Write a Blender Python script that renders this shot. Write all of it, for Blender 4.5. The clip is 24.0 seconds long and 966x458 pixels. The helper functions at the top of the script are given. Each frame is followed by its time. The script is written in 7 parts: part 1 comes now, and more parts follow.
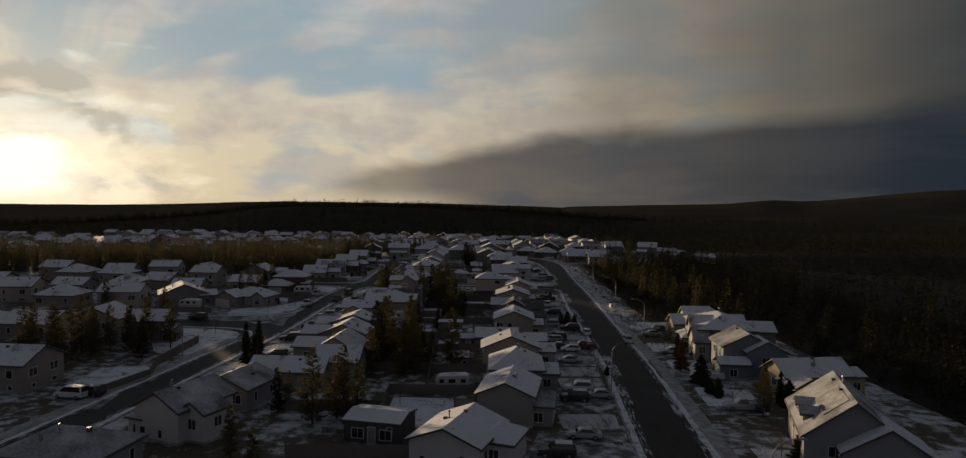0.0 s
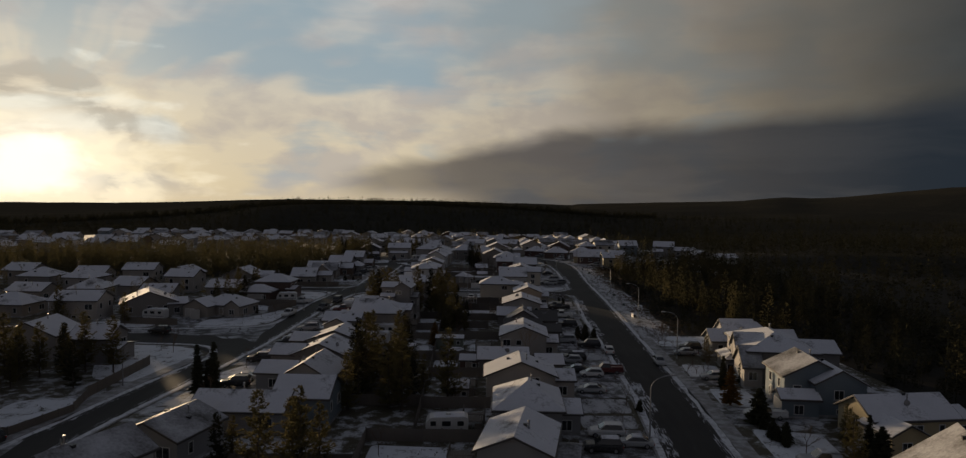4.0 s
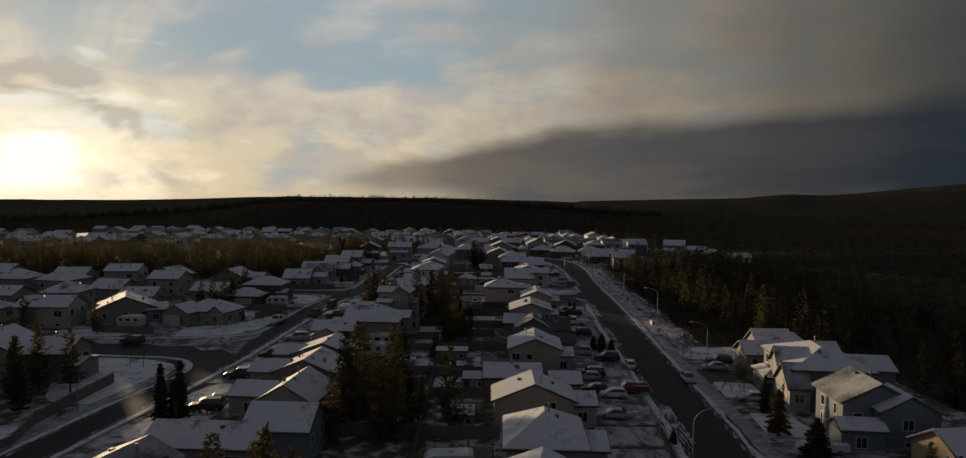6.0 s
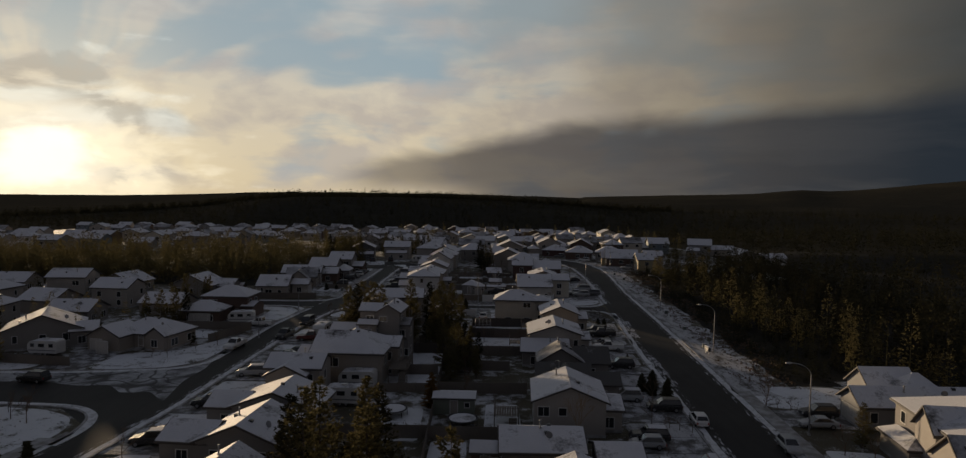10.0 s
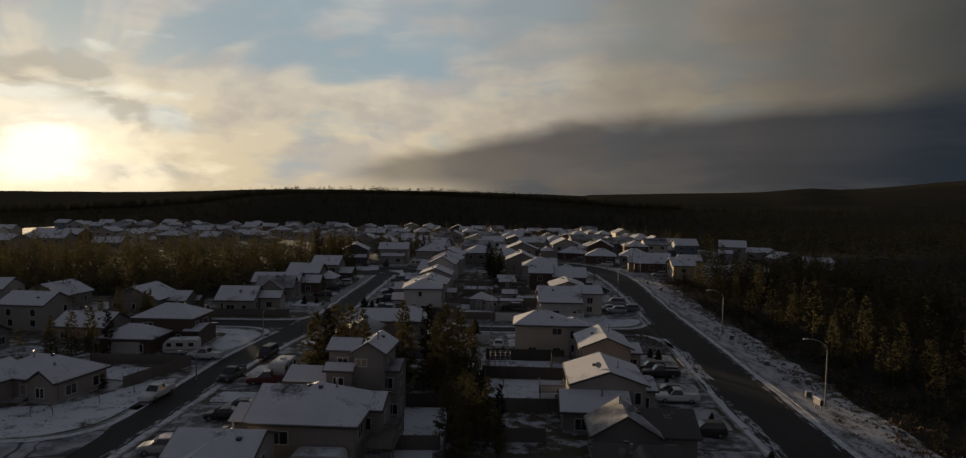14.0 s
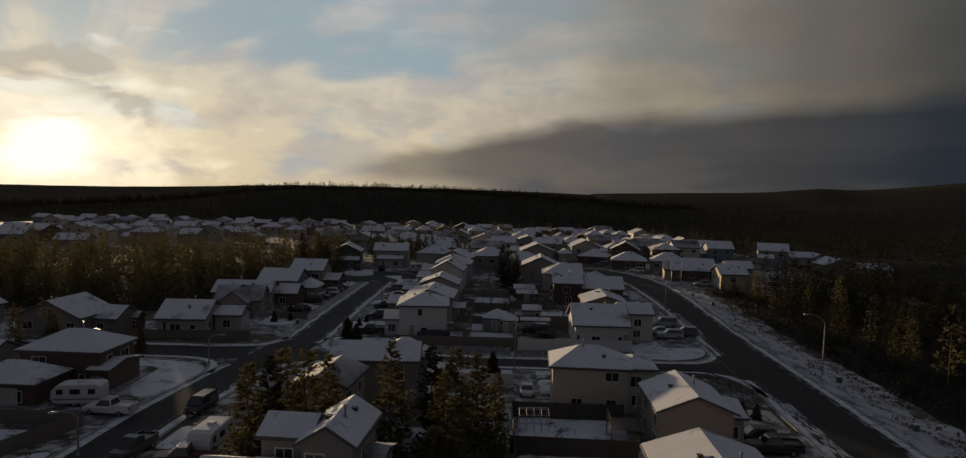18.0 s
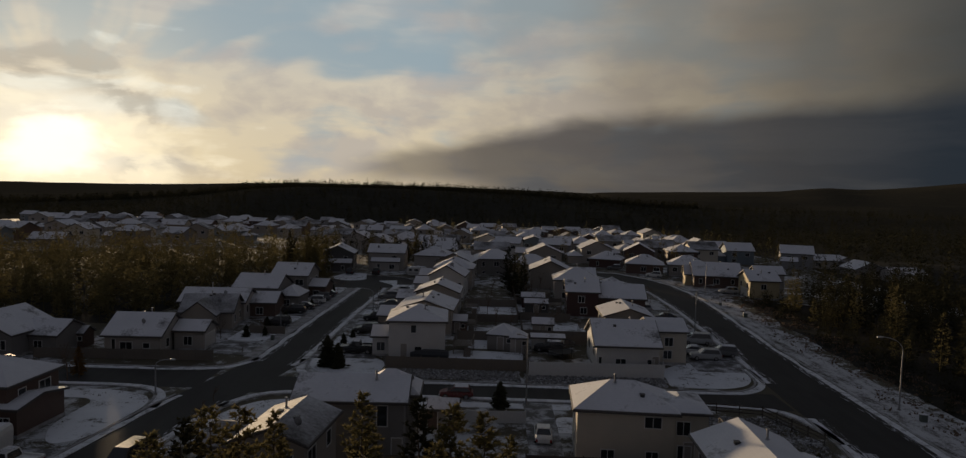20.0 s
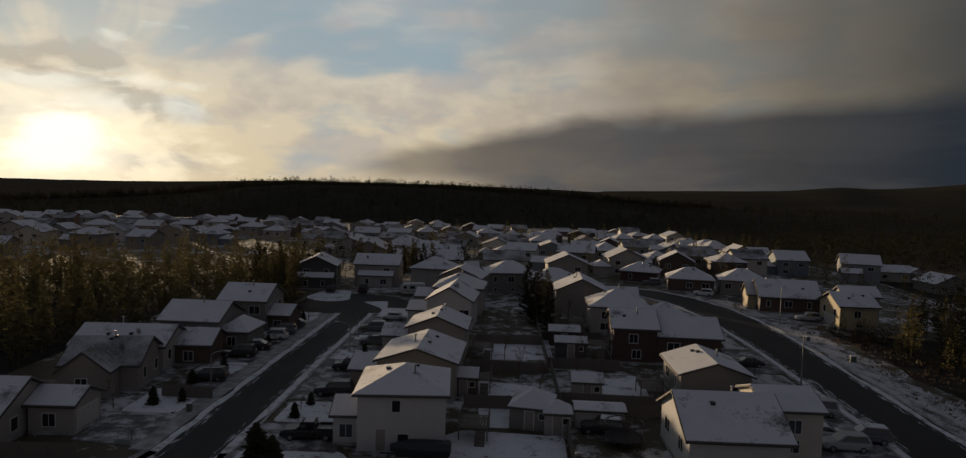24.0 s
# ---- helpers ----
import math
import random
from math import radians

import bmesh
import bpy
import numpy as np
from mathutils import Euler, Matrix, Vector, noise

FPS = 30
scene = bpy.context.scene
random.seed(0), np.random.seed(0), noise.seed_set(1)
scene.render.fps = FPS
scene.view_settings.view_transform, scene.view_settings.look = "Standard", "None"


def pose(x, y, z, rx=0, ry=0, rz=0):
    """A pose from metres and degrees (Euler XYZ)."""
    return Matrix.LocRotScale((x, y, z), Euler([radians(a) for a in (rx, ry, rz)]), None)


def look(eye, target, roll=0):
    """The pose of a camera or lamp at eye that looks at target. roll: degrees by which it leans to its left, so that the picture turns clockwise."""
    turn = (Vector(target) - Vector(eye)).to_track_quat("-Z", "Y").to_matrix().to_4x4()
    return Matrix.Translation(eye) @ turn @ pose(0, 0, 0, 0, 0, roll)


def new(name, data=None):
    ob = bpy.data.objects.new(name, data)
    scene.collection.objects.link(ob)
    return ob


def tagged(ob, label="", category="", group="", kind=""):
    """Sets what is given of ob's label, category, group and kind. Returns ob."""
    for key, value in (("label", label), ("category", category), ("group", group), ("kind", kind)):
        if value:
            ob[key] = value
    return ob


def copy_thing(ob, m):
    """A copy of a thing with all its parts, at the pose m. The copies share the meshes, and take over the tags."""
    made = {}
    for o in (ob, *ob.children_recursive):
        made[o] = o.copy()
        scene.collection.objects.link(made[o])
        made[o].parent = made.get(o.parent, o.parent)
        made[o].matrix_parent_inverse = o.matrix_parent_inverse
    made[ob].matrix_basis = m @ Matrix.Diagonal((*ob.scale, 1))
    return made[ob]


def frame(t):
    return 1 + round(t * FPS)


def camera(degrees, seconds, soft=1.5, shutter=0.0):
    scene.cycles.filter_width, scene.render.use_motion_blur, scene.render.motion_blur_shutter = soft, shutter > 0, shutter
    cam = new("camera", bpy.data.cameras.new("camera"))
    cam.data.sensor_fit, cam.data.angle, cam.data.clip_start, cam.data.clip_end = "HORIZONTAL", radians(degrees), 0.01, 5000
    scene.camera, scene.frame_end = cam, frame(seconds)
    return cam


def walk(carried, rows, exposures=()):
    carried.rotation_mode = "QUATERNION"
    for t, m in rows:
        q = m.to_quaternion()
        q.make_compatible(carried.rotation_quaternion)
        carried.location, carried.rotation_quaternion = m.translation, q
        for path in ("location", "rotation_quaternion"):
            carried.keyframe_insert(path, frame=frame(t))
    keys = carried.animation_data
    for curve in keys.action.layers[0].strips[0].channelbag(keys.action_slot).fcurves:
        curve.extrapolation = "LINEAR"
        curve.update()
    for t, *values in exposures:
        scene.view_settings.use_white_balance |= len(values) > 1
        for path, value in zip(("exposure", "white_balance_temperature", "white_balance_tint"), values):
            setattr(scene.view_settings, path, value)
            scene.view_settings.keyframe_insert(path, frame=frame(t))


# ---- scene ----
cam = camera(70.95, 24.0, soft=1.3)
PATH = [
    (0, pose(1.1, -87.718, 30.936, 87.542, -0.746, -1.397)),
    (1, pose(1.617, -82.297, 30.783, 87.523, -0.736, -1.23)),
    (2, pose(2.041, -76.729, 30.644, 87.49, -0.723, -1.07)),
    (3, pose(2.278, -70.866, 30.531, 87.431, -0.702, -0.922)),
    (4, pose(2.27, -64.582, 30.452, 87.337, -0.674, -0.79)),
    (5, pose(2.089, -57.834, 30.389, 87.219, -0.651, -0.675)),
    (6, pose(1.84, -50.599, 30.323, 87.094, -0.649, -0.572)),
    (7, pose(1.609, -42.877, 30.231, 86.977, -0.676, -0.48)),
    (8, pose(1.391, -34.752, 30.093, 86.874, -0.713, -0.394)),
    (9, pose(1.161, -26.328, 29.889, 86.789, -0.733, -0.31)),
    (10, pose(0.888, -17.699, 29.608, 86.727, -0.72, -0.224)),
    (11, pose(0.527, -8.904, 29.277, 86.68, -0.697, -0.147)),
    (12, pose(0.028, 0.029, 28.935, 86.638, -0.701, -0.09)),
    (13, pose(-0.635, 9.045, 28.607, 86.595, -0.757, -0.059)),
    (14, pose(-1.405, 17.99, 28.272, 86.551, -0.856, -0.039)),
    (15, pose(-2.202, 26.682, 27.899, 86.509, -0.979, -0.007)),
    (16, pose(-2.949, 35.014, 27.472, 86.47, -1.108, 0.055)),
    (17, pose(-3.58, 43.173, 27.029, 86.429, -1.235, 0.14)),
    (18, pose(-4.034, 51.424, 26.628, 86.378, -1.352, 0.242)),
    (19, pose(-4.283, 59.969, 26.31, 86.314, -1.452, 0.351)),
    (20, pose(-4.45, 68.774, 26.079, 86.245, -1.534, 0.464)),
    (21, pose(-4.693, 77.744, 25.926, 86.184, -1.597, 0.575)),
    (22, pose(-5.131, 86.799, 25.839, 86.142, -1.642, 0.681)),
    (23, pose(-5.725, 95.902, 25.797, 86.114, -1.675, 0.785)),
    (24, pose(-6.397, 105.029, 25.779, 86.093, -1.701, 0.886)),
]
walk(cam, PATH)

# ---------------------------------------------------------------- sun, sky
SUN_AZ, SUN_EL = -32.5, 4.0
sun = new("sun", bpy.data.lights.new("sun", "SUN"))
sun.data.energy, sun.data.angle, sun.data.color = 4.0, radians(1.5), (1.0, 0.74, 0.46)
_a, _e = radians(SUN_AZ), radians(SUN_EL)
_d = Vector((math.sin(_a) * math.cos(_e), math.cos(_a) * math.cos(_e), math.sin(_e)))
sun.matrix_world = look(_d * 300, (0, 0, 0))


class Nodes:
    """Short hand for building a node tree."""

    def __init__(self, tree):
        self.t = tree
        tree.nodes.clear()

    def add(self, kind, **props):
        n = self.t.nodes.new(kind)
        for k, v in props.items():
            if k == "inputs":
                for key, val in v.items():
                    if isinstance(val, bpy.types.NodeSocket):
                        self.t.links.new(val, n.inputs[key])
                    else:
                        n.inputs[key].default_value = val
            else:
                setattr(n, k, v)
        return n

    def math(self, op, a, b=0.0, c=0.0, clamp=False):
        n = self.add("ShaderNodeMath", operation=op, use_clamp=clamp)
        for i, v in enumerate((a, b, c)):
            if isinstance(v, bpy.types.NodeSocket):
                self.t.links.new(v, n.inputs[i])
            else:
                n.inputs[i].default_value = v
        return n.outputs[0]

    def ramp(self, fac, stops, mode="LINEAR"):
        n = self.add("ShaderNodeValToRGB")
        n.color_ramp.interpolation = mode
        el = n.color_ramp.elements
        while len(el) < len(stops):
            el.new(0.5)
        for e, (p, c) in zip(el, stops):
            e.position = p
            e.color = (c, c, c, 1) if isinstance(c, (int, float)) else (*c, 1)
        self.t.links.new(fac, n.inputs[0])
        return n.outputs[0]

    def mix(self, fac, a, b, blend="MIX"):
        n = self.add("ShaderNodeMix", data_type="RGBA", blend_type=blend)
        for i, v in ((0, fac), (6, a), (7, b)):
            if isinstance(v, bpy.types.NodeSocket):
                self.t.links.new(v, n.inputs[i])
            else:
                n.inputs[i].default_value = v if i == 0 else (*v, 1)
        return n.outputs[2]

    def noise(self, vec, scale, detail=4.0, rough=0.55, out="Fac"):
        n = self.add("ShaderNodeTexNoise", inputs={"Scale": scale, "Detail": detail, "Roughness": rough})
        if vec is not None:
            self.t.links.new(vec, n.inputs["Vector"])
        return n.outputs[out]


def build_world():
    world = bpy.data.worlds.new("winter_sky")
    scene.world = world
    world.use_nodes = True
    g = Nodes(world.node_tree)
    sky = g.add("ShaderNodeTexSky", sky_type="NISHITA", sun_disc=False, sun_elevation=radians(SUN_EL), sun_rotation=radians(SUN_AZ))
    sky_col = g.mix(1.0, sky.outputs[0], (0.085, 0.085, 0.085), "MULTIPLY")
    co = g.add("ShaderNodeTexCoord").outputs["Generated"]
    sep = g.add("ShaderNodeSeparateXYZ", inputs={0: co})
    x, y, z = sep.outputs
    # azimuth and elevation, in degrees
    az = g.math("MULTIPLY", g.math("ARCTAN2", x, y), 57.2958)
    el = g.math("MULTIPLY", g.math("ARCSINE", z), 57.2958)
    flat = g.add("ShaderNodeCombineXYZ", inputs={0: g.math("MULTIPLY", az, 0.085), 1: g.math("MULTIPLY", el, 0.165), 2: 3.0}).outputs[0]
    warp = g.noise(flat, 1.3, 3, 0.5, "Color")
    wv = g.add("ShaderNodeVectorMath", operation="MULTIPLY_ADD", inputs={0: warp, 1: (0.4, 0.35, 0), 2: flat}).outputs[0]
    n_big = g.noise(wv, 1.5, 3, 0.45)
    n_fine = g.noise(wv, 2.1, 5, 0.52)
    n_str = g.noise(g.add("ShaderNodeVectorMath", operation="MULTIPLY", inputs={0: wv, 1: (0.55, 1.9, 1)}).outputs[0], 1.5, 5, 0.52)
    # rays of thin cloud fanning out from the sun
    dx = g.math("SUBTRACT", az, SUN_AZ)
    dy = g.math("SUBTRACT", el, 2.2)
    r = g.math("SQRT", g.math("ADD", g.math("MULTIPLY", dx, dx), g.math("MULTIPLY", dy, dy)))
    fan = g.add("ShaderNodeCombineXYZ", inputs={0: g.math("MULTIPLY", g.math("ARCTAN2", dy, dx), 3.6), 1: g.math("MULTIPLY", r, 0.05), 2: 8.0}).outputs[0]
    n_fan = g.noise(g.add("ShaderNodeVectorMath", operation="MULTIPLY_ADD", inputs={0: warp, 1: (0.8, 0.4, 0), 2: fan}).outputs[0], 1.4, 2, 0.4)
    # pale clouds, thickest in a belt over the hills, with blue gaps between
    belt = g.ramp(g.math("MULTIPLY_ADD", el, 0.06, 0.0), [(0.05, 0.09), (0.40, 0.05), (0.62, -0.06), (1.0, -0.05)], "EASE")
    upper = g.ramp(g.math("MULTIPLY_ADD", el, 0.06, 0.0), [(0.35, 0.0), (0.65, 1.0)], "EASE")
    mass = g.math("ADD", g.math("MULTIPLY", n_big, 0.6), g.math("MULTIPLY", n_str, 0.4))
    mass = g.math("ADD", g.math("ADD", g.math("MULTIPLY", mass, g.math("MULTIPLY_ADD", upper, -0.5, 1.0)), g.math("MULTIPLY", g.math("MULTIPLY", n_fan, upper), 0.5)), belt)
    gap = g.ramp(mass, [(0.425, 0.05), (0.575, 1.0)], "EASE")
    blue = g.mix(0.93, sky_col, (0.285, 0.375, 0.432))
    warmth = g.ramp(g.math("MULTIPLY_ADD", el, 0.05, 0.05), [(0.05, (0.69, 0.57, 0.375)), (0.35, (0.65, 0.57, 0.435)), (0.62, (0.535, 0.51, 0.455)), (0.85, (0.49, 0.49, 0.48))])
    shade = g.mix(upper, (0.485, 0.432, 0.372), (0.43, 0.415, 0.405))
    cream = g.mix(g.ramp(n_fine, [(0.42, 0.0), (0.59, 0.9)]), warmth, shade)
    col = g.mix(gap, blue, cream)
    # the far side of the sky grows dull and brown to the right
    dull_az = g.math("ADD", az, g.math("MULTIPLY_ADD", n_big, 10.0, -5.0))
    dull = g.ramp(g.math("MULTIPLY_ADD", dull_az, 1 / 80.0, 0.5), [(0.40, 0.0), (0.55, 0.28), (0.68, 0.70), (0.82, 0.90), (0.95, 0.97)], "EASE")
    dull_col = g.mix(g.ramp(g.math("MULTIPLY_ADD", az, 1 / 60.0, 0.1), [(0.2, 0.0), (0.72, 1.0)]), (0.228, 0.180, 0.122), (0.024, 0.030, 0.034))
    dull_col = g.mix(g.ramp(n_fine, [(0.3, 0.0), (0.8, 0.10)]), dull_col, (0.20, 0.185, 0.165))
    col = g.mix(dull, col, dull_col)
    # the long dark bank: its top edge rises to the right, ragged underneath
    top = g.math("MINIMUM", g.math("MULTIPLY_ADD", az, 0.19, 3.9), g.math("MULTIPLY_ADD", az, 0.045, 5.3))
    rag = g.math("MULTIPLY_ADD", g.math("ADD", g.math("MULTIPLY", n_big, 0.6), g.math("MULTIPLY", n_str, 0.4)), 3.6, -1.8)
    depth = g.math("SUBTRACT", g.math("ADD", top, rag), el)
    start = g.ramp(g.math("MULTIPLY_ADD", az, 1 / 60.0, 0.5), [(0.27, 0.0), (0.38, 0.8), (0.50, 1.0)], "EASE")
    bank = g.math("MULTIPLY", g.ramp(g.math("MULTIPLY_ADD", depth, 0.2, 0.3), [(0.12, 0.0), (0.50, 1.0)], "EASE"), start)
    bank_col = g.mix(g.ramp(g.math("MULTIPLY_ADD", az, 1 / 60.0, 0.3), [(0.12, 0.0), (0.36, 0.45), (0.85, 1.0)]), (0.120, 0.102, 0.092), (0.014, 0.021, 0.031))
    bank_col = g.mix(g.math("MULTIPLY", g.ramp(n_str, [(0.38, 0.0), (0.62, 0.5)]), g.ramp(g.math("MULTIPLY_ADD", el, 0.25, 0.25), [(0.3, 1.0), (0.9, 0.3)])), bank_col, (0.095, 0.093, 0.094))
    col = g.mix(g.math("MULTIPLY", bank, 0.88), col, bank_col)
    # warm strip under the bank, over the hills
    strip = g.math("MULTIPLY", g.ramp(g.math("MULTIPLY_ADD", el, 0.25, 0.25), [(0.10, 1.0), (0.55, 0.0)], "EASE"),
                   g.ramp(g.math("MULTIPLY_ADD", az, 1 / 60.0, 0.5), [(0.10, 1.0), (0.38, 0.85), (0.56, 0.0)], "EASE"))
    col = g.mix(g.math("MULTIPLY", strip, g.ramp(n_fine, [(0.30, 0.45), (0.55, 0.95)])), col, (0.62, 0.51, 0.35))
    # small torn grey clouds before the sun
    torn = g.math("MULTIPLY", g.ramp(n_fine, [(0.52, 0.0), (0.60, 1.0)]), g.ramp(g.math("MULTIPLY", r, 1 / 12.0), [(0.30, 0.0), (0.45, 0.5), (0.80, 0.0)], "EASE"))
    # glow of the low sun through thin cloud
    r_flat = g.math("SQRT", g.math("ADD", g.math("MULTIPLY", g.math("MULTIPLY", dx, dx), 0.7), g.math("MULTIPLY", g.math("MULTIPLY", dy, dy), 1.25)))
    rn = g.math("MULTIPLY", r_flat, g.math("MULTIPLY_ADD", g.math("ADD", g.math("MULTIPLY", n_fine, 0.55), g.math("MULTIPLY", n_str, 0.45)), 3.4, -0.7))
    core = g.ramp(g.math("MULTIPLY", rn, 1 / 10.0), [(0.16, 1.0), (0.34, 0.40), (0.80, 0.0)], "EASE")
    halo = g.ramp(g.math("MULTIPLY", r, 1 / 16.0), [(0.0, 1.0), (1.0, 0.0)], "EASE")
    glow = g.mix(1.0, g.mix(core, (0, 0, 0), (0.55, 0.56, 0.50)), g.mix(halo, (0, 0, 0), (0.24, 0.185, 0.085)), "ADD")
    col = g.mix(1.0, col, glow, "ADD")
    col = g.mix(torn, col, (0.40, 0.365, 0.30))
    # behind the camera and overhead: thick grey cloud
    front = g.ramp(g.math("MULTIPLY_ADD", y, 0.5, 0.5), [(0.60, 0.0), (0.88, 1.0)], "EASE")
    low = g.ramp(z, [(0.30, 1.0), (0.62, 0.0)], "EASE")
    rest = g.mix(n_big, (0.057, 0.062, 0.081), (0.096, 0.102, 0.122))
    rest = g.mix(g.ramp(z, [(0.02, 0.85), (0.45, 0.0)], "EASE"), rest, (0.168, 0.160, 0.172))
    col = g.mix(g.math("MULTIPLY", front, low), rest, col)
    bg = g.add("ShaderNodeBackground", inputs={"Color": col, "Strength": 1.0})
    out = g.add("ShaderNodeOutputWorld", inputs={0: bg.outputs[0]})


build_world()

# ---------------------------------------------------------------- materials
MATS = {}


def mat(name, fn):
    if name not in MATS:
        m = bpy.data.materials.new(name)
        m.use_nodes = True
        g = Nodes(m.node_tree)
        b = g.add("ShaderNodeBsdfPrincipled")
        g.add("ShaderNodeOutputMaterial", inputs={0: b.outputs[0]})
        fn(g, b)
        MATS[name] = m
    return MATS[name]


def setin(g, b, **kw):
    for k, v in kw.items():
        k = {"base": "Base Color", "rough": "Roughness", "metal": "Metallic", "normal": "Normal", "spec": "Specular IOR Level",
             "trans": "Transmission Weight"}[k]
        if isinstance(v, bpy.types.NodeSocket):
            g.t.links.new(v, b.inputs[k])
        else:
            b.inputs[k].default_value = (*v, 1) if isinstance(v, tuple) else v


def bump(g, height, strength, dist):
    return g.add("ShaderNodeBump", inputs={"Height": height, "Strength": strength, "Distance": dist}).outputs[0]


def pos(g):
    return g.add("ShaderNodeNewGeometry").outputs["Position"]


def obj(g):
    return g.add("ShaderNodeTexCoord").outputs["Object"]


def m_snow_roof(cover=0.5, soft_edge=0.0):
    """Thin snow over shingles: cover says how far it is closed."""
    def fn(g, b):
        p = pos(g)
        big, fine = g.noise(p, 0.22, 4, 0.55), g.noise(p, 3.0, 5, 0.65)
        k = g.ramp(g.math("ADD", g.math("MULTIPLY", big, 0.72), g.math("MULTIPLY", fine, 0.28)), [(0.62 - cover * 0.36 - soft_edge, 0.0), (0.70 - cover * 0.30 + soft_edge, 1.0)])
        sh = g.mix(g.noise(p, 8.0, 3), (0.055, 0.052, 0.05), (0.11, 0.105, 0.10))
        wave = g.add("ShaderNodeTexWave", bands_direction="Z", inputs={"Vector": p, "Scale": 2.6, "Distortion": 0.6, "Detail": 1.0}).outputs[1]
        snow = g.mix(fine, (0.575, 0.575, 0.61), (0.73, 0.73, 0.752))
        snow = g.mix(g.ramp(big, [(0.35, 0.0), (0.75, 0.35)]), snow, (0.40, 0.41, 0.44))
        snow = g.mix(g.math("MULTIPLY", wave, 0.04), snow, (0.3, 0.3, 0.32))
        setin(g, b, base=g.mix(k, sh, snow), rough=0.75, spec=0.3, normal=bump(g, g.math("ADD", fine, g.math("MULTIPLY", wave, 0.15)), 0.3, 0.03))
    return fn


def m_ground(g, b):
    p = pos(g)
    big, mid, fine = g.noise(p, 0.05, 4, 0.6), g.noise(p, 0.45, 5, 0.62), g.noise(p, 5.0, 5, 0.7)
    k = g.math("ADD", g.math("ADD", g.math("MULTIPLY", big, 0.40), g.math("MULTIPLY", mid, 0.38)), g.math("MULTIPLY", fine, 0.22))
    k = g.ramp(k, [(0.495, 0.0), (0.55, 0.8)])
    grass = g.mix(fine, (0.045, 0.039, 0.026), (0.115, 0.10, 0.066))
    snow = g.mix(mid, (0.48, 0.50, 0.54), (0.70, 0.715, 0.74))
    setin(g, b, base=g.mix(k, grass, snow), rough=0.85, spec=0.25, normal=bump(g, fine, 0.5, 0.08))


def m_verge(g, b):
    """Thin snow broken by trodden earth, brush litter and drag marks."""
    p = pos(g)
    st = g.add("ShaderNodeVectorMath", operation="MULTIPLY", inputs={0: p, 1: (1.0, 0.35, 1.0)}).outputs[0]
    mid, fine, tiny = g.noise(st, 0.55, 5, 0.66), g.noise(p, 2.6, 5, 0.7), g.noise(p, 9.0, 3, 0.7)
    k = g.math("ADD", g.math("ADD", g.math("MULTIPLY", mid, 0.5), g.math("MULTIPLY", fine, 0.33)), g.math("MULTIPLY", tiny, 0.17))
    k = g.ramp(k, [(0.41, 0.0), (0.52, 0.85)])
    earth = g.mix(tiny, (0.030, 0.026, 0.021), (0.095, 0.083, 0.065))
    snow = g.mix(mid, (0.42, 0.425, 0.45), (0.63, 0.635, 0.655))
    setin(g, b, base=g.mix(k, earth, snow), rough=0.85, spec=0.25, normal=bump(g, fine, 0.6, 0.08))


def m_lawn(g, b):
    p = pos(g)
    mid, fine = g.noise(p, 0.35, 5, 0.62), g.noise(p, 4.0, 5, 0.7)
    k = g.ramp(g.math("ADD", g.math("MULTIPLY", mid, 0.6), g.math("MULTIPLY", fine, 0.4)), [(0.38, 0.0), (0.46, 1.0)])
    grass = g.mix(fine, (0.05, 0.042, 0.028), (0.11, 0.10, 0.065))
    snow = g.mix(mid, (0.56, 0.58, 0.62), (0.76, 0.775, 0.80))
    setin(g, b, base=g.mix(k, grass, snow), rough=0.85, spec=0.25, normal=bump(g, fine, 0.4, 0.06))


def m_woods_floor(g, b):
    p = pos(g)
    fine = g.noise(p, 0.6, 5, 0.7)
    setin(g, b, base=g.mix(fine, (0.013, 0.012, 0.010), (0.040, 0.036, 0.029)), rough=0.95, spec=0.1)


def m_hill(g, b):
    p = pos(g)
    fine, big = g.noise(p, 0.12, 6, 0.75), g.noise(p, 0.006, 4, 0.6)
    c = g.mix(fine, (0.022, 0.022, 0.018), (0.066, 0.062, 0.050))
    c = g.mix(g.ramp(big, [(0.5, 0.0), (0.8, 0.4)]), c, (0.11, 0.095, 0.065))
    setin(g, b, base=c, rough=1.0, spec=0.0)


def m_asphalt(g, b):
    p = pos(g)
    st = g.add("ShaderNodeVectorMath", operation="MULTIPLY", inputs={0: p, 1: (1.0, 0.12, 1.0)}).outputs[0]
    fine, wear, big = g.noise(p, 22.0, 3, 0.7), g.noise(st, 0.8, 4, 0.6), g.noise(p, 0.12, 3, 0.5)
    c = g.mix(wear, (0.027, 0.026, 0.025), (0.050, 0.048, 0.046))
    c = g.mix(g.ramp(g.math("ADD", g.math("MULTIPLY", wear, 0.6), g.math("MULTIPLY", fine, 0.4)), [(0.62, 0.0), (0.75, 0.16)]), c, (0.30, 0.31, 0.33))
    setin(g, b, base=c, rough=g.math("MULTIPLY_ADD", big, 0.2, 0.68), spec=0.12, normal=bump(g, fine, 0.3, 0.01))


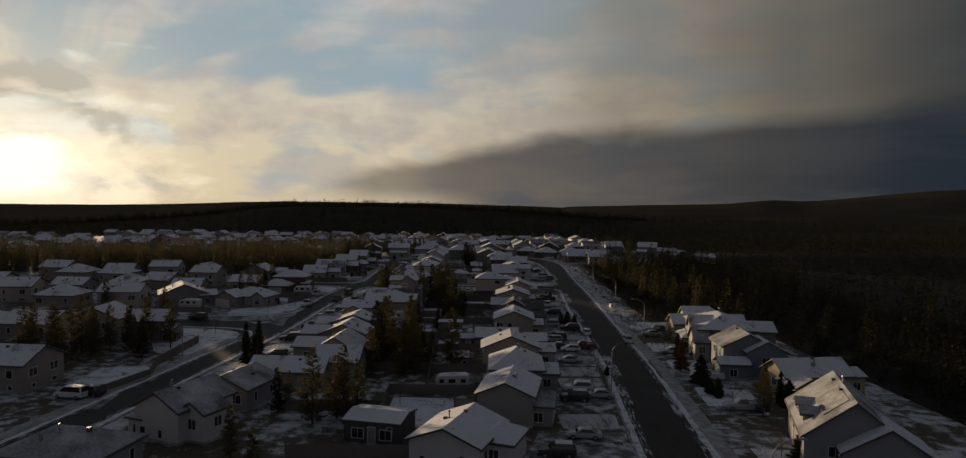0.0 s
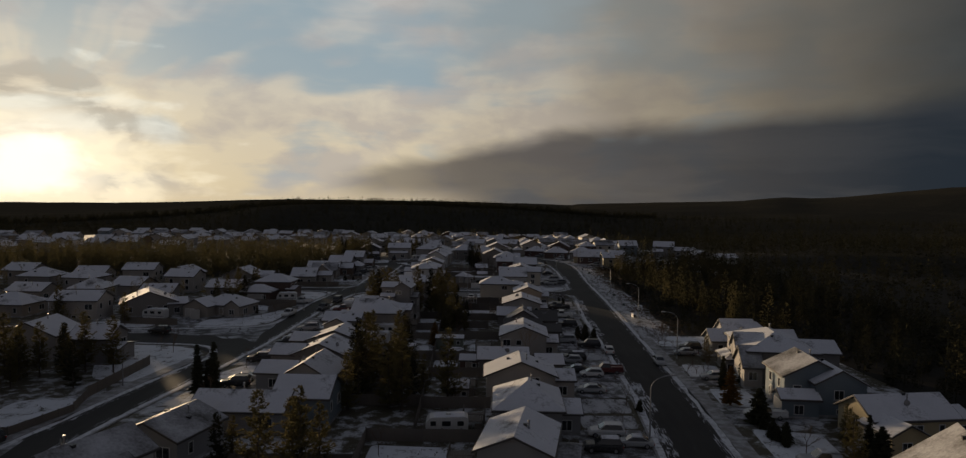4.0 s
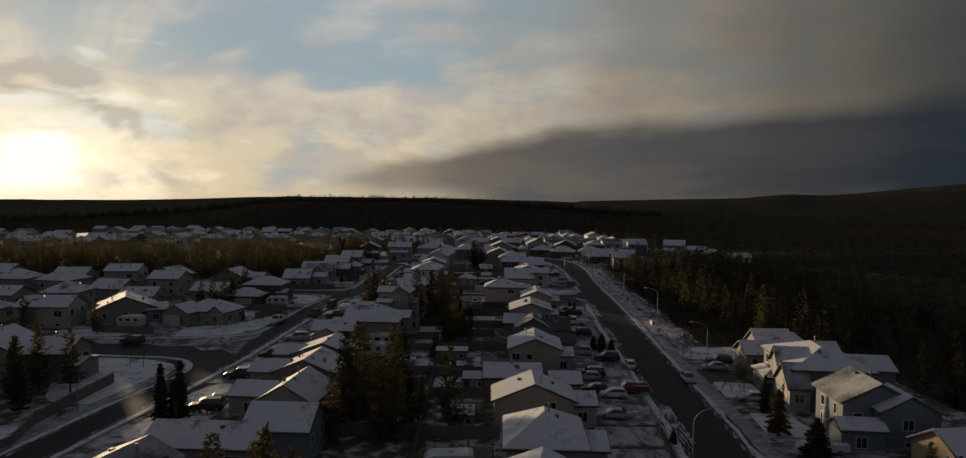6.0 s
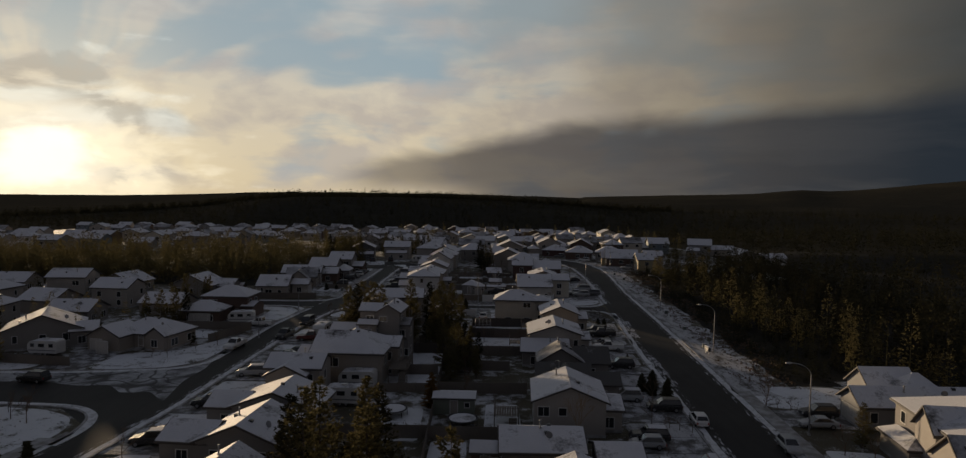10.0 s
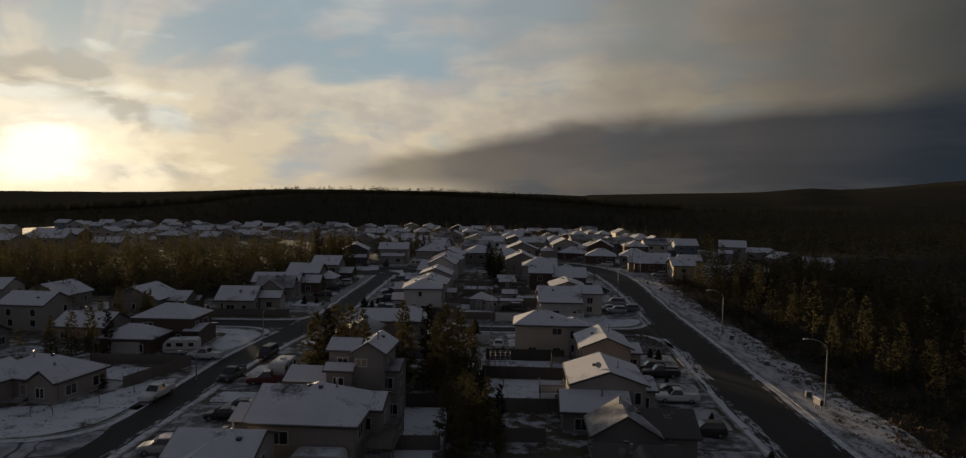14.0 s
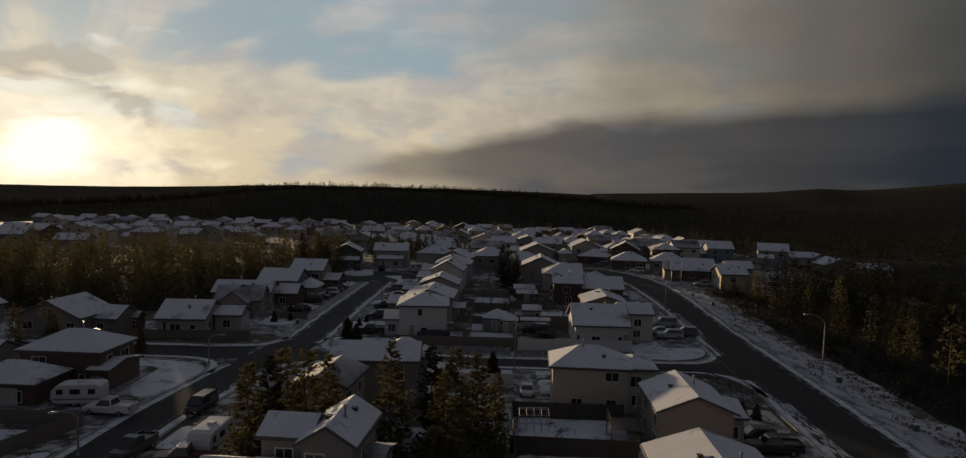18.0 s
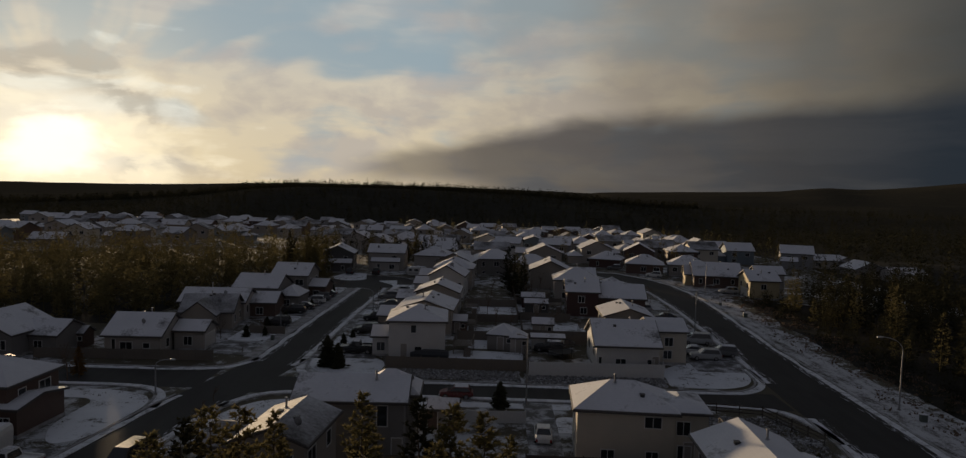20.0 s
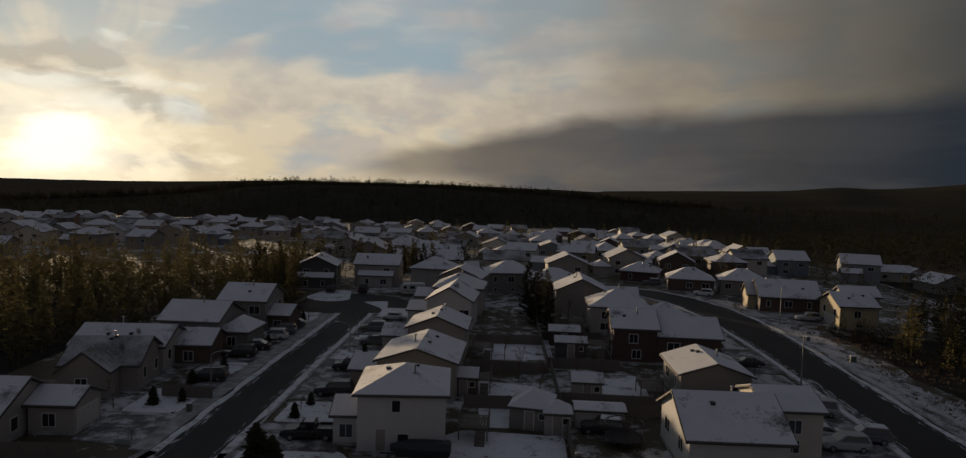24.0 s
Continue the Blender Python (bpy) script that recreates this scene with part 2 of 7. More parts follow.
def m_tracked_snow(g, b):
    """Thin snow cut by curved tyre tracks."""
    p = pos(g)
    mid, fine = g.noise(p, 0.25, 4, 0.6), g.noise(p, 6.0, 4, 0.7)
    a = g.math("ABSOLUTE", g.math("SUBTRACT", g.noise(p, 0.16, 1.0, 0.4), 0.5))
    b2 = g.math("ABSOLUTE", g.math("SUBTRACT", g.noise(p, 0.23, 1.0, 0.4), 0.47))
    ruts = g.math("MULTIPLY", g.ramp(a, [(0.008, 0.0), (0.03, 1.0)]), g.ramp(b2, [(0.008, 0.0), (0.03, 1.0)]))
    k = g.math("MULTIPLY", g.ramp(g.math("ADD", g.math("MULTIPLY", mid, 0.7), g.math("MULTIPLY", fine, 0.3)), [(0.38, 0.05), (0.58, 0.85)]), g.math("MULTIPLY_ADD", ruts, 0.9, 0.1))
    setin(g, b, base=g.mix(k, (0.050, 0.049, 0.048), (0.50, 0.51, 0.54)), rough=0.8, spec=0.2, normal=bump(g, fine, 0.3, 0.02))


def m_streaks(lo, hi):
    """Snow flung and dragged along the road by wheels."""
    def fn(g, b):
        p = pos(g)
        q = g.add("ShaderNodeVectorMath", operation="DOT_PRODUCT", inputs={0: p, 1: (1.0, -0.045, 0.0)}).outputs["Value"]
        st = g.add("ShaderNodeCombineXYZ", inputs={0: g.math("MULTIPLY", q, 4.2), 1: g.math("MULTIPLY", g.add("ShaderNodeSeparateXYZ", inputs={0: p}).outputs[1], 0.55), 2: 1.0}).outputs[0]
        n, mid, fine = g.noise(st, 1.0, 3, 0.6), g.noise(p, 0.22, 3, 0.5), g.noise(p, 5.0, 3, 0.7)
        k = g.ramp(g.math("ADD", g.math("MULTIPLY", n, 0.6), g.math("ADD", g.math("MULTIPLY", mid, 0.3), g.math("MULTIPLY", fine, 0.1))), [(lo, 0.0), (hi, 0.9)])
        setin(g, b, base=g.mix(k, g.mix(fine, (0.027, 0.026, 0.025), (0.050, 0.048, 0.046)), (0.55, 0.56, 0.60)), rough=0.78, spec=0.15, normal=bump(g, n, 0.4, 0.03))
    return fn


def m_slush(g, b):
    p = pos(g)
    mid, fine = g.noise(p, 0.9, 5, 0.65), g.noise(p, 7.0, 4, 0.7)
    k = g.ramp(g.math("ADD", g.math("MULTIPLY", mid, 0.6), g.math("MULTIPLY", fine, 0.4)), [(0.35, 0.0), (0.50, 1.0)])
    setin(g, b, base=g.mix(k, (0.06, 0.058, 0.055), (0.64, 0.65, 0.68)), rough=0.8, normal=bump(g, fine, 0.6, 0.05))


def m_drive(g, b):
    p = pos(g)
    mid, fine = g.noise(p, 0.5, 5, 0.6), g.noise(p, 9.0, 4, 0.7)
    k = g.ramp(g.math("ADD", g.math("MULTIPLY", mid, 0.65), g.math("MULTIPLY", fine, 0.35)), [(0.47, 0.0), (0.60, 1.0)])
    setin(g, b, base=g.mix(k, g.mix(fine, (0.06, 0.058, 0.056), (0.12, 0.115, 0.11)), (0.50, 0.51, 0.54)), rough=0.8, normal=bump(g, fine, 0.3, 0.02))


def m_concrete(g, b):
    p = pos(g)
    fine, mid = g.noise(p, 14.0, 4), g.noise(p, 0.7, 4)
    setin(g, b, base=g.mix(g.ramp(mid, [(0.4, 0.0), (0.7, 0.7)]), g.mix(fine, (0.16, 0.155, 0.15), (0.26, 0.25, 0.24)), (0.5, 0.51, 0.53)), rough=0.85)


def m_siding(colour):
    def fn(g, b):
        p = obj(g)
        w = g.add("ShaderNodeTexWave", bands_direction="Z", wave_profile="SAW", inputs={"Vector": p, "Scale": 1.6, "Distortion": 0.0}).outputs[1]
        n, f = g.noise(p, 0.6, 4), g.noise(p, 16.0, 3)
        c = tuple(v * 0.80 for v in colour)
        col = g.mix(n, c, colour)
        col = g.mix(g.math("MULTIPLY", f, 0.14), col, (0.2, 0.19, 0.18))
        setin(g, b, base=col, rough=0.6, spec=0.35, normal=bump(g, w, 0.55, 0.03))
    return fn


def m_plain(colour, rough=0.55, metal=0.0, vary=0.12):
    def fn(g, b):
        p = obj(g)
        n = g.noise(p, 3.0, 4)
        c = tuple(v * (1 - vary * 2) for v in colour)
        setin(g, b, base=g.mix(n, c, colour), rough=rough, metal=metal, normal=bump(g, g.noise(p, 20.0, 3), 0.12, 0.01))
    return fn


def m_glass(g, b):
    setin(g, b, base=(0.02, 0.022, 0.025), rough=0.06, spec=0.7)


def m_paint(colour):
    def fn(g, b):
        n = g.noise(obj(g), 5.0, 4)
        setin(g, b, base=g.mix(g.ramp(n, [(0.45, 0.0), (0.8, 0.35)]), colour, (0.22, 0.21, 0.2)), rough=0.48, spec=0.4)
        b.inputs["Coat Weight"].default_value = 0.12
    return fn


def m_wood(colour):
    def fn(g, b):
        p = obj(g)
        s = g.add("ShaderNodeVectorMath", operation="MULTIPLY", inputs={0: p, 1: (6.0, 6.0, 0.7)}).outputs[0]
        n = g.noise(s, 2.0, 5, 0.65)
        r = g.add("ShaderNodeObjectInfo").outputs["Random"]
        c = g.mix(n, tuple(v * 0.55 for v in colour), colour)
        c = g.mix(g.math("MULTIPLY", r, 0.35), c, (0.10, 0.095, 0.09))
        setin(g, b, base=c, rough=0.85, normal=bump(g, n, 0.4, 0.01))
    return fn


def m_needles(lo, hi, through_light=0.4):
    """Needles that let some low sun shine through."""
    def fn(g, b):
        p = pos(g)
        n, big = g.noise(p, 1.8, 4, 0.7), g.noise(p, 0.08, 3)
        rnd = g.add("ShaderNodeNewGeometry").outputs["Random Per Island"]
        c = g.mix(g.math("ADD", g.math("MULTIPLY", n, 0.5), g.math("MULTIPLY", rnd, 0.5)), lo, hi)
        c = g.mix(g.ramp(big, [(0.45, 0.0), (0.7, 0.5)]), c, tuple(0.5 * (u + v) * 1.25 for u, v in zip(hi, (0.10, 0.075, 0.03))))
        setin(g, b, base=c, rough=1.0, spec=0.0)
        tr = g.add("ShaderNodeBsdfTranslucent", inputs={"Color": c})
        both = g.add("ShaderNodeMixShader", inputs={0: through_light, 1: b.outputs[0], 2: tr.outputs[0]})
        g.add("ShaderNodeOutputMaterial", inputs={0: both.outputs[0]}).is_active_output = True
    return fn


def m_bark(g, b):
    n = g.noise(pos(g), 9.0, 5, 0.7)
    setin(g, b, base=g.mix(n, (0.035, 0.026, 0.02), (0.13, 0.10, 0.075)), rough=0.95, normal=bump(g, n, 0.6, 0.03))


def m_rock(g, b):
    n = g.noise(pos(g), 3.0, 5, 0.7)
    r = g.add("ShaderNodeNewGeometry").outputs["Random Per Island"]
    c = g.mix(r, (0.05, 0.05, 0.05), (0.24, 0.23, 0.22))
    setin(g, b, base=g.mix(g.ramp(n, [(0.5, 0.0), (0.68, 0.8)]), c, (0.6, 0.61, 0.64)), rough=0.9)


SNOW = mat("roof_snow", m_snow_roof(0.84))
SNOW_THIN = mat("roof_snow_thin", m_snow_roof(0.34, 0.13))
STREAKS, FLECKS = mat("streaked_snow", m_streaks(0.49, 0.54)), mat("snow_flecks", m_streaks(0.53, 0.57))
DRY_GRASS = mat("dry_grass", m_plain((0.085, 0.070, 0.044), 0.95))
GROUND, LAWN, WOODS, HILL = mat("patchy_snow_ground", m_ground), mat("snowy_lawn", m_lawn), mat("forest_floor", m_woods_floor), mat("wooded_hill", m_hill)
TRACKED, VERGE = mat("tracked_snow", m_tracked_snow), mat("brushy_snow", m_verge)
ASPHALT, SLUSH, DRIVE, CONCRETE = mat("asphalt", m_asphalt), mat("dirty_snow", m_slush), mat("driveway", m_drive), mat("concrete", m_concrete)
GLASS, BARK, ROCK = mat("window_glass", m_glass), mat("bark", m_bark), mat("rock", m_rock)
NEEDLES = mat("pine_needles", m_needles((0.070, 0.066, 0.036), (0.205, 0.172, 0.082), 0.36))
# needles of the spruces, darkened further to put shade into the pine woods
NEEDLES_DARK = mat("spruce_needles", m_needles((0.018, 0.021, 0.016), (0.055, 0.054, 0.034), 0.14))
TWIGS = mat("bare_twigs", m_plain((0.13, 0.085, 0.055), 0.9))
LARCH = mat("larch_needles", m_needles((0.07, 0.04, 0.015), (0.22, 0.12, 0.04)))
TRIM = mat("white_trim", m_plain((0.62, 0.61, 0.59), 0.5))
FASCIA = mat("dark_fascia", m_plain((0.07, 0.062, 0.058), 0.6))
SHINGLE = mat("shingle", m_snow_roof(0.0))
METAL = mat("galvanised_metal", m_plain((0.34, 0.34, 0.35), 0.45, 0.8))
DARKMETAL = mat("dark_metal", m_plain((0.05, 0.05, 0.055), 0.5, 0.4))
RUBBER = mat("rubber", m_plain((0.02, 0.02, 0.02), 0.9))
FENCE_WOOD, FENCE_DARK, FENCE_WHITE = mat("weathered_wood", m_wood((0.20, 0.17, 0.14))), mat("dark_stained_wood", m_wood((0.075, 0.06, 0.05))), mat("white_vinyl", m_plain((0.60, 0.60, 0.60), 0.5))
WALLS = {"white": (0.56, 0.55, 0.54), "grey": (0.27, 0.27, 0.275), "beige": (0.38, 0.35, 0.32), "tan": (0.30, 0.265, 0.23), "taupe": (0.225, 0.21, 0.20),
         "yellow": (0.46, 0.38, 0.23), "brown": (0.10, 0.06, 0.045), "red": (0.078, 0.036, 0.032), "blue": (0.16, 0.20, 0.23), "dark": (0.07, 0.068, 0.068),
         "cream": (0.52, 0.47, 0.39), "green": (0.18, 0.20, 0.16)}


def wallmat(c):
    return mat("siding_" + c, m_siding(WALLS[c]))


# ---------------------------------------------------------------- mesh helpers
def mesh_from(name, verts, faces, mats, idx=None, smooth=False):
    me = bpy.data.meshes.new(name)
    me.from_pydata([tuple(v) for v in verts], [], [tuple(f) for f in faces])
    for m in mats if isinstance(mats, (list, tuple)) else [mats]:
        me.materials.append(m)
    if idx is not None:
        me.polygons.foreach_set("material_index", idx)
    if smooth:
        me.polygons.foreach_set("use_smooth", [True] * len(me.polygons))
    me.update()
    return me


def child(name, me, parent, m=None, label=""):
    ob = new(name, me)
    ob.parent = parent
    if m is not None:
        ob.matrix_basis = m
    if label:
        ob["label"] = label
    return ob


def thing(name, m, label, category, group=""):
    ob = new(name)
    ob.empty_display_size = 0.3
    ob.matrix_basis = m
    return tagged(ob, label, category, group)


class Geo:
    """Collects verts and faces for one mesh."""

    def __init__(self):
        self.v, self.f, self.mi = [], [], []

    def add(self, verts, faces, mi=0):
        o = len(self.v)
        self.v += [tuple(p) for p in verts]
        self.f += [tuple(i + o for i in f) for f in faces]
        self.mi += [mi] * len(faces)

    def box(self, x0, y0, z0, x1, y1, z1, mi=0):
        self.add([(x0, y0, z0), (x1, y0, z0), (x1, y1, z0), (x0, y1, z0), (x0, y0, z1), (x1, y0, z1), (x1, y1, z1), (x0, y1, z1)],
                 [(0, 3, 2, 1), (4, 5, 6, 7), (0, 1, 5, 4), (1, 2, 6, 5), (2, 3, 7, 6), (3, 0, 4, 7)], mi)

    def tube(self, a, b, r0, r1, n=8, mi=0, cap=True):
        a, b = Vector(a), Vector(b)
        q = (b - a).to_track_quat("Z", "Y")
        ring = [Vector((math.cos(2 * math.pi * i / n), math.sin(2 * math.pi * i / n), 0)) for i in range(n)]
        vs = [a + q @ (p * r0) for p in ring] + [b + q @ (p * r1) for p in ring]
        fs = [(i, (i + 1) % n, n + (i + 1) % n, n + i) for i in range(n)]
        if cap:
            fs += [tuple(range(n - 1, -1, -1)), tuple(range(n, 2 * n))]
        self.add(vs, fs, mi)

    def loft(self, rings, mi=0, cap=True):
        n = len(rings[0])
        vs = [p for r in rings for p in r]
        fs = []
        for k in range(len(rings) - 1):
            fs += [(k * n + i, k * n + (i + 1) % n, (k + 1) * n + (i + 1) % n, (k + 1) * n + i) for i in range(n)]
        if cap:
            fs += [tuple(range(n - 1, -1, -1)), tuple(range((len(rings) - 1) * n, len(rings) * n))]
        self.add(vs, fs, mi)

    def mesh(self, name, mats, smooth=False):
        return mesh_from(name, self.v, self.f, mats, self.mi, smooth)


CACHE = {}


def cached(key, fn):
    if key not in CACHE:
        CACHE[key] = fn()
    return CACHE[key]

# ---------------------------------------------------------------- lie of the land
def lerp_table(v, table):
    if v <= table[0][0]:
        return table[0][1]
    for (a, p), (b, q) in zip(table, table[1:]):
        if v <= b:
            return p + (q - p) * (v - a) / (b - a)
    return table[-1][1]


def smooth01(v):
    v = min(1.0, max(0.0, v))
    return v * v * (3 - 2 * v)


SKYLINE = [(-80, -2.1), (-36, -2.0), (-31, -1.95), (-26.5, -1.70), (-22, -1.2), (-19, -0.72), (-15, -0.37), (-9, -0.32), (-4, -0.40), (2, -0.62), (7, -0.92), (12, -1.3), (80, -1.4)]
SKYLINE_FAR = [(-80, -2.7), (-24, -2.6), (-14, -2.2), (-5, -1.6), (6, -0.74), (12, -0.46), (18, -0.14), (22, 0.09), (25.5, 0.48), (28, 0.36), (30.5, 0.66), (33.5, 0.96), (36.5, 1.28), (45, 1.5), (80, 1.0)]


def land(x, y):
    z = 0.0
    if y > 275:
        z -= 0.030 * (min(y, 720) - 275)
    if x > 62:
        z -= 0.045 * (min(x, 300) - 62) * smooth01((320 - y) / 60 + 0.4)
    r, az = math.hypot(x, y), math.degrees(math.atan2(x, y))
    if r > 560 and y > -200:
        rise = smooth01((r - 700) / 420)
        peak = 29 + 1120 * math.tan(radians(lerp_table(az, SKYLINE))) - 7
        z = z * (1 - rise) + peak * rise
        far = smooth01((r - 1250) / 900)
        peak2 = 29 + 2150 * math.tan(radians(lerp_table(az, SKYLINE_FAR))) - 5
        if r > 1250:
            z = z + (peak2 - z) * far if peak2 > z else z - 6 * far
        z += 2.5 * noise.noise((x * 0.006, y * 0.006, 0)) * rise
    return z


R_LEFT = [(-70, 15.8), (-40, 19), (-8, 22.3), (35, 26.7), (65, 28.5), (105, 30.2), (137, 32.6), (165, 34.2), (190, 35.7), (215, 36.6), (239, 36.2), (255, 33.5), (267, 27.5), (274, 18.0)]
R_RIGHT = [(-70, 26.3), (-40, 29.2), (-8, 32.3), (35, 36.6), (65, 38.4), (105, 40.8), (137, 42.6), (165, 43.7), (182, 44.5), (190, 45.2), (205, 46.2), (216, 47.0), (226, 47.6), (238, 47.8), (252, 46.4), (264, 42.6), (275, 35.5), (283, 22.0)]
L_LEFT = [(-70, -72), (-20, -60), (0, -56.3), (20, -53.6), (40, -51), (57, -48.4), (85, -46), (105, -44.6), (127, -43.9), (143, -42), (165, -37.6), (200, -36.8), (236, -35.6)]
L_RIGHT = [(-70, -61), (-20, -50.5), (0, -47.7), (27, -45), (53, -41.6), (72, -39.4), (105, -37.7), (124, -37), (144, -34), (165, -30.1), (200, -29.6), (236, -28.6)]


def edge(table, y):
    return lerp_table(y, table)


def strip(name, left, right, z, material, thick=0.0):
    """A sheet between two lines of the same length."""
    n = len(left)
    v = [(x, y, land(x, y) + z) for x, y in left] + [(x, y, land(x, y) + z) for x, y in right]
    f = [(i, n + i, n + i + 1, i + 1) for i in range(n - 1)]
    if thick:
        m = len(v)
        v += [(x, y, zz - thick) for x, y, zz in v]
        for i in range(n - 1):
            f += [(i, i + 1, m + i + 1, m + i), (n + i + 1, n + i, m + n + i, m + n + i + 1)]
        f += [(0, m, m + n, n), (n - 1, 2 * n - 1, m + 2 * n - 1, m + n - 1)]
    return mesh_from(name, v, f, material)


def poly_sheet(name, pts, z, material, thick=0.12):
    n = len(pts)
    v = [(x, y, z) for x, y in pts] + [(x, y, z - thick) for x, y in pts]
    f = [tuple(range(n))] + [(i, n + i, n + (i + 1) % n, (i + 1) % n) for i in range(n)]
    return mesh_from(name, v, f, material)


def along(table, y0, y1, off=0.0, step=3.0):
    n = max(2, int((y1 - y0) / step) + 1)
    return [(edge(table, y0 + (y1 - y0) * i / (n - 1)) + off, y0 + (y1 - y0) * i / (n - 1)) for i in range(n)]


def rounded(pts, r=2.0, n=5):
    """Rounds the corners of a closed plan line."""
    out = []
    for i, p in enumerate(pts):
        a, b, c = Vector(pts[i - 1]), Vector(p), Vector(pts[(i + 1) % len(pts)])
        ra = min(r, (a - b).length * 0.45)
        rc = min(r, (c - b).length * 0.45)
        s, e = b + (a - b).normalized() * ra, b + (c - b).normalized() * rc
        for k in range(n + 1):
            t = k / n
            q = s * (1 - t) ** 2 + b * 2 * t * (1 - t) + e * t * t
            out.append((q.x, q.y))
    return out


# ground: one sheet, fine near the houses and coarse towards the hills
def build_ground():
    def ticks(lo, hi, fine_lo, fine_hi, fine, grow):
        t = list(np.arange(fine_lo, fine_hi + 0.1, fine))
        s, v = fine, fine_hi
        while v < hi:
            s *= grow
            v += s
            t.append(min(v, hi))
        s, v = fine, fine_lo
        while v > lo:
            s *= grow
            v -= s
            t.insert(0, max(v, lo))
        return t
    xs = ticks(-3300, 3300, -130, 110, 7.0, 1.06)
    ys = ticks(-600, 3600, -80, 320, 7.0, 1.05)
    nx = len(xs)
    v = [(x, y, land(x, y)) for y in ys for x in xs]
    f, mi = [], []
    for j in range(len(ys) - 1):
        for i in range(nx - 1):
            f.append((j * nx + i, j * nx + i + 1, (j + 1) * nx + i + 1, (j + 1) * nx + i))
            x, y = (xs[i] + xs[i + 1]) / 2, (ys[j] + ys[j + 1]) / 2
            r = math.hypot(x, y)
            far_town = 285 < y < 700 and -360 < x < 114
            if r > 760 or y < -120 or (r > 400 and not far_town):
                mi.append(2)
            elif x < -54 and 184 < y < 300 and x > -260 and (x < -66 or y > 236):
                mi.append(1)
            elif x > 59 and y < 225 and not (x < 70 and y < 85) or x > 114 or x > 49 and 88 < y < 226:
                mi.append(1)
            else:
                mi.append(0)
    tagged(new("ground", mesh_from("ground", v, f, [GROUND, WOODS, HILL], mi, True)), "winter ground with patchy snow rising to wooded hills", "ground", kind="structure")


build_ground()

# roads, kerbs, pavements
road = tagged(new("road", strip("road", along(R_LEFT, -70, 274), along(R_RIGHT, -70, 283), 0.03, ASPHALT)), "dark worn asphalt collector road with thin snow at its edges", "road", kind="structure")
road_2 = tagged(new("road_2", strip("road_2", along(L_LEFT, -70, 236), along(L_RIGHT, -70, 236), 0.034, ASPHALT)), "dark asphalt residential street with tyre tracks", "road", kind="structure")
road_3 = tagged(new("road_3", strip("road_3", [(x, 156.0 - 0.03 * x) for x in range(-36, 36, 3)], [(x, 149.2 - 0.02 * x) for x in range(-36, 36, 3)], 0.026, ASPHALT)), "asphalt cross street with snow along the kerb", "road", kind="structure")
road_4 = tagged(new("road_4", strip("road_4", [(x, 159.5) for x in range(-160, -38, 4)], [(x, 151.0) for x in range(-160, -38, 4)], 0.022, ASPHALT)), "asphalt side street running west", "road", kind="structure")
road_5 = tagged(new("road_5", strip("road_5", [(-160, 92), (-110, 90), (-80, 88.5), (-66, 88.6), (-55, 90.0), (-45, 92.6)], [(-160, 80), (-110, 78), (-80, 75), (-66, 72.5), (-55, 71.5), (-45, 62)], 0.028, ASPHALT)), "wide asphalt side street with swirling tyre tracks in the snow", "road", kind="structure")
cul = [(-34.5 + 11.5 * math.cos(a), 244 + 11.5 * math.sin(a)) for a in [i * math.pi / 16 for i in range(32)]]
road_6 = tagged(new("road_6", poly_sheet("road_6", cul, 0.04, ASPHALT, 0.03)), "round asphalt turning place at the street's end", "road", kind="structure")


def kerb(name, pts, w=0.32, h=0.15, side=1):
    left, right = [], []
    for i, p in enumerate(pts):
        a, b = Vector(pts[max(0, i - 1)]), Vector(pts[min(len(pts) - 1, i + 1)])
        d = (b - a).normalized()
        nrm = Vector((-d.y, d.x)) * side
        left.append(tuple(p))
        right.append((p[0] + nrm.x * w, p[1] + nrm.y * w))
    return tagged(new(name, strip(name, left, right, h, CONCRETE, h + 0.05)), "snow-dusted concrete kerb along the street", "kerb", kind="structure")


def ribbon(name, pts, w0, w1, z, material, label, category, side=1, rag=0.5):
    """An uneven band beside a line."""
    left, right = [], []
    for i, p in enumerate(pts):
        a, b = Vector(pts[max(0, i - 1)]), Vector(pts[min(len(pts) - 1, i + 1)])
        d = (b - a).normalized()
        nrm = Vector((-d.y, d.x)) * side
        k = noise.noise((p[0] * 0.21, p[1] * 0.21, 7.0)) * rag
        k2 = noise.noise((p[0] * 0.33, p[1] * 0.33, 3.0)) * rag
        left.append((p[0] + nrm.x * (w0 + k2 * 0.3), p[1] + nrm.y * (w0 + k2 * 0.3)))
        right.append((p[0] + nrm.x * (w1 + k), p[1] + nrm.y * (w1 + k)))
    return tagged(new(name, strip(name, left, right, z, material, z)), label, category, kind="structure")


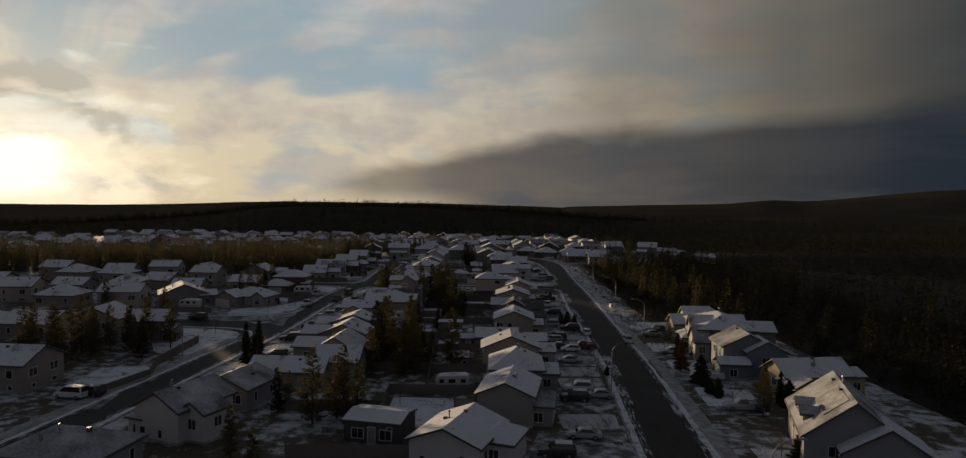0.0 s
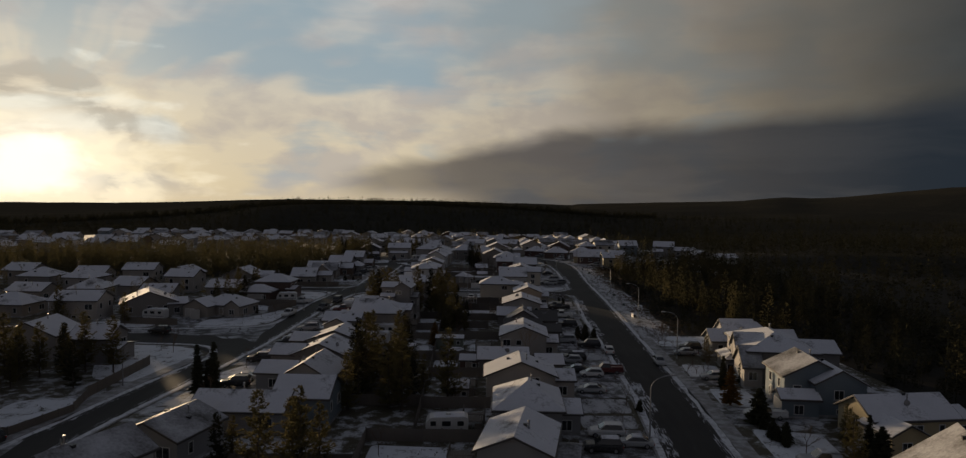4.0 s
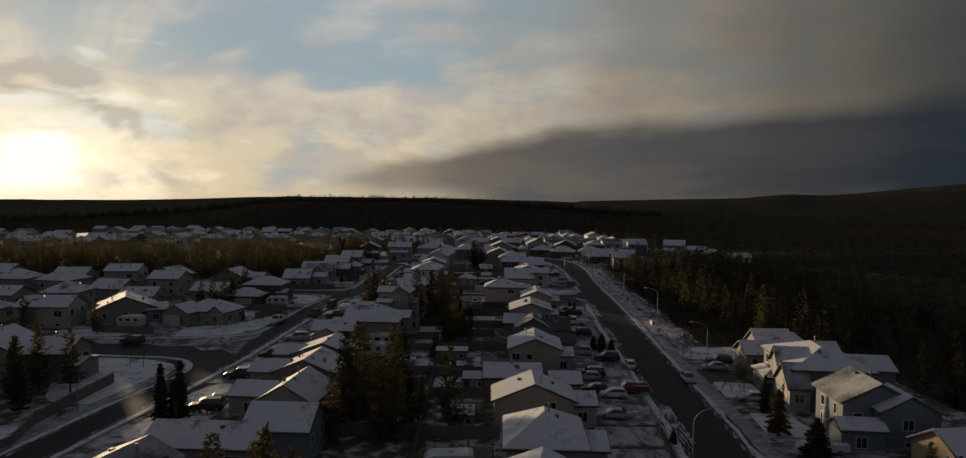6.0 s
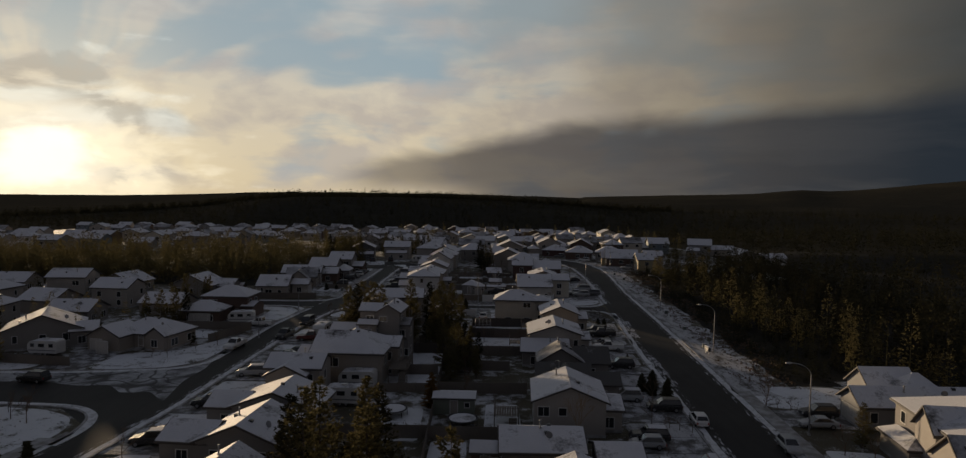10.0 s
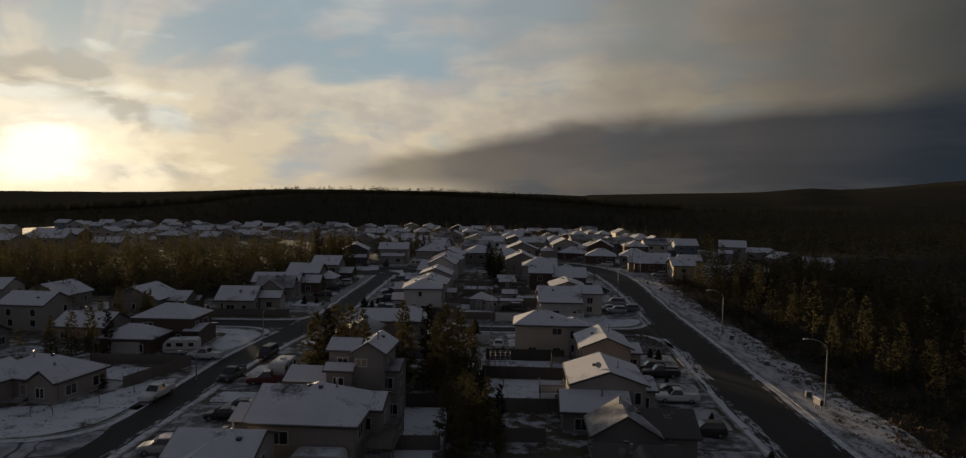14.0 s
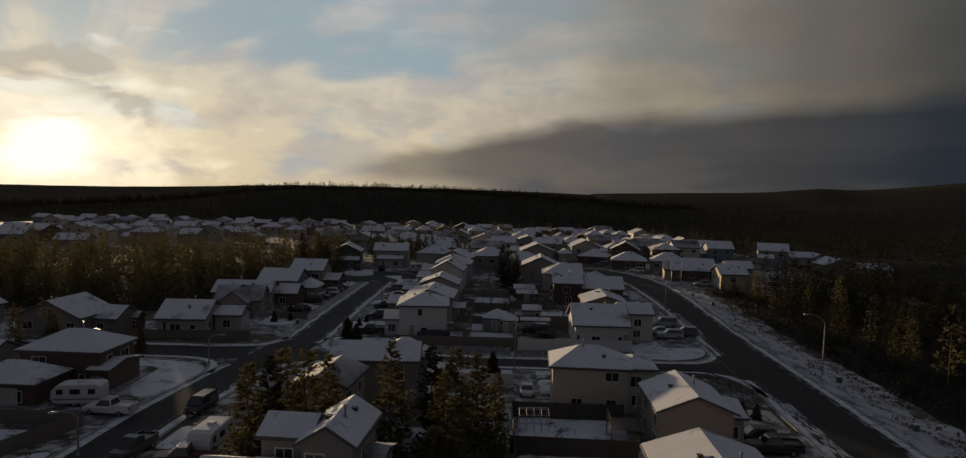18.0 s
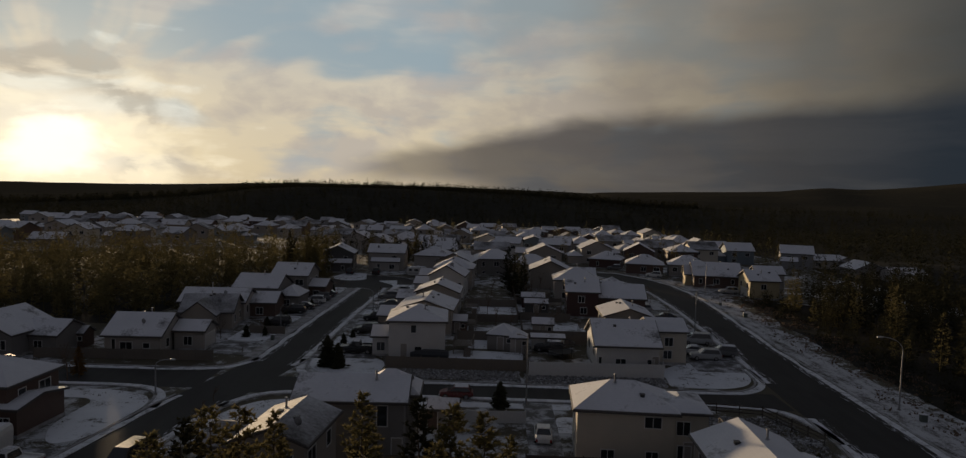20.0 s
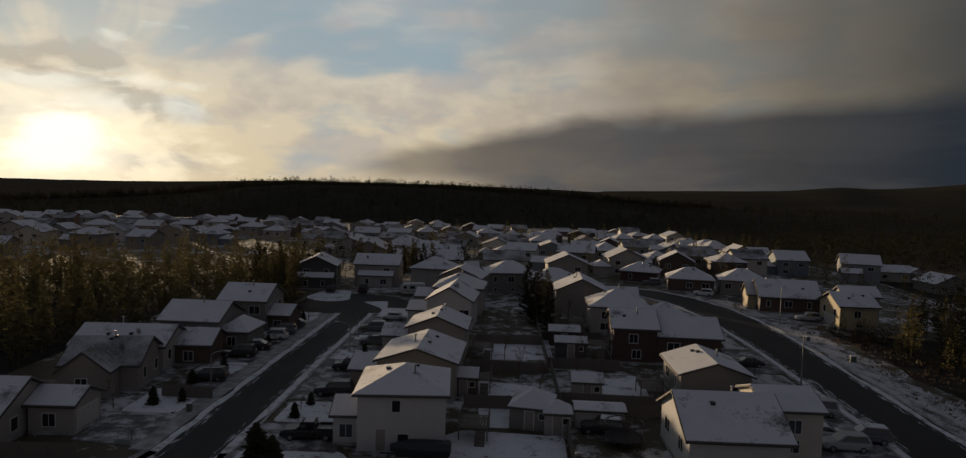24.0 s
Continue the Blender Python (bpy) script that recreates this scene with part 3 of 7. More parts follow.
KERBS = [
    (along(R_RIGHT, -60, 281, 0, 2.0), -1), (along(R_LEFT, -60, 146, 0, 2.0), 1), (along(R_LEFT, 160, 272, 0, 2.0), 1),
    (along(L_LEFT, -60, 62, 0, 2.0), 1), (along(L_LEFT, 101, 148, 0, 2.0), 1), (along(L_LEFT, 164, 233, 0, 2.0), 1),
    (along(L_RIGHT, -60, 146, 0, 2.0), -1), (along(L_RIGHT, 162, 234, 0, 2.0), -1),
]
for pts, side in KERBS:
    kerb("kerb", pts, side=side)
    ribbon("kerb_snow", pts, -0.9, 0.0, 0.07, SLUSH, "low ridge of dirty snow along the kerb", "snow", side, 0.7)
# snow dragged along the gutters, widest before the driveways
for tab, y0, y1, w, sd, m_ in [(R_LEFT, -60, 146, 1.9, 1, FLECKS), (R_LEFT, 160, 262, 1.8, 1, FLECKS), (R_RIGHT, -60, 262, 1.7, -1, FLECKS), (L_LEFT, -60, 62, 1.7, 1, FLECKS), (L_RIGHT, -60, 146, 1.7, -1, FLECKS), (L_LEFT, 164, 230, 1.6, 1, FLECKS), (L_RIGHT, 162, 230, 1.6, -1, FLECKS)]:
    ribbon("gutter_snow", along(tab, y0, y1, 0, 2.0), -w, -0.5, 0.046, m_, "scraps of snow dragged along the gutter", "snow", sd, 0.8)
for tab, y0, y1, w, sd in [(R_LEFT, 31, 46, 2.7, 1), (R_LEFT, 14, 24, 2.5, 1), (R_LEFT, 84, 104, 2.4, 1), (R_LEFT, 118, 136, 2.6, 1), (R_LEFT, 176, 198, 2.4, 1), (R_RIGHT, 8, 20, 1.9, -1)]:
    ribbon("streaked_snow", along(tab, y0, y1, 0, 2.0), -w, -0.4, 0.054, STREAKS, "snow streaked by wheels beside the kerb", "snow", sd, 1.0)
def bend(pts, n=5):
    """Round a line through its points."""
    v = [Vector(p) for p in [pts[0]] + list(pts) + [pts[-1]]]
    out = []
    for a, b, c, d in zip(v, v[1:], v[2:], v[3:]):
        for k in range(n):
            t = k / n
            q = 0.5 * (2 * b + (c - a) * t + (2 * a - 5 * b + 4 * c - d) * t * t + (3 * b - a - 3 * c + d) * t ** 3)
            out.append((q.x, q.y))
    return out + [tuple(pts[-1])]


# cross street kerbs with rounded corners
for pts, side in [
    ([(33.6, 167), (33.0, 160.5), (30.5, 156.6), (26, 155.3), (10, 155.8), (-10, 156.4), (-24, 157.0), (-28.5, 159.5), (-30.0, 166)], -1),
    ([(33.0, 138), (32.0, 145), (29, 148.4), (20, 148.9), (0, 149.2), (-20, 149.6), (-30, 149.4), (-34, 144)], 1),
    ([(-42.2, 143), (-43.5, 148.0), (-48, 150.6), (-60, 150.9), (-110, 151)], 1), ([(-37.7, 166), (-39.5, 161.5), (-45, 159.7), (-60, 159.6), (-110, 159.5)], -1),
    ([(-48.0, 58), (-47.5, 63), (-49.5, 68.5), (-55, 71.5), (-66, 72.5), (-80, 75), (-110, 78)], 1), ([(-44.8, 103), (-45.3, 96.0), (-48.5, 92.0), (-55, 90.3), (-66, 88.8), (-80, 88.7), (-110, 90)], -1),
]:
    pts = bend(pts)
    kerb("kerb", pts, side=side)
    ribbon("kerb_snow", pts, -1.1, 0.0, 0.07, SLUSH, "low ridge of dirty snow along the kerb", "snow", side, 0.7)
# pavement and snowy verge east of the collector road
tagged(new("pavement", strip("pavement", along(R_RIGHT, -60, 82, 0.34), along(R_RIGHT, -60, 82, 2.1), 0.13, CONCRETE, 0.16)), "grey concrete pavement beside the road", "pavement", kind="structure")
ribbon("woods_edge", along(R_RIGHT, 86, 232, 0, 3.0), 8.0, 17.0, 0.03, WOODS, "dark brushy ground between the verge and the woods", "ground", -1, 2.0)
ribbon("verge", along(R_RIGHT, 80, 262, 0, 2.0), 0.5, 6.4, 0.06, VERGE, "snow-covered verge strewn with brush", "verge", -1, 2.4)
ribbon("rough_verge", along(R_RIGHT, 82, 240, 0, 2.0), 4.0, 8.6, 0.045, GROUND, "rough brown ground dusted with snow behind the verge", "verge", -1, 1.6)
tagged(new("pavement_2", strip("pavement_2", along(L_LEFT, -60, 60, -2.2), along(L_LEFT, -60, 60, -0.34), 0.13, CONCRETE, 0.16)), "narrow concrete pavement along the street", "pavement", kind="structure")
tagged(new("pavement_3", strip("pavement_3", along(L_LEFT, 166, 232, -2.0), along(L_LEFT, 166, 232, -0.34), 0.13, CONCRETE, 0.16)), "narrow concrete pavement along the street", "pavement", kind="structure")
# snowy lawns that stand out
LAWNS = [
    [(-62.8, 90.4), (-55, 90.6), (-49.4, 92.3), (-46.0, 96.4), (-45.4, 104), (-45, 116), (-49, 113), (-53.6, 102.6), (-61.8, 101.2)],
    [(-34.4, 138), (-33.0, 143.6), (-30.2, 147.4), (-24, 148), (-23.4, 143), (-29, 137)],
    [(-60.4, 120.8), (-49.4, 120.6), (-51.6, 113.4), (-55, 114.4), (-60, 115)],
    [(-88, 95), (-80, 98.4), (-75.6, 98.4), (-70.8, 93), (-72.4, 89.6), (-84, 89.3)],
    [(-110, 77), (-80, 74), (-66, 71.5), (-56, 70.4), (-50.5, 67.2), (-48.8, 62), (-52, 44), (-60, 46), (-66, 58)],
    [(-80, 150), (-60, 149.6), (-49, 149.3), (-44.0, 147.5), (-42.6, 144), (-43.6, 133.6), (-46.4, 131.8), (-49.2, 137), (-49.2, 146), (-62, 146)],
    [(-36, 60), (-33, 46), (-34, 30), (-40, 31), (-41, 50)],
    [(-29.6, 166.2), (-28.4, 168.2), (-22.6, 169.0), (-18.6, 166), (-18.6, 159), (-25, 158.6), (-28.6, 161.0)], [(-18, 163.2), (1.2, 163), (1.6, 173), (-9, 174)],
    [(20.8, 165), (26, 170), (34.0, 169), (33.2, 162.5), (31.4, 158.8), (28.0, 156.7), (20.2, 156.9), (20.8, 160)],
    [(40, 50), (46, 49), (47, 58), (41, 59)], [(39.5, 34), (46, 33), (46, 42), (40.5, 43)], [(38, 10), (46, 9), (48, 22), (39.5, 24)], [(36.5, -14), (41.5, -16), (42, -2), (37.6, 0)],
    [(40.9, 74.6), (41.9, 86.4), (46.0, 84.6), (56.0, 84.4), (56.0, 75.0), (46.6, 73.6)],
    [(-12.4, 103.5), (-5.4, 103.5), (-5.4, 90.0), (-12.4, 90.0)], [(-7.2, 202.5), (3.2, 203.5), (3.6, 219), (-7.2, 218)], [(6.4, 186), (13.6, 187), (14.4, 196.4), (6.4, 195)], [(-13.4, 60.6), (-6.2, 60.6), (-6.4, 72.6), (-12.2, 72.6)], [(-4.8, 50), (-0.2, 50), (-0.4, 60.6), (-4.6, 60.6)], [(1.6, 62.5), (6.4, 62.5), (6.4, 74.5), (2.0, 74.5)], [(-13.4, 80.4), (-6.0, 80.6), (-6.4, 90.2), (-14.0, 89.8)], [(0.0, 117.8), (11.8, 117.6), (12.2, 127.8), (0.2, 128.0)], [(-0.3, 104.2), (9.6, 104.2), (10.8, 116.6), (-0.3, 117.2)], [(3.0, 139), (12, 139), (13, 144), (4, 144)],
    [(-9.9, 17.2), (-0.4, 16.4), (0.6, 4.6), (-10.2, 3.6)], [(-63, 20), (-55, 20), (-53.2, 29), (-56, 36), (-64, 34)], [(-7, 175), (0, 175), (0, 190), (-8, 192)],
    [(-20, 146.8), (6, 146.4), (6, 148.2), (-20, 148.6)],
]
tagged(new("tracked_snow", poly_sheet("tracked_snow", rounded([(-78, 88.0), (-66, 88.4), (-55, 89.8), (-48.6, 91.6), (-45.6, 96.0), (-44.9, 100), (-43.6, 92), (-44.0, 84), (-42.4, 74), (-46.6, 79), (-50, 77.6), (-54, 82), (-58, 81), (-66, 83.6), (-72, 82.6)], 1.5), 0.05, TRACKED, 0.03)), "thin snow on the side street cut by swirling tyre tracks", "snow", kind="structure")
LAWNS += [[(-46.4, 249), (-44.1, 259.9), (-38.4, 259.9), (-36.1, 247.1), (-41.1, 244.4)], [(-33.0, 246), (-28.3, 239.5), (-26.0, 231.6), (-28.0, 247.5)]]
# front lawns between the driveways: (from, to, house side)
for y0, y1, x0 in [(2.7, 9.0, 14.6), (23.6, 29.0, 17.2), (30.2, 36.8, 17.6), (44.0, 46.2, 18.0), (55.4, 57.3, 19.2), (62.6, 67.4, 19.6), (74.6, 79.4, 20.6), (84.8, 90.0, 22.8), (96.6, 104.6, 21.2), (112.0, 116.0, 23.2), (125.2, 133.0, 24.0), (188.2, 199.4, 26.6), (214, 228, 27.4)]:
    pts = [(x0, y0), (edge(R_LEFT, y0) - 1.0, y0), (edge(R_LEFT, y1) - 1.0, y1), (x0, y1)]
    tagged(new("lawn", poly_sheet("lawn", rounded(pts, 0.9), 0.05, VERGE, 0.1)), "front garden under thin trodden snow", "lawn", kind="structure")
for y0, y1, x0 in [(64.6, 69.0, -30.6), (75.6, 84.4, -31.0), (90.6, 93.6, -29.0), (104.6, 109.0, -29.0), (116.6, 123.0, -29.4), (174.6, 181.4, -20.4), (200.0, 205.4, -20.4), (212.4, 215.6, -20.4), (231.4, 240, -20.0)]:
    LAWNS.append([(x0, y0), (x0, y1), (edge(L_RIGHT, y1) + 1.0, y1), (edge(L_RIGHT, y0) + 1.0, y0)])
for y0, y1, x0 in [(176.0, 184.4, -46.0), (191.4, 196.6, -45.0), (224.4, 233, -44.0)]:
    LAWNS.append([(x0, y0), (edge(L_LEFT, y0) - 2.4, y0), (edge(L_LEFT, y1) - 2.4, y1), (x0, y1)])
for i, pts in enumerate(LAWNS):
    tagged(new("lawn", poly_sheet("lawn", rounded(pts, 0.9 if len(pts) == 4 else 2.5), 0.044 + 0.004 * (i % 6), LAWN, 0.1)), "lawn under a thin sheet of snow", "lawn", kind="structure")

# ---------------------------------------------------------------- houses
def roof_faces(w, d, z, rise, kind, ov):
    """Corner points and top faces of a roof over a w x d block centred on the origin."""
    a, b = w / 2 + ov, d / 2 + ov
    k = rise / (w / 2) if kind in ("gy",) else rise / (d / 2)
    drop = ov * k if kind != "hip" else ov * rise / (min(w, d) / 2)
    e, t = z - drop, z + rise
    c = [(-a, -b, e), (a, -b, e), (a, b, e), (-a, b, e)]
    if kind == "gy":
        return c + [(0, -b, t), (0, b, t)], [(0, 4, 5, 3), (1, 2, 5, 4)]
    if kind == "gx":
        return c + [(-a, 0, t), (a, 0, t)], [(0, 1, 5, 4), (2, 3, 4, 5)]
    if w >= d:
        r = w / 2 - d / 2 + 0.01
        return c + [(-r, 0, t), (r, 0, t)], [(0, 1, 5, 4), (2, 3, 4, 5), (1, 2, 5), (3, 0, 4)]
    r = d / 2 - w / 2 + 0.01
    return c + [(0, -r, t), (0, r, t)], [(0, 4, 5, 3), (1, 2, 5, 4), (0, 1, 4), (2, 3, 5)]


def slab(verts, faces, up, thick):
    """Closes a bent sheet into a slab."""
    n = len(verts)
    v = [(x, y, z + up) for x, y, z in verts] + [(x, y, z + up - thick) for x, y, z in verts]
    f = list(faces) + [tuple(n + i for i in reversed(q)) for q in faces]
    edges = {}
    for q in faces:
        for i, a in enumerate(q):
            edges[(a, q[(i + 1) % len(q)])] = 1
    for (a, b) in edges:
        if (b, a) not in edges:
            f.append((b, a, n + a, n + b))
    return v, f


def window_meshes(w, h):
    def make():
        g = Geo()
        t = 0.09
        g.box(-w / 2 - t, -0.05, -t, w / 2 + t, 0.03, 0)
        g.box(-w / 2 - t, -0.05, h, w / 2 + t, 0.03, h + t)
        g.box(-w / 2 - t, -0.05, 0, -w / 2, 0.03, h)
        g.box(w / 2, -0.05, 0, w / 2 + t, 0.03, h)
        if w > 1.0:
            g.box(-0.03, -0.045, 0, 0.03, 0.03, h)
        p = Geo()
        p.box(-w / 2, -0.01, 0, w / 2, 0.025, h)
        return g.mesh("window_frame", TRIM), p.mesh("pane", GLASS)
    return cached(("win", round(w, 2), round(h, 2)), make)


def far_pane():
    g = Geo()
    g.box(-0.85, -0.05, -0.1, 0.85, 0.03, 1.3)
    g.box(-0.75, -0.06, 0, -0.03, 0.02, 1.2, 1)
    g.box(0.03, -0.06, 0, 0.75, 0.02, 1.2, 1)
    return g.mesh("window", [TRIM, GLASS])


def put_window(parent, m, w, h):
    fr, pn = window_meshes(w, h)
    o = child("window", fr, parent, m)
    child("pane", pn, o)


def door_mesh():
    def make():
        g = Geo()
        g.box(-0.55, -0.05, 0, -0.46, 0.03, 2.12)
        g.box(0.46, -0.05, 0, 0.55, 0.03, 2.12)
        g.box(-0.55, -0.05, 2.05, 0.55, 0.03, 2.15)
        g.box(-0.46, -0.02, 0, 0.46, 0.02, 2.05, 1)
        for z0, z1 in ((0.2, 0.9), (1.1, 1.9)):
            g.box(-0.32, -0.035, z0, -0.05, -0.01, z1, 1)
            g.box(0.05, -0.035, z0, 0.32, -0.01, z1, 1)
        return g.mesh("door", [TRIM, mat("door_paint", m_plain((0.30, 0.27, 0.24), 0.5))])
    return cached("door", make)


def garage_mesh(w):
    def make():
        g = Geo()
        g.box(-w / 2 - 0.1, -0.06, 0, -w / 2, 0.03, 2.3)
        g.box(w / 2, -0.06, 0, w / 2 + 0.1, 0.03, 2.3)
        g.box(-w / 2 - 0.1, -0.06, 2.2, w / 2 + 0.1, 0.03, 2.32)
        for k in range(4):
            z = 0.02 + k * 0.545
            g.box(-w / 2, -0.02, z, w / 2, 0.02, z + 0.525, 1)
            m = int(w / 0.75)
            for i in range(m):
                x0 = -w / 2 + w * (i + 0.14) / m
                g.box(x0, -0.035, z + 0.1, x0 + w * 0.72 / m, -0.015, z + 0.42, 1)
        return g.mesh("garage_door", [TRIM, mat("garage_paint", m_plain((0.50, 0.48, 0.45), 0.5))])
    return cached(("garage", w), make)


def vent_mesh():
    def make():
        g = Geo()
        g.tube((0, 0, -0.6), (0, 0, 0.7), 0.09, 0.09, 8)
        g.tube((0, 0, 0.72), (0, 0, 0.86), 0.16, 0.13, 8)
        g.tube((0, 0, -0.02), (0, 0, 0.05), 0.2, 0.12, 8)
        return g.mesh("flue", METAL)
    return cached("vent", make)


def box_vent():
    def make():
        g = Geo()
        g.box(-0.2, -0.2, -0.1, 0.2, 0.2, 0.16)
        g.box(-0.24, -0.24, 0.16, 0.24, 0.24, 0.2)
        return g.mesh("roof_vent", DARKMETAL)
    return cached("bvent", make)


def dish_mesh():
    def make():
        g = Geo()
        rings = [[(r * math.cos(a), -0.25 * r * r - 0.1, r * math.sin(a)) for a in [i * math.pi / 6 for i in range(12)]] for r in (0.01, 0.2, 0.38)]
        g.loft(rings, cap=False)
        g.loft([[(x, y + 0.03, z) for x, y, z in r] for r in reversed(rings)], cap=False)
        g.tube((0, -0.1, 0), (0, 0.05, -0.6), 0.03, 0.03, 6)
        g.tube((0, -0.1, -0.2), (0, -0.5, -0.1), 0.015, 0.015, 5)
        return g.mesh("satellite_dish", METAL)
    return cached("dish", make)


def block_parts(parent, dx, dy, w, d, eave, rise, kind, colour, snow, rng, rich=2, ov=0.5, sides="swen", trimc=None):
    """Walls, roof, snow and openings of one rectangular block of a house."""
    base = Matrix.Translation((dx, dy, 0))
    # walls with gable tops, 20 cm thick in effect closed to the roof
    g = Geo()
    x, y = w / 2, d / 2
    top = eave
    g.box(-x, -y, -0.6, x, y, top)
    if kind == "gy":
        for s in (-1, 1):
            yy = s * y
            g.add([(-x, yy, top), (x, yy, top), (0, yy, top + rise - 0.1), (-x, yy - s * 0.2, top), (x, yy - s * 0.2, top), (0, yy - s * 0.2, top + rise - 0.1)],
                  [(0, 1, 2) if s < 0 else (2, 1, 0), (5, 4, 3) if s < 0 else (3, 4, 5), (0, 2, 5, 3), (2, 1, 4, 5)])
    elif kind == "gx":
        for s in (-1, 1):
            xx = s * x
            g.add([(xx, -y, top), (xx, y, top), (xx, 0, top + rise - 0.1), (xx - s * 0.2, -y, top), (xx - s * 0.2, y, top), (xx - s * 0.2, 0, top + rise - 0.1)],
                  [(0, 1, 2) if s > 0 else (2, 1, 0), (5, 4, 3) if s > 0 else (3, 4, 5), (0, 2, 5, 3), (2, 1, 4, 5)])
    child("wall", g.mesh("wall", wallmat(colour)), parent, base)
    if rich:
        p = Geo()
        p.box(-x - 0.04, -y - 0.04, -0.3, x + 0.04, y + 0.04, 0.35)
        child("foundation", p.mesh("foundation", CONCRETE), parent, base)
    v, f = roof_faces(w, d, eave, rise, kind, ov)
    rf = child("roof", mesh_from("roof", *slab(v, f, 0.16, 0.2), FASCIA if rich else SHINGLE), parent, base)
    if snow:
        v2, f2 = roof_faces(w, d, eave, rise, kind, ov - (0.10 if rich else 0.05))
        child("snow", mesh_from("snow", *slab(v2, f2, 0.215, 0.05), SNOW if snow == 1 else SNOW_THIN), rf, None, "thin frosted snow")
    else:
        v2, f2 = roof_faces(w, d, eave, rise, kind, ov - 0.04)
        child("shingles", mesh_from("shingles", *slab(v2, f2, 0.185, 0.02), SHINGLE), rf)
    if not rich:
        for i in range(2 if w > 6 else 0):
            u = -w / 4 + w * i / 2
            child("window", cached("far_pane", far_pane), parent, pose(dx + u, dy - y, eave - 2.1))
            if eave > 4.9 and i == 0:
                child("window", cached("far_pane", far_pane), parent, pose(dx + u, dy - y, 0.9))
        return rf
    two = eave > 4.1
    levels = [(eave - 2.15, 1.25)] + ([(0.9 if eave > 4.9 else 0.55, 1.2 if eave > 4.9 else 0.6)] if two else [])
    for s in sides:
        L = w if s in "sn" else d
        n = max(1, int(L / 3.6))
        for lev, h in levels:
            for i in range(n):
                if rng.random() < 0.18 and n > 1:
                    continue
                u = -L / 2 + L * (i + 0.5) / n + rng.uniform(-0.3, 0.3)
                ww = rng.choice([0.7, 1.0, 1.4, 1.7]) if n > 1 else 1.2
                m = {"s": pose(dx + u, dy - y, lev), "n": pose(dx + u, dy + y, lev, 0, 0, 180), "e": pose(dx + x, dy + u, lev, 0, 0, 90), "w": pose(dx - x, dy + u, lev, 0, 0, -90)}[s]
                put_window(parent, m, ww, h)
    return rf


def house(x, y, w, d, eave, rise, kind, colour, yaw=-3.5, blocks=(), snow=1, rich=2, seed=None, label="", garage=None, door=None, extras=True, group="houses along the streets", sides="swen", trimc=True, steep=False, wins=None):
    rng = random.Random(seed if seed is not None else int(x * 31 + y * 17))
    if x < 40 and not steep:
        rise = min(rise, 0.23 * (w if kind == "gy" else d if kind == "gx" else min(w, d) * 1.1))
    ob = thing("house", pose(x, y, land(x, y), 0, 0, yaw), label or HOUSE_LABEL(colour, eave, kind, snow), "house", group)
    block_parts(ob, 0, 0, w, d, eave, rise, kind, colour, snow, rng, rich, sides=sides if wins is None else sides.replace("s", ""), trimc=trimc)
    for u, lev, ww, hh in wins or ():
        put_window(ob, pose(u, -d / 2, lev), ww, hh)
    for b in blocks:
        bx, by, bw, bd, be, br, bk = b[:7]
        block_parts(ob, bx, by, bw, bd, be, br, bk, b[7] if len(b) > 7 else colour, snow if len(b) < 9 else b[8], rng, rich, 0.4, "s" if be < 3.4 else "se", trimc)
    if garage:
        gx, gy, gw, face = garage
        child("garage_door", garage_mesh(gw), ob, pose(gx, gy, 0.05, 0, 0, {"s": 0, "e": 90, "w": -90, "n": 180}[face]))
    if door:
        child("door", door_mesh(), ob, pose(door[0], door[1], 0.4, 0, 0, {"s": 0, "e": 90, "w": -90, "n": 180}[door[2]]))
        st = Geo()
        for k in range(3):
            st.box(-0.7, -0.3 * (3 - k) - 0.2, -0.1, 0.7, -0.01, 0.13 * (k + 1))
        child("step", st.mesh("step", CONCRETE), ob, pose(door[0], door[1], 0, 0, 0, {"s": 0, "e": 90, "w": -90, "n": 180}[door[2]]))
    if extras and rich:
        def roof_z(u, v):
            if kind == "gy":
                return eave + rise * (1 - abs(u) / (w / 2))
            if kind == "gx":
                return eave + rise * (1 - abs(v) / (d / 2))
            return eave + rise * min(1.0, (min(w / 2 - abs(u), d / 2 - abs(v))) / (min(w, d) / 2))
        u, v = rng.uniform(-0.22, 0.22) * w, rng.uniform(-0.25, 0.25) * d
        child("flue", vent_mesh(), ob, pose(u, v, roof_z(u, v) + 0.3))
        for _ in range(rng.randint(1, 2)):
            u, v = rng.uniform(-0.3, 0.3) * w, rng.uniform(-0.3, 0.3) * d
            child("roof_vent", box_vent(), ob, pose(u, v, roof_z(u, v) + 0.22))
        if rng.random() < 0.3:
            u, v = rng.uniform(-0.3, 0.3) * w, -0.3 * d
            child("satellite_dish", dish_mesh(), ob, pose(u, v, roof_z(u, v) + 0.75, 0, 0, 160))
    return ob


def HOUSE_LABEL(colour, eave, kind, snow):
    size = "two-storey" if eave > 4.9 else "split-level" if eave > 3.5 else "single-storey"
    roof = {"gx": "gabled", "gy": "gabled", "hip": "hipped"}[kind]
    cover = {1: "snow-covered", 2: "thinly snowed", 0: "bare shingled"}[snow]
    return f"{size} {colour} house with {cover} {roof} roof"


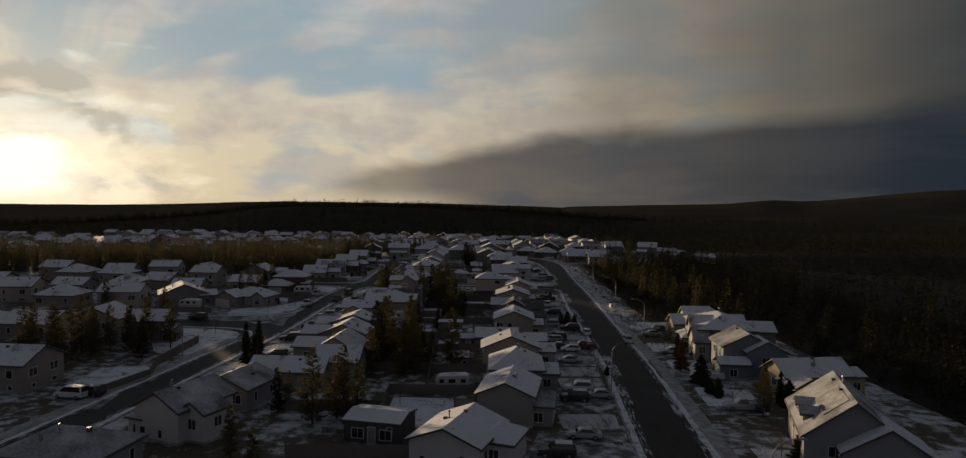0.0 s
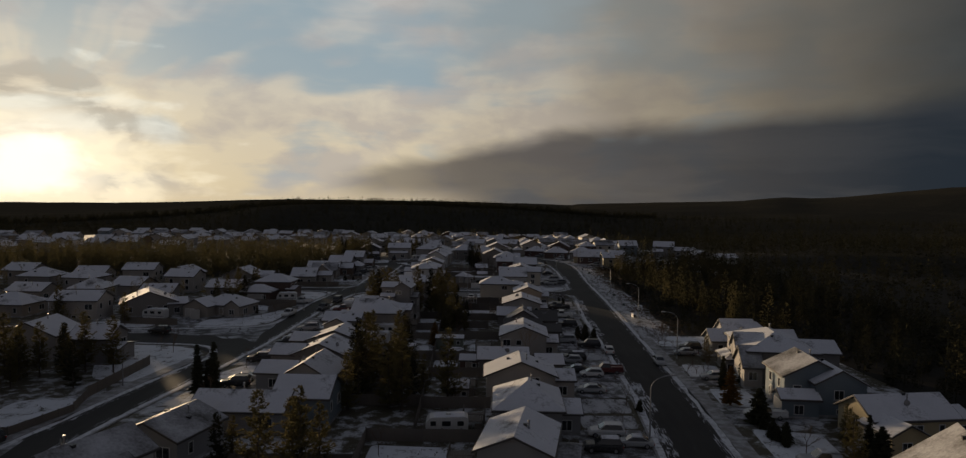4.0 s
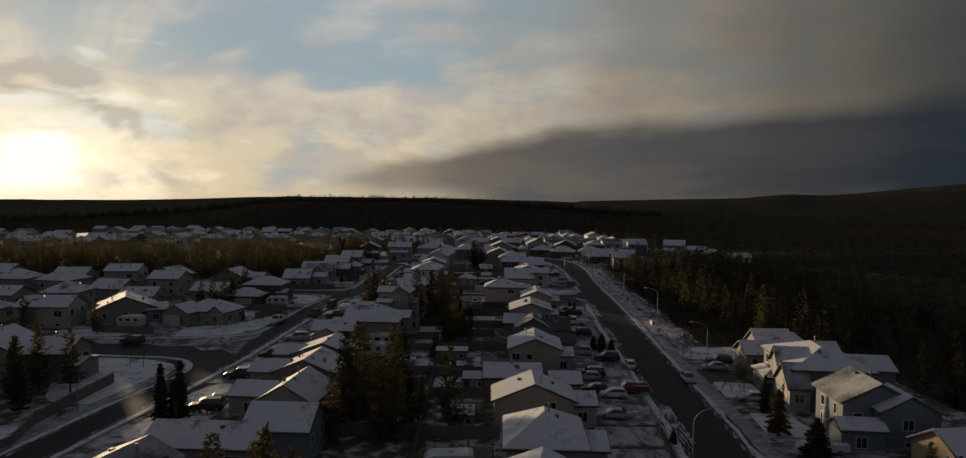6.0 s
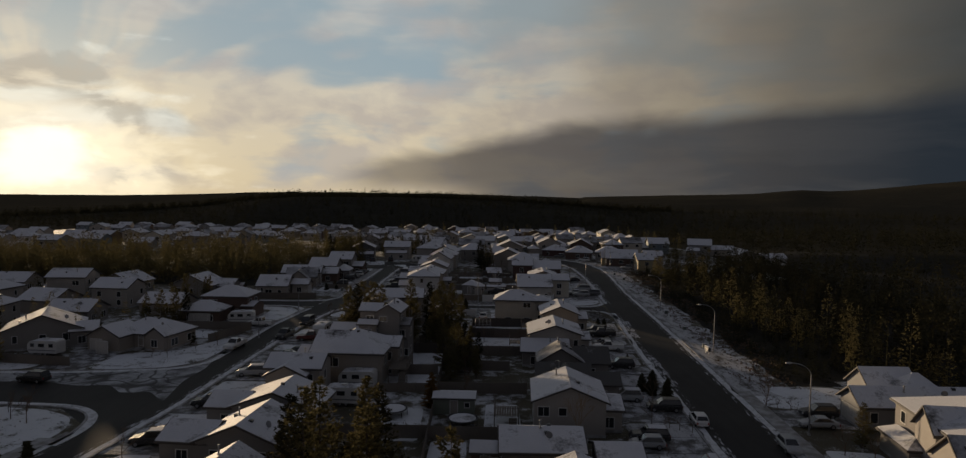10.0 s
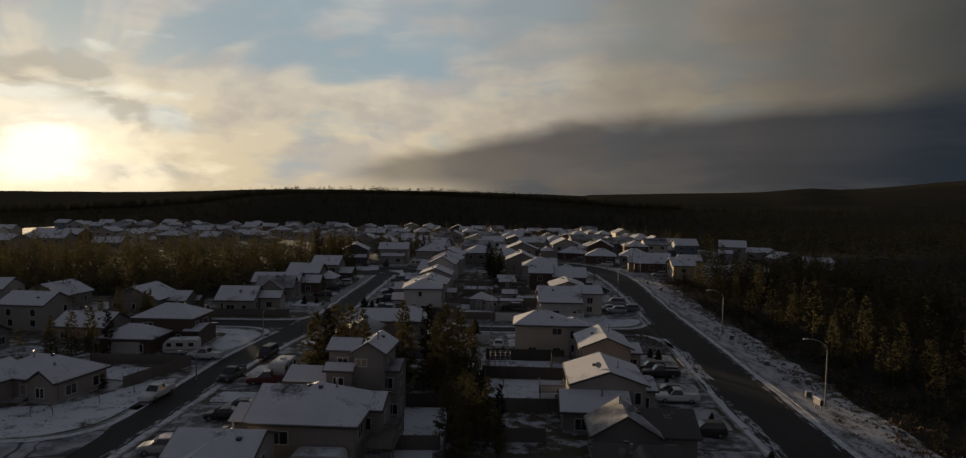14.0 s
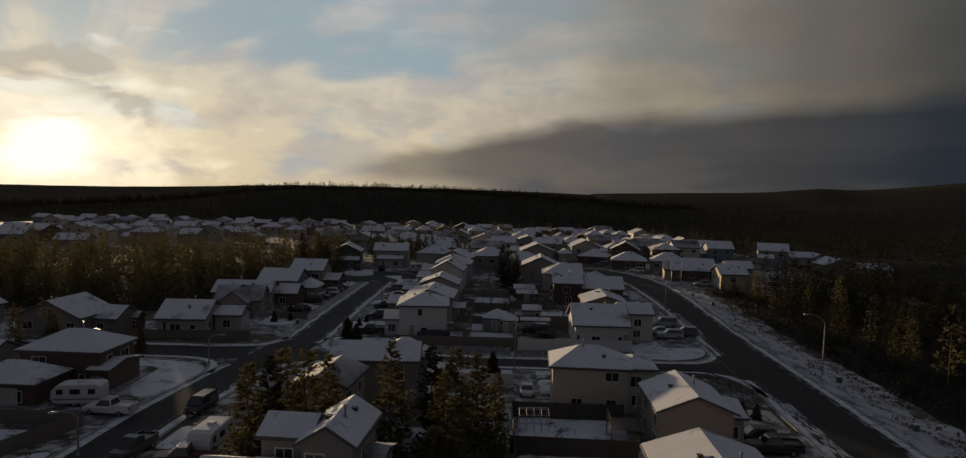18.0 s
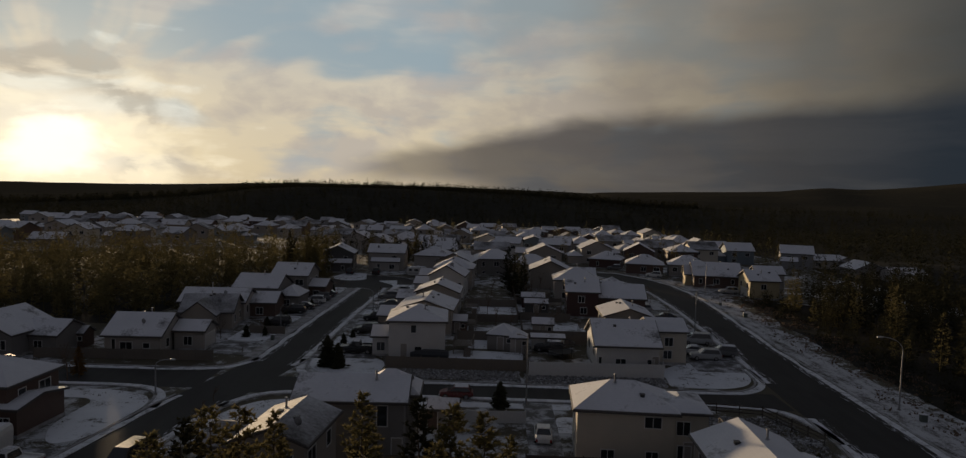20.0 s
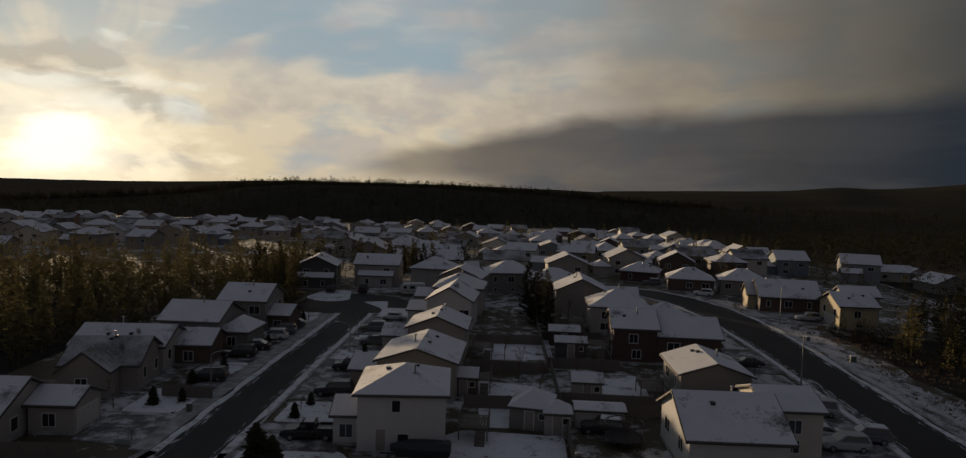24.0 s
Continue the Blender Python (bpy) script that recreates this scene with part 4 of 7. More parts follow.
# row west of the collector road
house(0.6, -8.4, 8.5, 9.7, 3.7, 1.6, "gy", "white", yaw=-21, steep=True, wins=[(-2.6, 0.8, 0.6, 1.1), (-0.6, 0.7, 0.7, 0.7), (2.2, 2.0, 0.5, 0.5)], blocks=[(4.8, 1.4, 4.4, 5.6, 3.3, 1.25, "hip")], door=(3.4, -4.85, "s"))
house(7.6, 8.6, 7.7, 9.6, 4.3, 1.6, "gy", "grey", yaw=-11, steep=True, wins=[], blocks=[(4.8, -0.6, 3.4, 7, 2.8, 1.1, "gx", "grey", 2)], garage=(6.5, -0.6, 4.6, "e"))
house(9.6, 22.9, 8.3, 9.7, 4.3, 2.4, "hip", "grey", yaw=-2.5, steep=True, wins=[(-2.2, 2.2, 1.2, 1.0), (1.8, 2.2, 1.4, 1.0)], blocks=[(5.3, 1.5, 3.0, 6, 2.8, 1.0, "gx")], garage=(6.8, 1.5, 4.6, "e"))
house(9.7, 38.8, 10.3, 6.6, 3.85, 2.1, "gy", "beige", yaw=-1, steep=True, wins=[(2.1, 2.6, 1.3, 1.0)], blocks=[(6.2, 0.8, 4.0, 5.6, 2.9, 1.0, "gx")], garage=(8.2, 0.8, 4.6, "e"))
house(7.8, 54.8, 8.4, 7.5, 2.6, 1.25, "gx", "taupe", yaw=-1, steep=True, blocks=[(7.8, -3.2, 4.4, 5.8, 2.4, 1.05, "gx")])
house(12.3, 67.0, 8.6, 9.0, 4.35, 1.7, "gy", "beige", yaw=-3.3, steep=True, wins=[(-3.2, 2.5, 1.3, 1.1), (-0.9, 2.6, 0.9, 0.9)], blocks=[(5.2, 0.6, 2.6, 6.4, 2.8, 0.8, "gx")], garage=(6.5, 0.6, 4.6, "e"))
house(13.8, 88.4, 6.6, 5.6, 3.3, 2.0, "gy", "taupe", yaw=-3, steep=True, snow=2, blocks=[(5.0, 2.0, 5.0, 7, 2.9, 1.7, "gx", "taupe", 0)], garage=(7.5, 2.0, 4.6, "e"))
house(13.2, 79.6, 7.2, 5.8, 3.4, 1.2, "gx", "taupe", yaw=-4, steep=True, snow=0, wins=[(0.3, 2.2, 1.6, 1.1)], label="taupe house with dark bare shingles and a small front gable", blocks=[(0.3, -2.4, 3.4, 2.6, 3.3, 1.5, "gy", "taupe", 0), (5.6, -1.0, 4.2, 5.4, 2.7, 1.0, "gx", "taupe", 0)], garage=(7.7, -1.0, 4.2, "e"))
house(12.4, 98.6, 7.6, 7.3, 2.6, 1.35, "gx", "taupe", yaw=-4, steep=True)
house(14.5, 103.4, 8.9, 9.2, 4.75, 1.5, "gy", "beige", yaw=-2.6, steep=True, wins=[(-0.3, 2.9, 1.1, 1.1), (3.5, 2.4, 0.7, 1.4)], blocks=[(5.0, 1.0, 2.2, 6.4, 3.4, 0.7, "gx")], garage=(6.1, 1.0, 4.2, "e"))
house(17.4, 121.3, 7.2, 9.0, 5.0, 1.45, "gy", "tan", yaw=-2, steep=True, wins=[], blocks=[(4.4, 1.5, 2.4, 6.5, 3.6, 0.8, "gx")], garage=(5.6, 1.5, 4.2, "e"))
house(9.2, 134.1, 9.0, 6.7, 5.5, 1.7, "hip", "cream", yaw=-4, steep=True, wins=[(2.5, 3.9, 1.5, 1.0), (-1.6, 0.8, 1.2, 0.8), (2.5, 0.8, 1.1, 0.8)], blocks=[(5.4, 0.2, 4.6, 5.8, 5.3, 0.75, "hip")], door=(6.0, -2.7, "s"))
house(16.0, 168.6, 8.8, 10.5, 3.9, 2.6, "gx", "white", yaw=-0.9, steep=True, wins=[(-1.0, 1.2, 1.4, 0.8), (3.2, 0.7, 0.9, 1.3), (-3.9, 1.0, 0.4, 1.2)], blocks=[(7.0, 3.9, 5.4, 7.4, 4.95, 1.25, "gx", "cream")], door=(3.9, -5.25, "s"))
house(20.0, 186.4, 8.0, 8.9, 4.5, 1.3, "gy", "taupe", yaw=-1.8, steep=True, wins=[(2.2, 2.6, 0.6, 0.6)], door=(-2.5, -4.45, "s"))
house(15.2, 207.0, 6.2, 8.5, 5.3, 2.3, "gx", "red", blocks=[(7.8, 0.4, 9.2, 8.5, 4.2, 2.2, "gx", "brown")])
house(16.5, 226.0, 10, 9, 5.0, 2.5, "hip", "beige", blocks=[(8.5, 1, 7, 7, 3.2, 2, "hip")])
house(12.0, 243.0, 10, 10, 5.0, 2.6, "gy", "tan", blocks=[(8.0, 1, 7, 7, 3.2, 2, "gx")])
house(8.0, 258.0, 11, 9, 4.6, 2.6, "hip", "beige")
house(-2.0, 268.0, 11, 9, 4.8, 2.4, "hip", "taupe", yaw=8)
# row east of the residential street
house(-35.6, 1.6, 7.1, 9.6, 4.3, 1.95, "gy", "white", yaw=-23, steep=True, snow=2, wins=[(-2.3, 0.7, 0.9, 1.0), (0.6, 0.6, 0.6, 1.0)], blocks=[(4.2, -1.2, 4.0, 4.2, 3.9, 1.2, "gy"), (-3.9, -3.2, 2.4, 2.6, 2.6, 0.7, "hip")], extras=True)
house(-42.0, -13.4, 11.5, 8.2, 3.6, 1.9, "hip", "grey", yaw=-10, steep=True, snow=2, label="single-storey grey house with a frosted hipped roof")
house(-32.9, 14.4, 8.0, 8.4, 3.25, 1.65, "gy", "grey", yaw=-15, steep=True, snow=2)
house(-27.6, 24.6, 12.0, 7.0, 2.9, 1.6, "gx", "grey", blocks=[(7.4, 3.0, 7.4, 7.2, 3.9, 2.0, "gx", "blue")], garage=(-6.0, 0, 4.6, "w"))
house(-22.4, 41.0, 7.6, 9.0, 3.1, 2.2, "gy", "grey", yaw=-6, steep=True, blocks=[(-6.0, 1.4, 5.6, 6.2, 2.8, 1.2, "gx")], garage=(-8.8, 1.4, 4.6, "w"))
house(-23.6, 55.4, 9.0, 8.2, 3.1, 1.85, "gy", "taupe", yaw=-6, steep=True, blocks=[(-6.2, -0.6, 5.2, 6.2, 2.8, 1.2, "gx")], garage=(-8.8, -0.6, 4.6, "w"))
house(-23.4, 66.0, 10.2, 7.2, 3.2, 1.85, "gy", "grey", yaw=-4.4, steep=True, blocks=[(-6.4, 0, 4.5, 5.6, 2.8, 1.1, "gx")])
house(-24.8, 78.6, 7.4, 6.2, 4.6, 1.25, "gx", "beige", yaw=-2, steep=True, blocks=[(-0.6, -3.2, 5.4, 3.0, 3.9, 1.3, "gy")])
house(-18.4, 88.6, 10.2, 10.4, 4.9, 2.5, "hip", "tan", steep=True, blocks=[(-3.5, -0.15, 4.4, 9.9, 4.86, 2.22, "gx"), (5.0, 2.6, 3.2, 5.6, 4.8, 1.0, "gx"), (-7.4, 3.0, 4.4, 5.6, 2.9, 1.0, "gx")], garage=(-9.6, 3.0, 4.6, "w"), door=(3.6, -5.2, "s"))
house(-14.3, 100.4, 3.6, 6.4, 8.7, 1.1, "gy", "taupe", yaw=-5, steep=True, wins=[(-0.9, 7.0, 1.25, 0.8)], label="tall taupe house on a slope with a snow-covered gabled roof", blocks=[(-3.4, -0.3, 3.4, 4.0, 8.6, 0.9, "gx"), (-3.4, -3.0, 3.0, 2.0, 6.6, 0.5, "gx"), (2.3, 0.6, 1.8, 5.0, 6.2, 0.7, "gx", "taupe", 2), (-7.2, -0.9, 5.6, 5.4, 4.95, 1.1, "gx")], garage=(-10.0, -0.9, 4.2, "w"))
house(-16.8, 133.3, 10.0, 7.0, 5.95, 1.35, "gx", "taupe", yaw=2, steep=True, wins=[(3.0, 3.6, 0.9, 1.9), (1.0, 0.6, 1.6, 1.1), (-2.4, 3.8, 1.2, 1.0)], blocks=[(3.3, 1.2, 5.4, 4.4, 5.9, 1.6, "hip")], door=(4.4, -3.5, "s"))
house(-20.4, 123.6, 5.5, 7.5, 5.8, 1.0, "gy", "tan", yaw=-6, steep=True, snow=2, wins=[(1.2, 3.8, 1.2, 1.0)], blocks=[(-4.6, 1.2, 4.0, 5.4, 4.2, 0.9, "gx")], garage=(-6.6, 1.2, 4.2, "w"), label="narrow tan house with a frosted gabled roof and a low wing")
# bi-level houses by the cross street
house(-14.6, 171.4, 8.2, 8.6, 5.85, 1.6, "hip", "white", yaw=3, steep=True, wins=[(-0.5, 4.1, 0.75, 1.1), (0.2, 0.9, 1.0, 1.1)], blocks=[(-5.2, 0.6, 3.0, 5.6, 3.0, 1.0, "gx")], door=(-1.9, -4.3, "s"))
house(-14.6, 188.6, 9.3, 10.0, 4.5, 1.5, "gy", "tan", yaw=-2.8, steep=True, blocks=[(-6.0, -0.5, 4.4, 6.6, 2.9, 1.1, "gx")])
house(-13.9, 206.4, 8.4, 8.2, 4.5, 1.65, "gy", "beige", yaw=-2, steep=True, blocks=[(-5.8, 0, 4.6, 6.4, 2.9, 1.1, "gx")])
house(-13.0, 226.0, 7.8, 9.8, 5.3, 2.2, "gy", "white", yaw=-5, steep=True, wins=[(-2.2, 2.6, 1.5, 1.1), (2.6, 2.6, 1.6, 1.1)], blocks=[(-5.4, 0, 4.4, 6.4, 3.0, 1.1, "gx")])
house(-12.4, 240.6, 9.4, 9.0, 5.2, 2.2, "hip", "beige", blocks=[(-6.2, 0, 4.6, 6.6, 3.0, 1.2, "gx")])
house(-12.5, 254.6, 9.4, 9.0, 5.2, 2.4, "gy", "tan", yaw=-10)
# west of the residential street
house(-65.6, 58.6, 6.8, 7.2, 4.7, 1.75, "gx", "taupe", yaw=2, steep=True, blocks=[(3.9, -0.4, 2.2, 6.4, 2.7, 0.6, "gx")])
m1_house = house(-59.7, 108.2, 11.4, 8.0, 2.9, 2.2, "hip", "tan", yaw=-13, blocks=[(-4.5, -4.7, 6.6, 6.0, 2.9, 1.7, "gy"), (3.7, -3.3, 3.8, 2.8, 2.9, 1.3, "gy")], garage=(-6.0, -7.7, 2.4, "s"), door=(0.2, -4.0, "s"))
child("garage_door", garage_mesh(2.3), m1_house, pose(-3.6, -9.0, 0.05))
house(-80.0, 108.0, 12.4, 9.6, 3.45, 2.6, "gy", "taupe", yaw=26, steep=True, blocks=[(6.5, -2, 4.4, 6.4, 2.8, 1.2, "gx")])
house(-56.3, 138.0, 10.2, 7.6, 5.05, 1.8, "hip", "brown", yaw=-2.4, steep=True, blocks=[(-2.6, -7.6, 8.6, 6.4, 2.9, 1.7, "hip"), (5.4, -1.0, 2.4, 7.0, 2.9, 0.6, "gx")], garage=(-2.6, -10.8, 4.6, "s"))
house(-71.6, 139.6, 9.4, 8.0, 3.0, 2.1, "gx", "tan", yaw=-5)
house(-55.4, 169.4, 8.0, 8.8, 3.05, 2.35, "gx", "beige", yaw=1.5, steep=True, wins=[(-2.7, 1.0, 0.5, 1.4), (-0.9, 0.9, 1.7, 1.1), (2.0, 1.2, 0.9, 0.7)], blocks=[(6.6, 1.8, 4.4, 4.8, 3.0, 1.1, "gx")], garage=(8.8, 1.8, 3.6, "e"))
house(-52.4, 186.6, 8.4, 8.4, 3.25, 2.25, "gx", "tan", yaw=8, steep=True, snow=2, wins=[], blocks=[(-0.6, -4.6, 5.4, 5.0, 3.25, 2.1, "gy")])
house(-54.2, 194.0, 11.5, 8.0, 3.6, 2.0, "gx", "beige", yaw=3, blocks=[(7.6, 3.0, 5.6, 6.5, 2.9, 1.5, "gx", "brown")])
house(-50.0, 206.4, 8.6, 9.0, 4.5, 2.5, "gx", "taupe", yaw=-2, blocks=[(6.0, 0, 4.5, 6.5, 2.9, 1.5, "hip")])
house(-46.8, 218.8, 7.6, 9.0, 5.4, 2.7, "gx", "taupe", yaw=-2, blocks=[(5.4, 0, 4.0, 6.5, 2.9, 1.2, "gx", "brown")])
house(-75.5, 166.5, 11.0, 9.0, 3.4, 2.6, "gy", "taupe", yaw=-5, blocks=[(7.0, 2.0, 5.5, 6.5, 2.8, 1.6, "gx")])
house(-47.5, 266.0, 9.0, 9.0, 5.4, 3.3, "gy", "dark", yaw=5, blocks=[(0, -5.0, 8.0, 2.4, 2.9, 0.8, "gx")])
house(-34.0, 272.0, 10.5, 9.0, 5.3, 2.0, "gx", "beige", yaw=0, blocks=[(0, -5.0, 8.0, 2.4, 2.9, 0.8, "gx")])
house(-20.0, 270.0, 10.0, 9.0, 5.0, 2.4, "hip", "beige", yaw=-8)
for x, y, c, k, w, d, e in [(-88, 149, "beige", "gx", 9, 8, 5.0), (-100, 141, "tan", "gx", 9, 9, 3.2), (-97, 170, "taupe", "gy", 10, 9, 3.4), (-110, 167, "beige", "gx", 10, 8, 5.0), (-117, 145, "beige", "hip", 10, 9, 4.9),
                            (-93, 101, "beige", "gx", 11, 8, 4.8), (-112, 105, "tan", "hip", 11, 9, 3.2), (-128, 112, "beige", "gx", 10, 9, 4.6), (-92, 62, "taupe", "gx", 11, 9, 3.4), (-78, 62, "beige", "gy", 10, 9, 4.6),
                            (-106, 64, "tan", "hip", 11, 9, 3.3), (-124, 68, "beige", "gx", 10, 9, 4.8), (-133, 150, "taupe", "hip", 10, 9, 4.6), (-128, 170, "beige", "gx", 10, 9, 3.2), (-86, 128, "taupe", "gx", 9, 8, 3.1),
                            (-103, 124, "beige", "hip", 9, 9, 4.6), (-122, 128, "tan", "gx", 10, 8, 3.1), (-145, 125, "beige", "gx", 10, 9, 4.6), (-148, 165, "tan", "gx", 10, 9, 4.6), (-150, 100, "beige", "hip", 10, 9, 3.2),
                            (-71, 22.5, "tan", "gx", 9, 9, 4.5), (-76, 3, "beige", "gy", 10, 9, 3.3), (-88, 26, "taupe", "gx", 11, 9, 4.6), (-100, 35, "beige", "hip", 11, 9, 3.3), (-116, 40, "tan", "gx", 10, 9, 4.6), (-138, 60, "taupe", "gx", 10, 9, 4.6),
                            (-72, -14, "beige", "gx", 11, 9, 3.2), (-132, 92, "taupe", "gx", 10, 9, 4.6), (-160, 140, "beige", "gx", 10, 9, 3.2), (-165, 110, "tan", "hip", 10, 9, 4.6), (-155, 75, "taupe", "gx", 10, 9, 3.2)]:
    house(x, y, w, d, e, 2.3, k, c, yaw=random.Random(x).uniform(-12, 4), rich=1, sides="se", group="houses further west")
# east of the collector road
r1_house = house(47.7, -6.6, 10.6, 14.8, 4.5, 4.1, "gy", "grey", yaw=-19.5, snow=2, wins=[(-2.0, 2.2, 1.4, 1.2), (1.6, 2.2, 1.2, 1.2)], blocks=[(3.0, -6.2, 9.4, 7.0, 3.6, 3.0, "gy", "grey", 1), (-4.0, -2.6, 2.0, 2.2, 5.9, 0.5, "gx", "grey", 2), (-4.0, 1.4, 2.0, 2.2, 5.9, 0.5, "gx", "grey", 2)], garage=(-5.3, 4.0, 4.6, "w"), door=(-5.3, -3.0, "w"))
R1_SLOPE = [(u, 4.5 + 4.1 * (1 + u / 5.3)) for u in (-3.1, -0.5)]
panel = Geo()
panel.loft([[(u, v, z + dz) for (u, z), dz in ((R1_SLOPE[0], 0.22), (R1_SLOPE[1], 0.22), (R1_SLOPE[1], 0.32), (R1_SLOPE[0], 0.32))] for v in (-5.6, 1.0)])
child("roof_panel", panel.mesh("roof_panel", CONCRETE), r1_house, Matrix(), "flat pale panel laid on the roof slope")
house(57.4, 21.4, 11.4, 6.9, 3.5, 2.05, "gx", "yellow", yaw=7, blocks=[(-4.0, -4.4, 4.6, 5.4, 2.8, 1.2, "gy"), (7.2, 0.2, 3.4, 5.0, 2.9, 0.9, "gx")], garage=(-6.3, -4.6, 4.2, "w"))
house(52.2, 35.1, 8.8, 8.1, 5.3, 2.25, "gy", "blue", yaw=-5.6, snow=2, wins=[(-2.6, 2.8, 1.0, 1.1)], blocks=[(2.7, -3.2, 6.9, 5.6, 4.75, 1.9, "gy", "blue", 1), (-3.2, -5.4, 5.0, 3.4, 2.8, 0.9, "gx", "blue", 1)], garage=(-5.7, -5.4, 3.0, "w"), door=(-4.4, 1.2, "w"))
house(54.3, 52.1, 10.8, 15.4, 5.75, 2.1, "hip", "taupe", yaw=-8, steep=True, wins=[(0.6, 3.6, 1.7, 0.9), (3.6, 3.6, 1.0, 0.9)], blocks=[(-3.9, -0.6, 4.4, 4.2, 5.3, 2.1, "gx", "beige"), (-5.2, -6.4, 2.8, 6.6, 3.6, 2.7, "gx", "beige", 2), (-6.1, 3.4, 2.4, 6.8, 2.5, 0.7, "hip"), (8.2, 2.4, 6.0, 7.0, 4.4, 1.5, "gx")], door=(-5.4, 1.6, "w"), garage=(-6.62, -6.4, 4.8, "w"))
house(57.5, 68.4, 16.4, 5.2, 3.1, 1.7, "gx", "grey", yaw=-1.5, wins=[(-6.6, 0.9, 0.9, 1.3), (-3.0, 1.1, 1.3, 1.0), (3.2, 1.1, 1.3, 1.0)], blocks=[(-0.4, 6.8, 6.4, 6.4, 3.2, 2.4, "gx"), (2.4, 4.2, 6.4, 5.6, 3.1, 2.4, "hip")], garage=(-8.2, 0, 4.2, "w"))
house(63.5, 237.0, 7.0, 8.5, 4.6, 2.0, "gx", "yellow", yaw=-2, blocks=[(3.6, 4.6, 7, 5, 5.6, 1.6, "gx", "beige")], garage=(-3.5, 0, 4.2, "w"))
house(57.5, 252.0, 12.0, 9.0, 3.6, 3.0, "gx", "brown", yaw=-8, blocks=[(-5.5, 1.5, 4.5, 5.0, 3.4, 2.2, "gx", "yellow")])
house(44.5, 278.0, 11.0, 9.0, 3.4, 2.4, "hip", "brown", yaw=-12)
house(57.0, 276.0, 11.0, 9.0, 3.6, 2.4, "hip", "taupe", yaw=-12)
house(36.0, 296.0, 10.0, 9.0, 3.2, 2.2, "hip", "red", yaw=-20)

# the town beyond: rows of houses that follow curved streets
far_rng = random.Random(11)
COL = ["beige", "taupe", "grey", "cream", "tan", "white", "brown", "blue"]


def far_house(x, y, yaw):
    kind = far_rng.choice(["gx", "gy", "hip", "gx"])
    e = far_rng.choice([3.2, 4.8, 5.3, 5.5])
    w, d = far_rng.uniform(9, 12), far_rng.uniform(8.5, 10.5)
    blocks = [(far_rng.choice((-1, 1)) * (w / 2 + 2.2), far_rng.uniform(-2, 1), 5.0, 6.5, 2.9, 1.5, far_rng.choice(["gx", "hip"]))] if far_rng.random() < 0.6 else []
    house(x, y, w, d, e, far_rng.uniform(2.0, 2.9), kind, far_rng.choice(COL), yaw=yaw, blocks=blocks, snow=1 if far_rng.random() < 0.72 else 2, rich=0, extras=False, sides="s", trimc=False, group="houses of the town beyond")


for row, (y0, x0, x1, bend) in enumerate([(293, -20, 26, 0.02), (311, -36, 78, 0.04), (331, -46, 98, 0.05), (352, -58, 108, 0.04), (374, -70, 104, 0.03), (398, -84, 100, 0.02), (425, -110, 98, 0.0), (455, -150, 100, -0.02), (490, -300, 110, -0.03), (530, -320, 90, -0.03), (570, -330, 80, -0.03)]):
    x = x0
    while x < x1:
        y = y0 + bend * (x - 20) + 4 * math.sin(x * 0.035 + row) + far_rng.uniform(-2, 2)
        if far_rng.random() > 0.10:
            far_house(x, y, far_rng.uniform(-14, 10))
        x += far_rng.uniform(14, 20)
for row, (y0, x0, x1) in enumerate([(330, -330, -150), (362, -340, -120), (395, -340, -110), (430, -340, -130), (300, -340, -190)]):
    x = x0
    while x < x1:
        far_house(x, y0 + far_rng.uniform(-4, 4) + 0.05 * x, far_rng.uniform(-14, 10))
        x += far_rng.uniform(16, 26)
# the last houses among the woods past the bend
house(112.5, 325.0, 11.0, 9.0, 5.6, 2.6, "gx", "grey", yaw=-18, blocks=[(-3.0, -6.0, 5.6, 4.0, 2.9, 1.2, "gx")], rich=0, extras=False, sides="s", trimc=False, group="houses of the town beyond")
house(124.0, 328.0, 12.5, 8.5, 3.0, 1.8, "gx", "beige", yaw=-4, blocks=[(7.0, -1.0, 5.0, 6.5, 2.9, 1.5, "gy")], rich=0, extras=False, sides="s", trimc=False, group="houses of the town beyond")
house(129.0, 309.0, 11.0, 9.0, 3.0, 2.4, "gy", "taupe", yaw=6, rich=0, extras=False, sides="s", trimc=False, group="houses of the town beyond")
house(139.0, 302.0, 11.5, 9.0, 3.0, 1.8, "gx", "white", yaw=2, rich=0, extras=False, sides="s", trimc=False, group="houses of the town beyond")

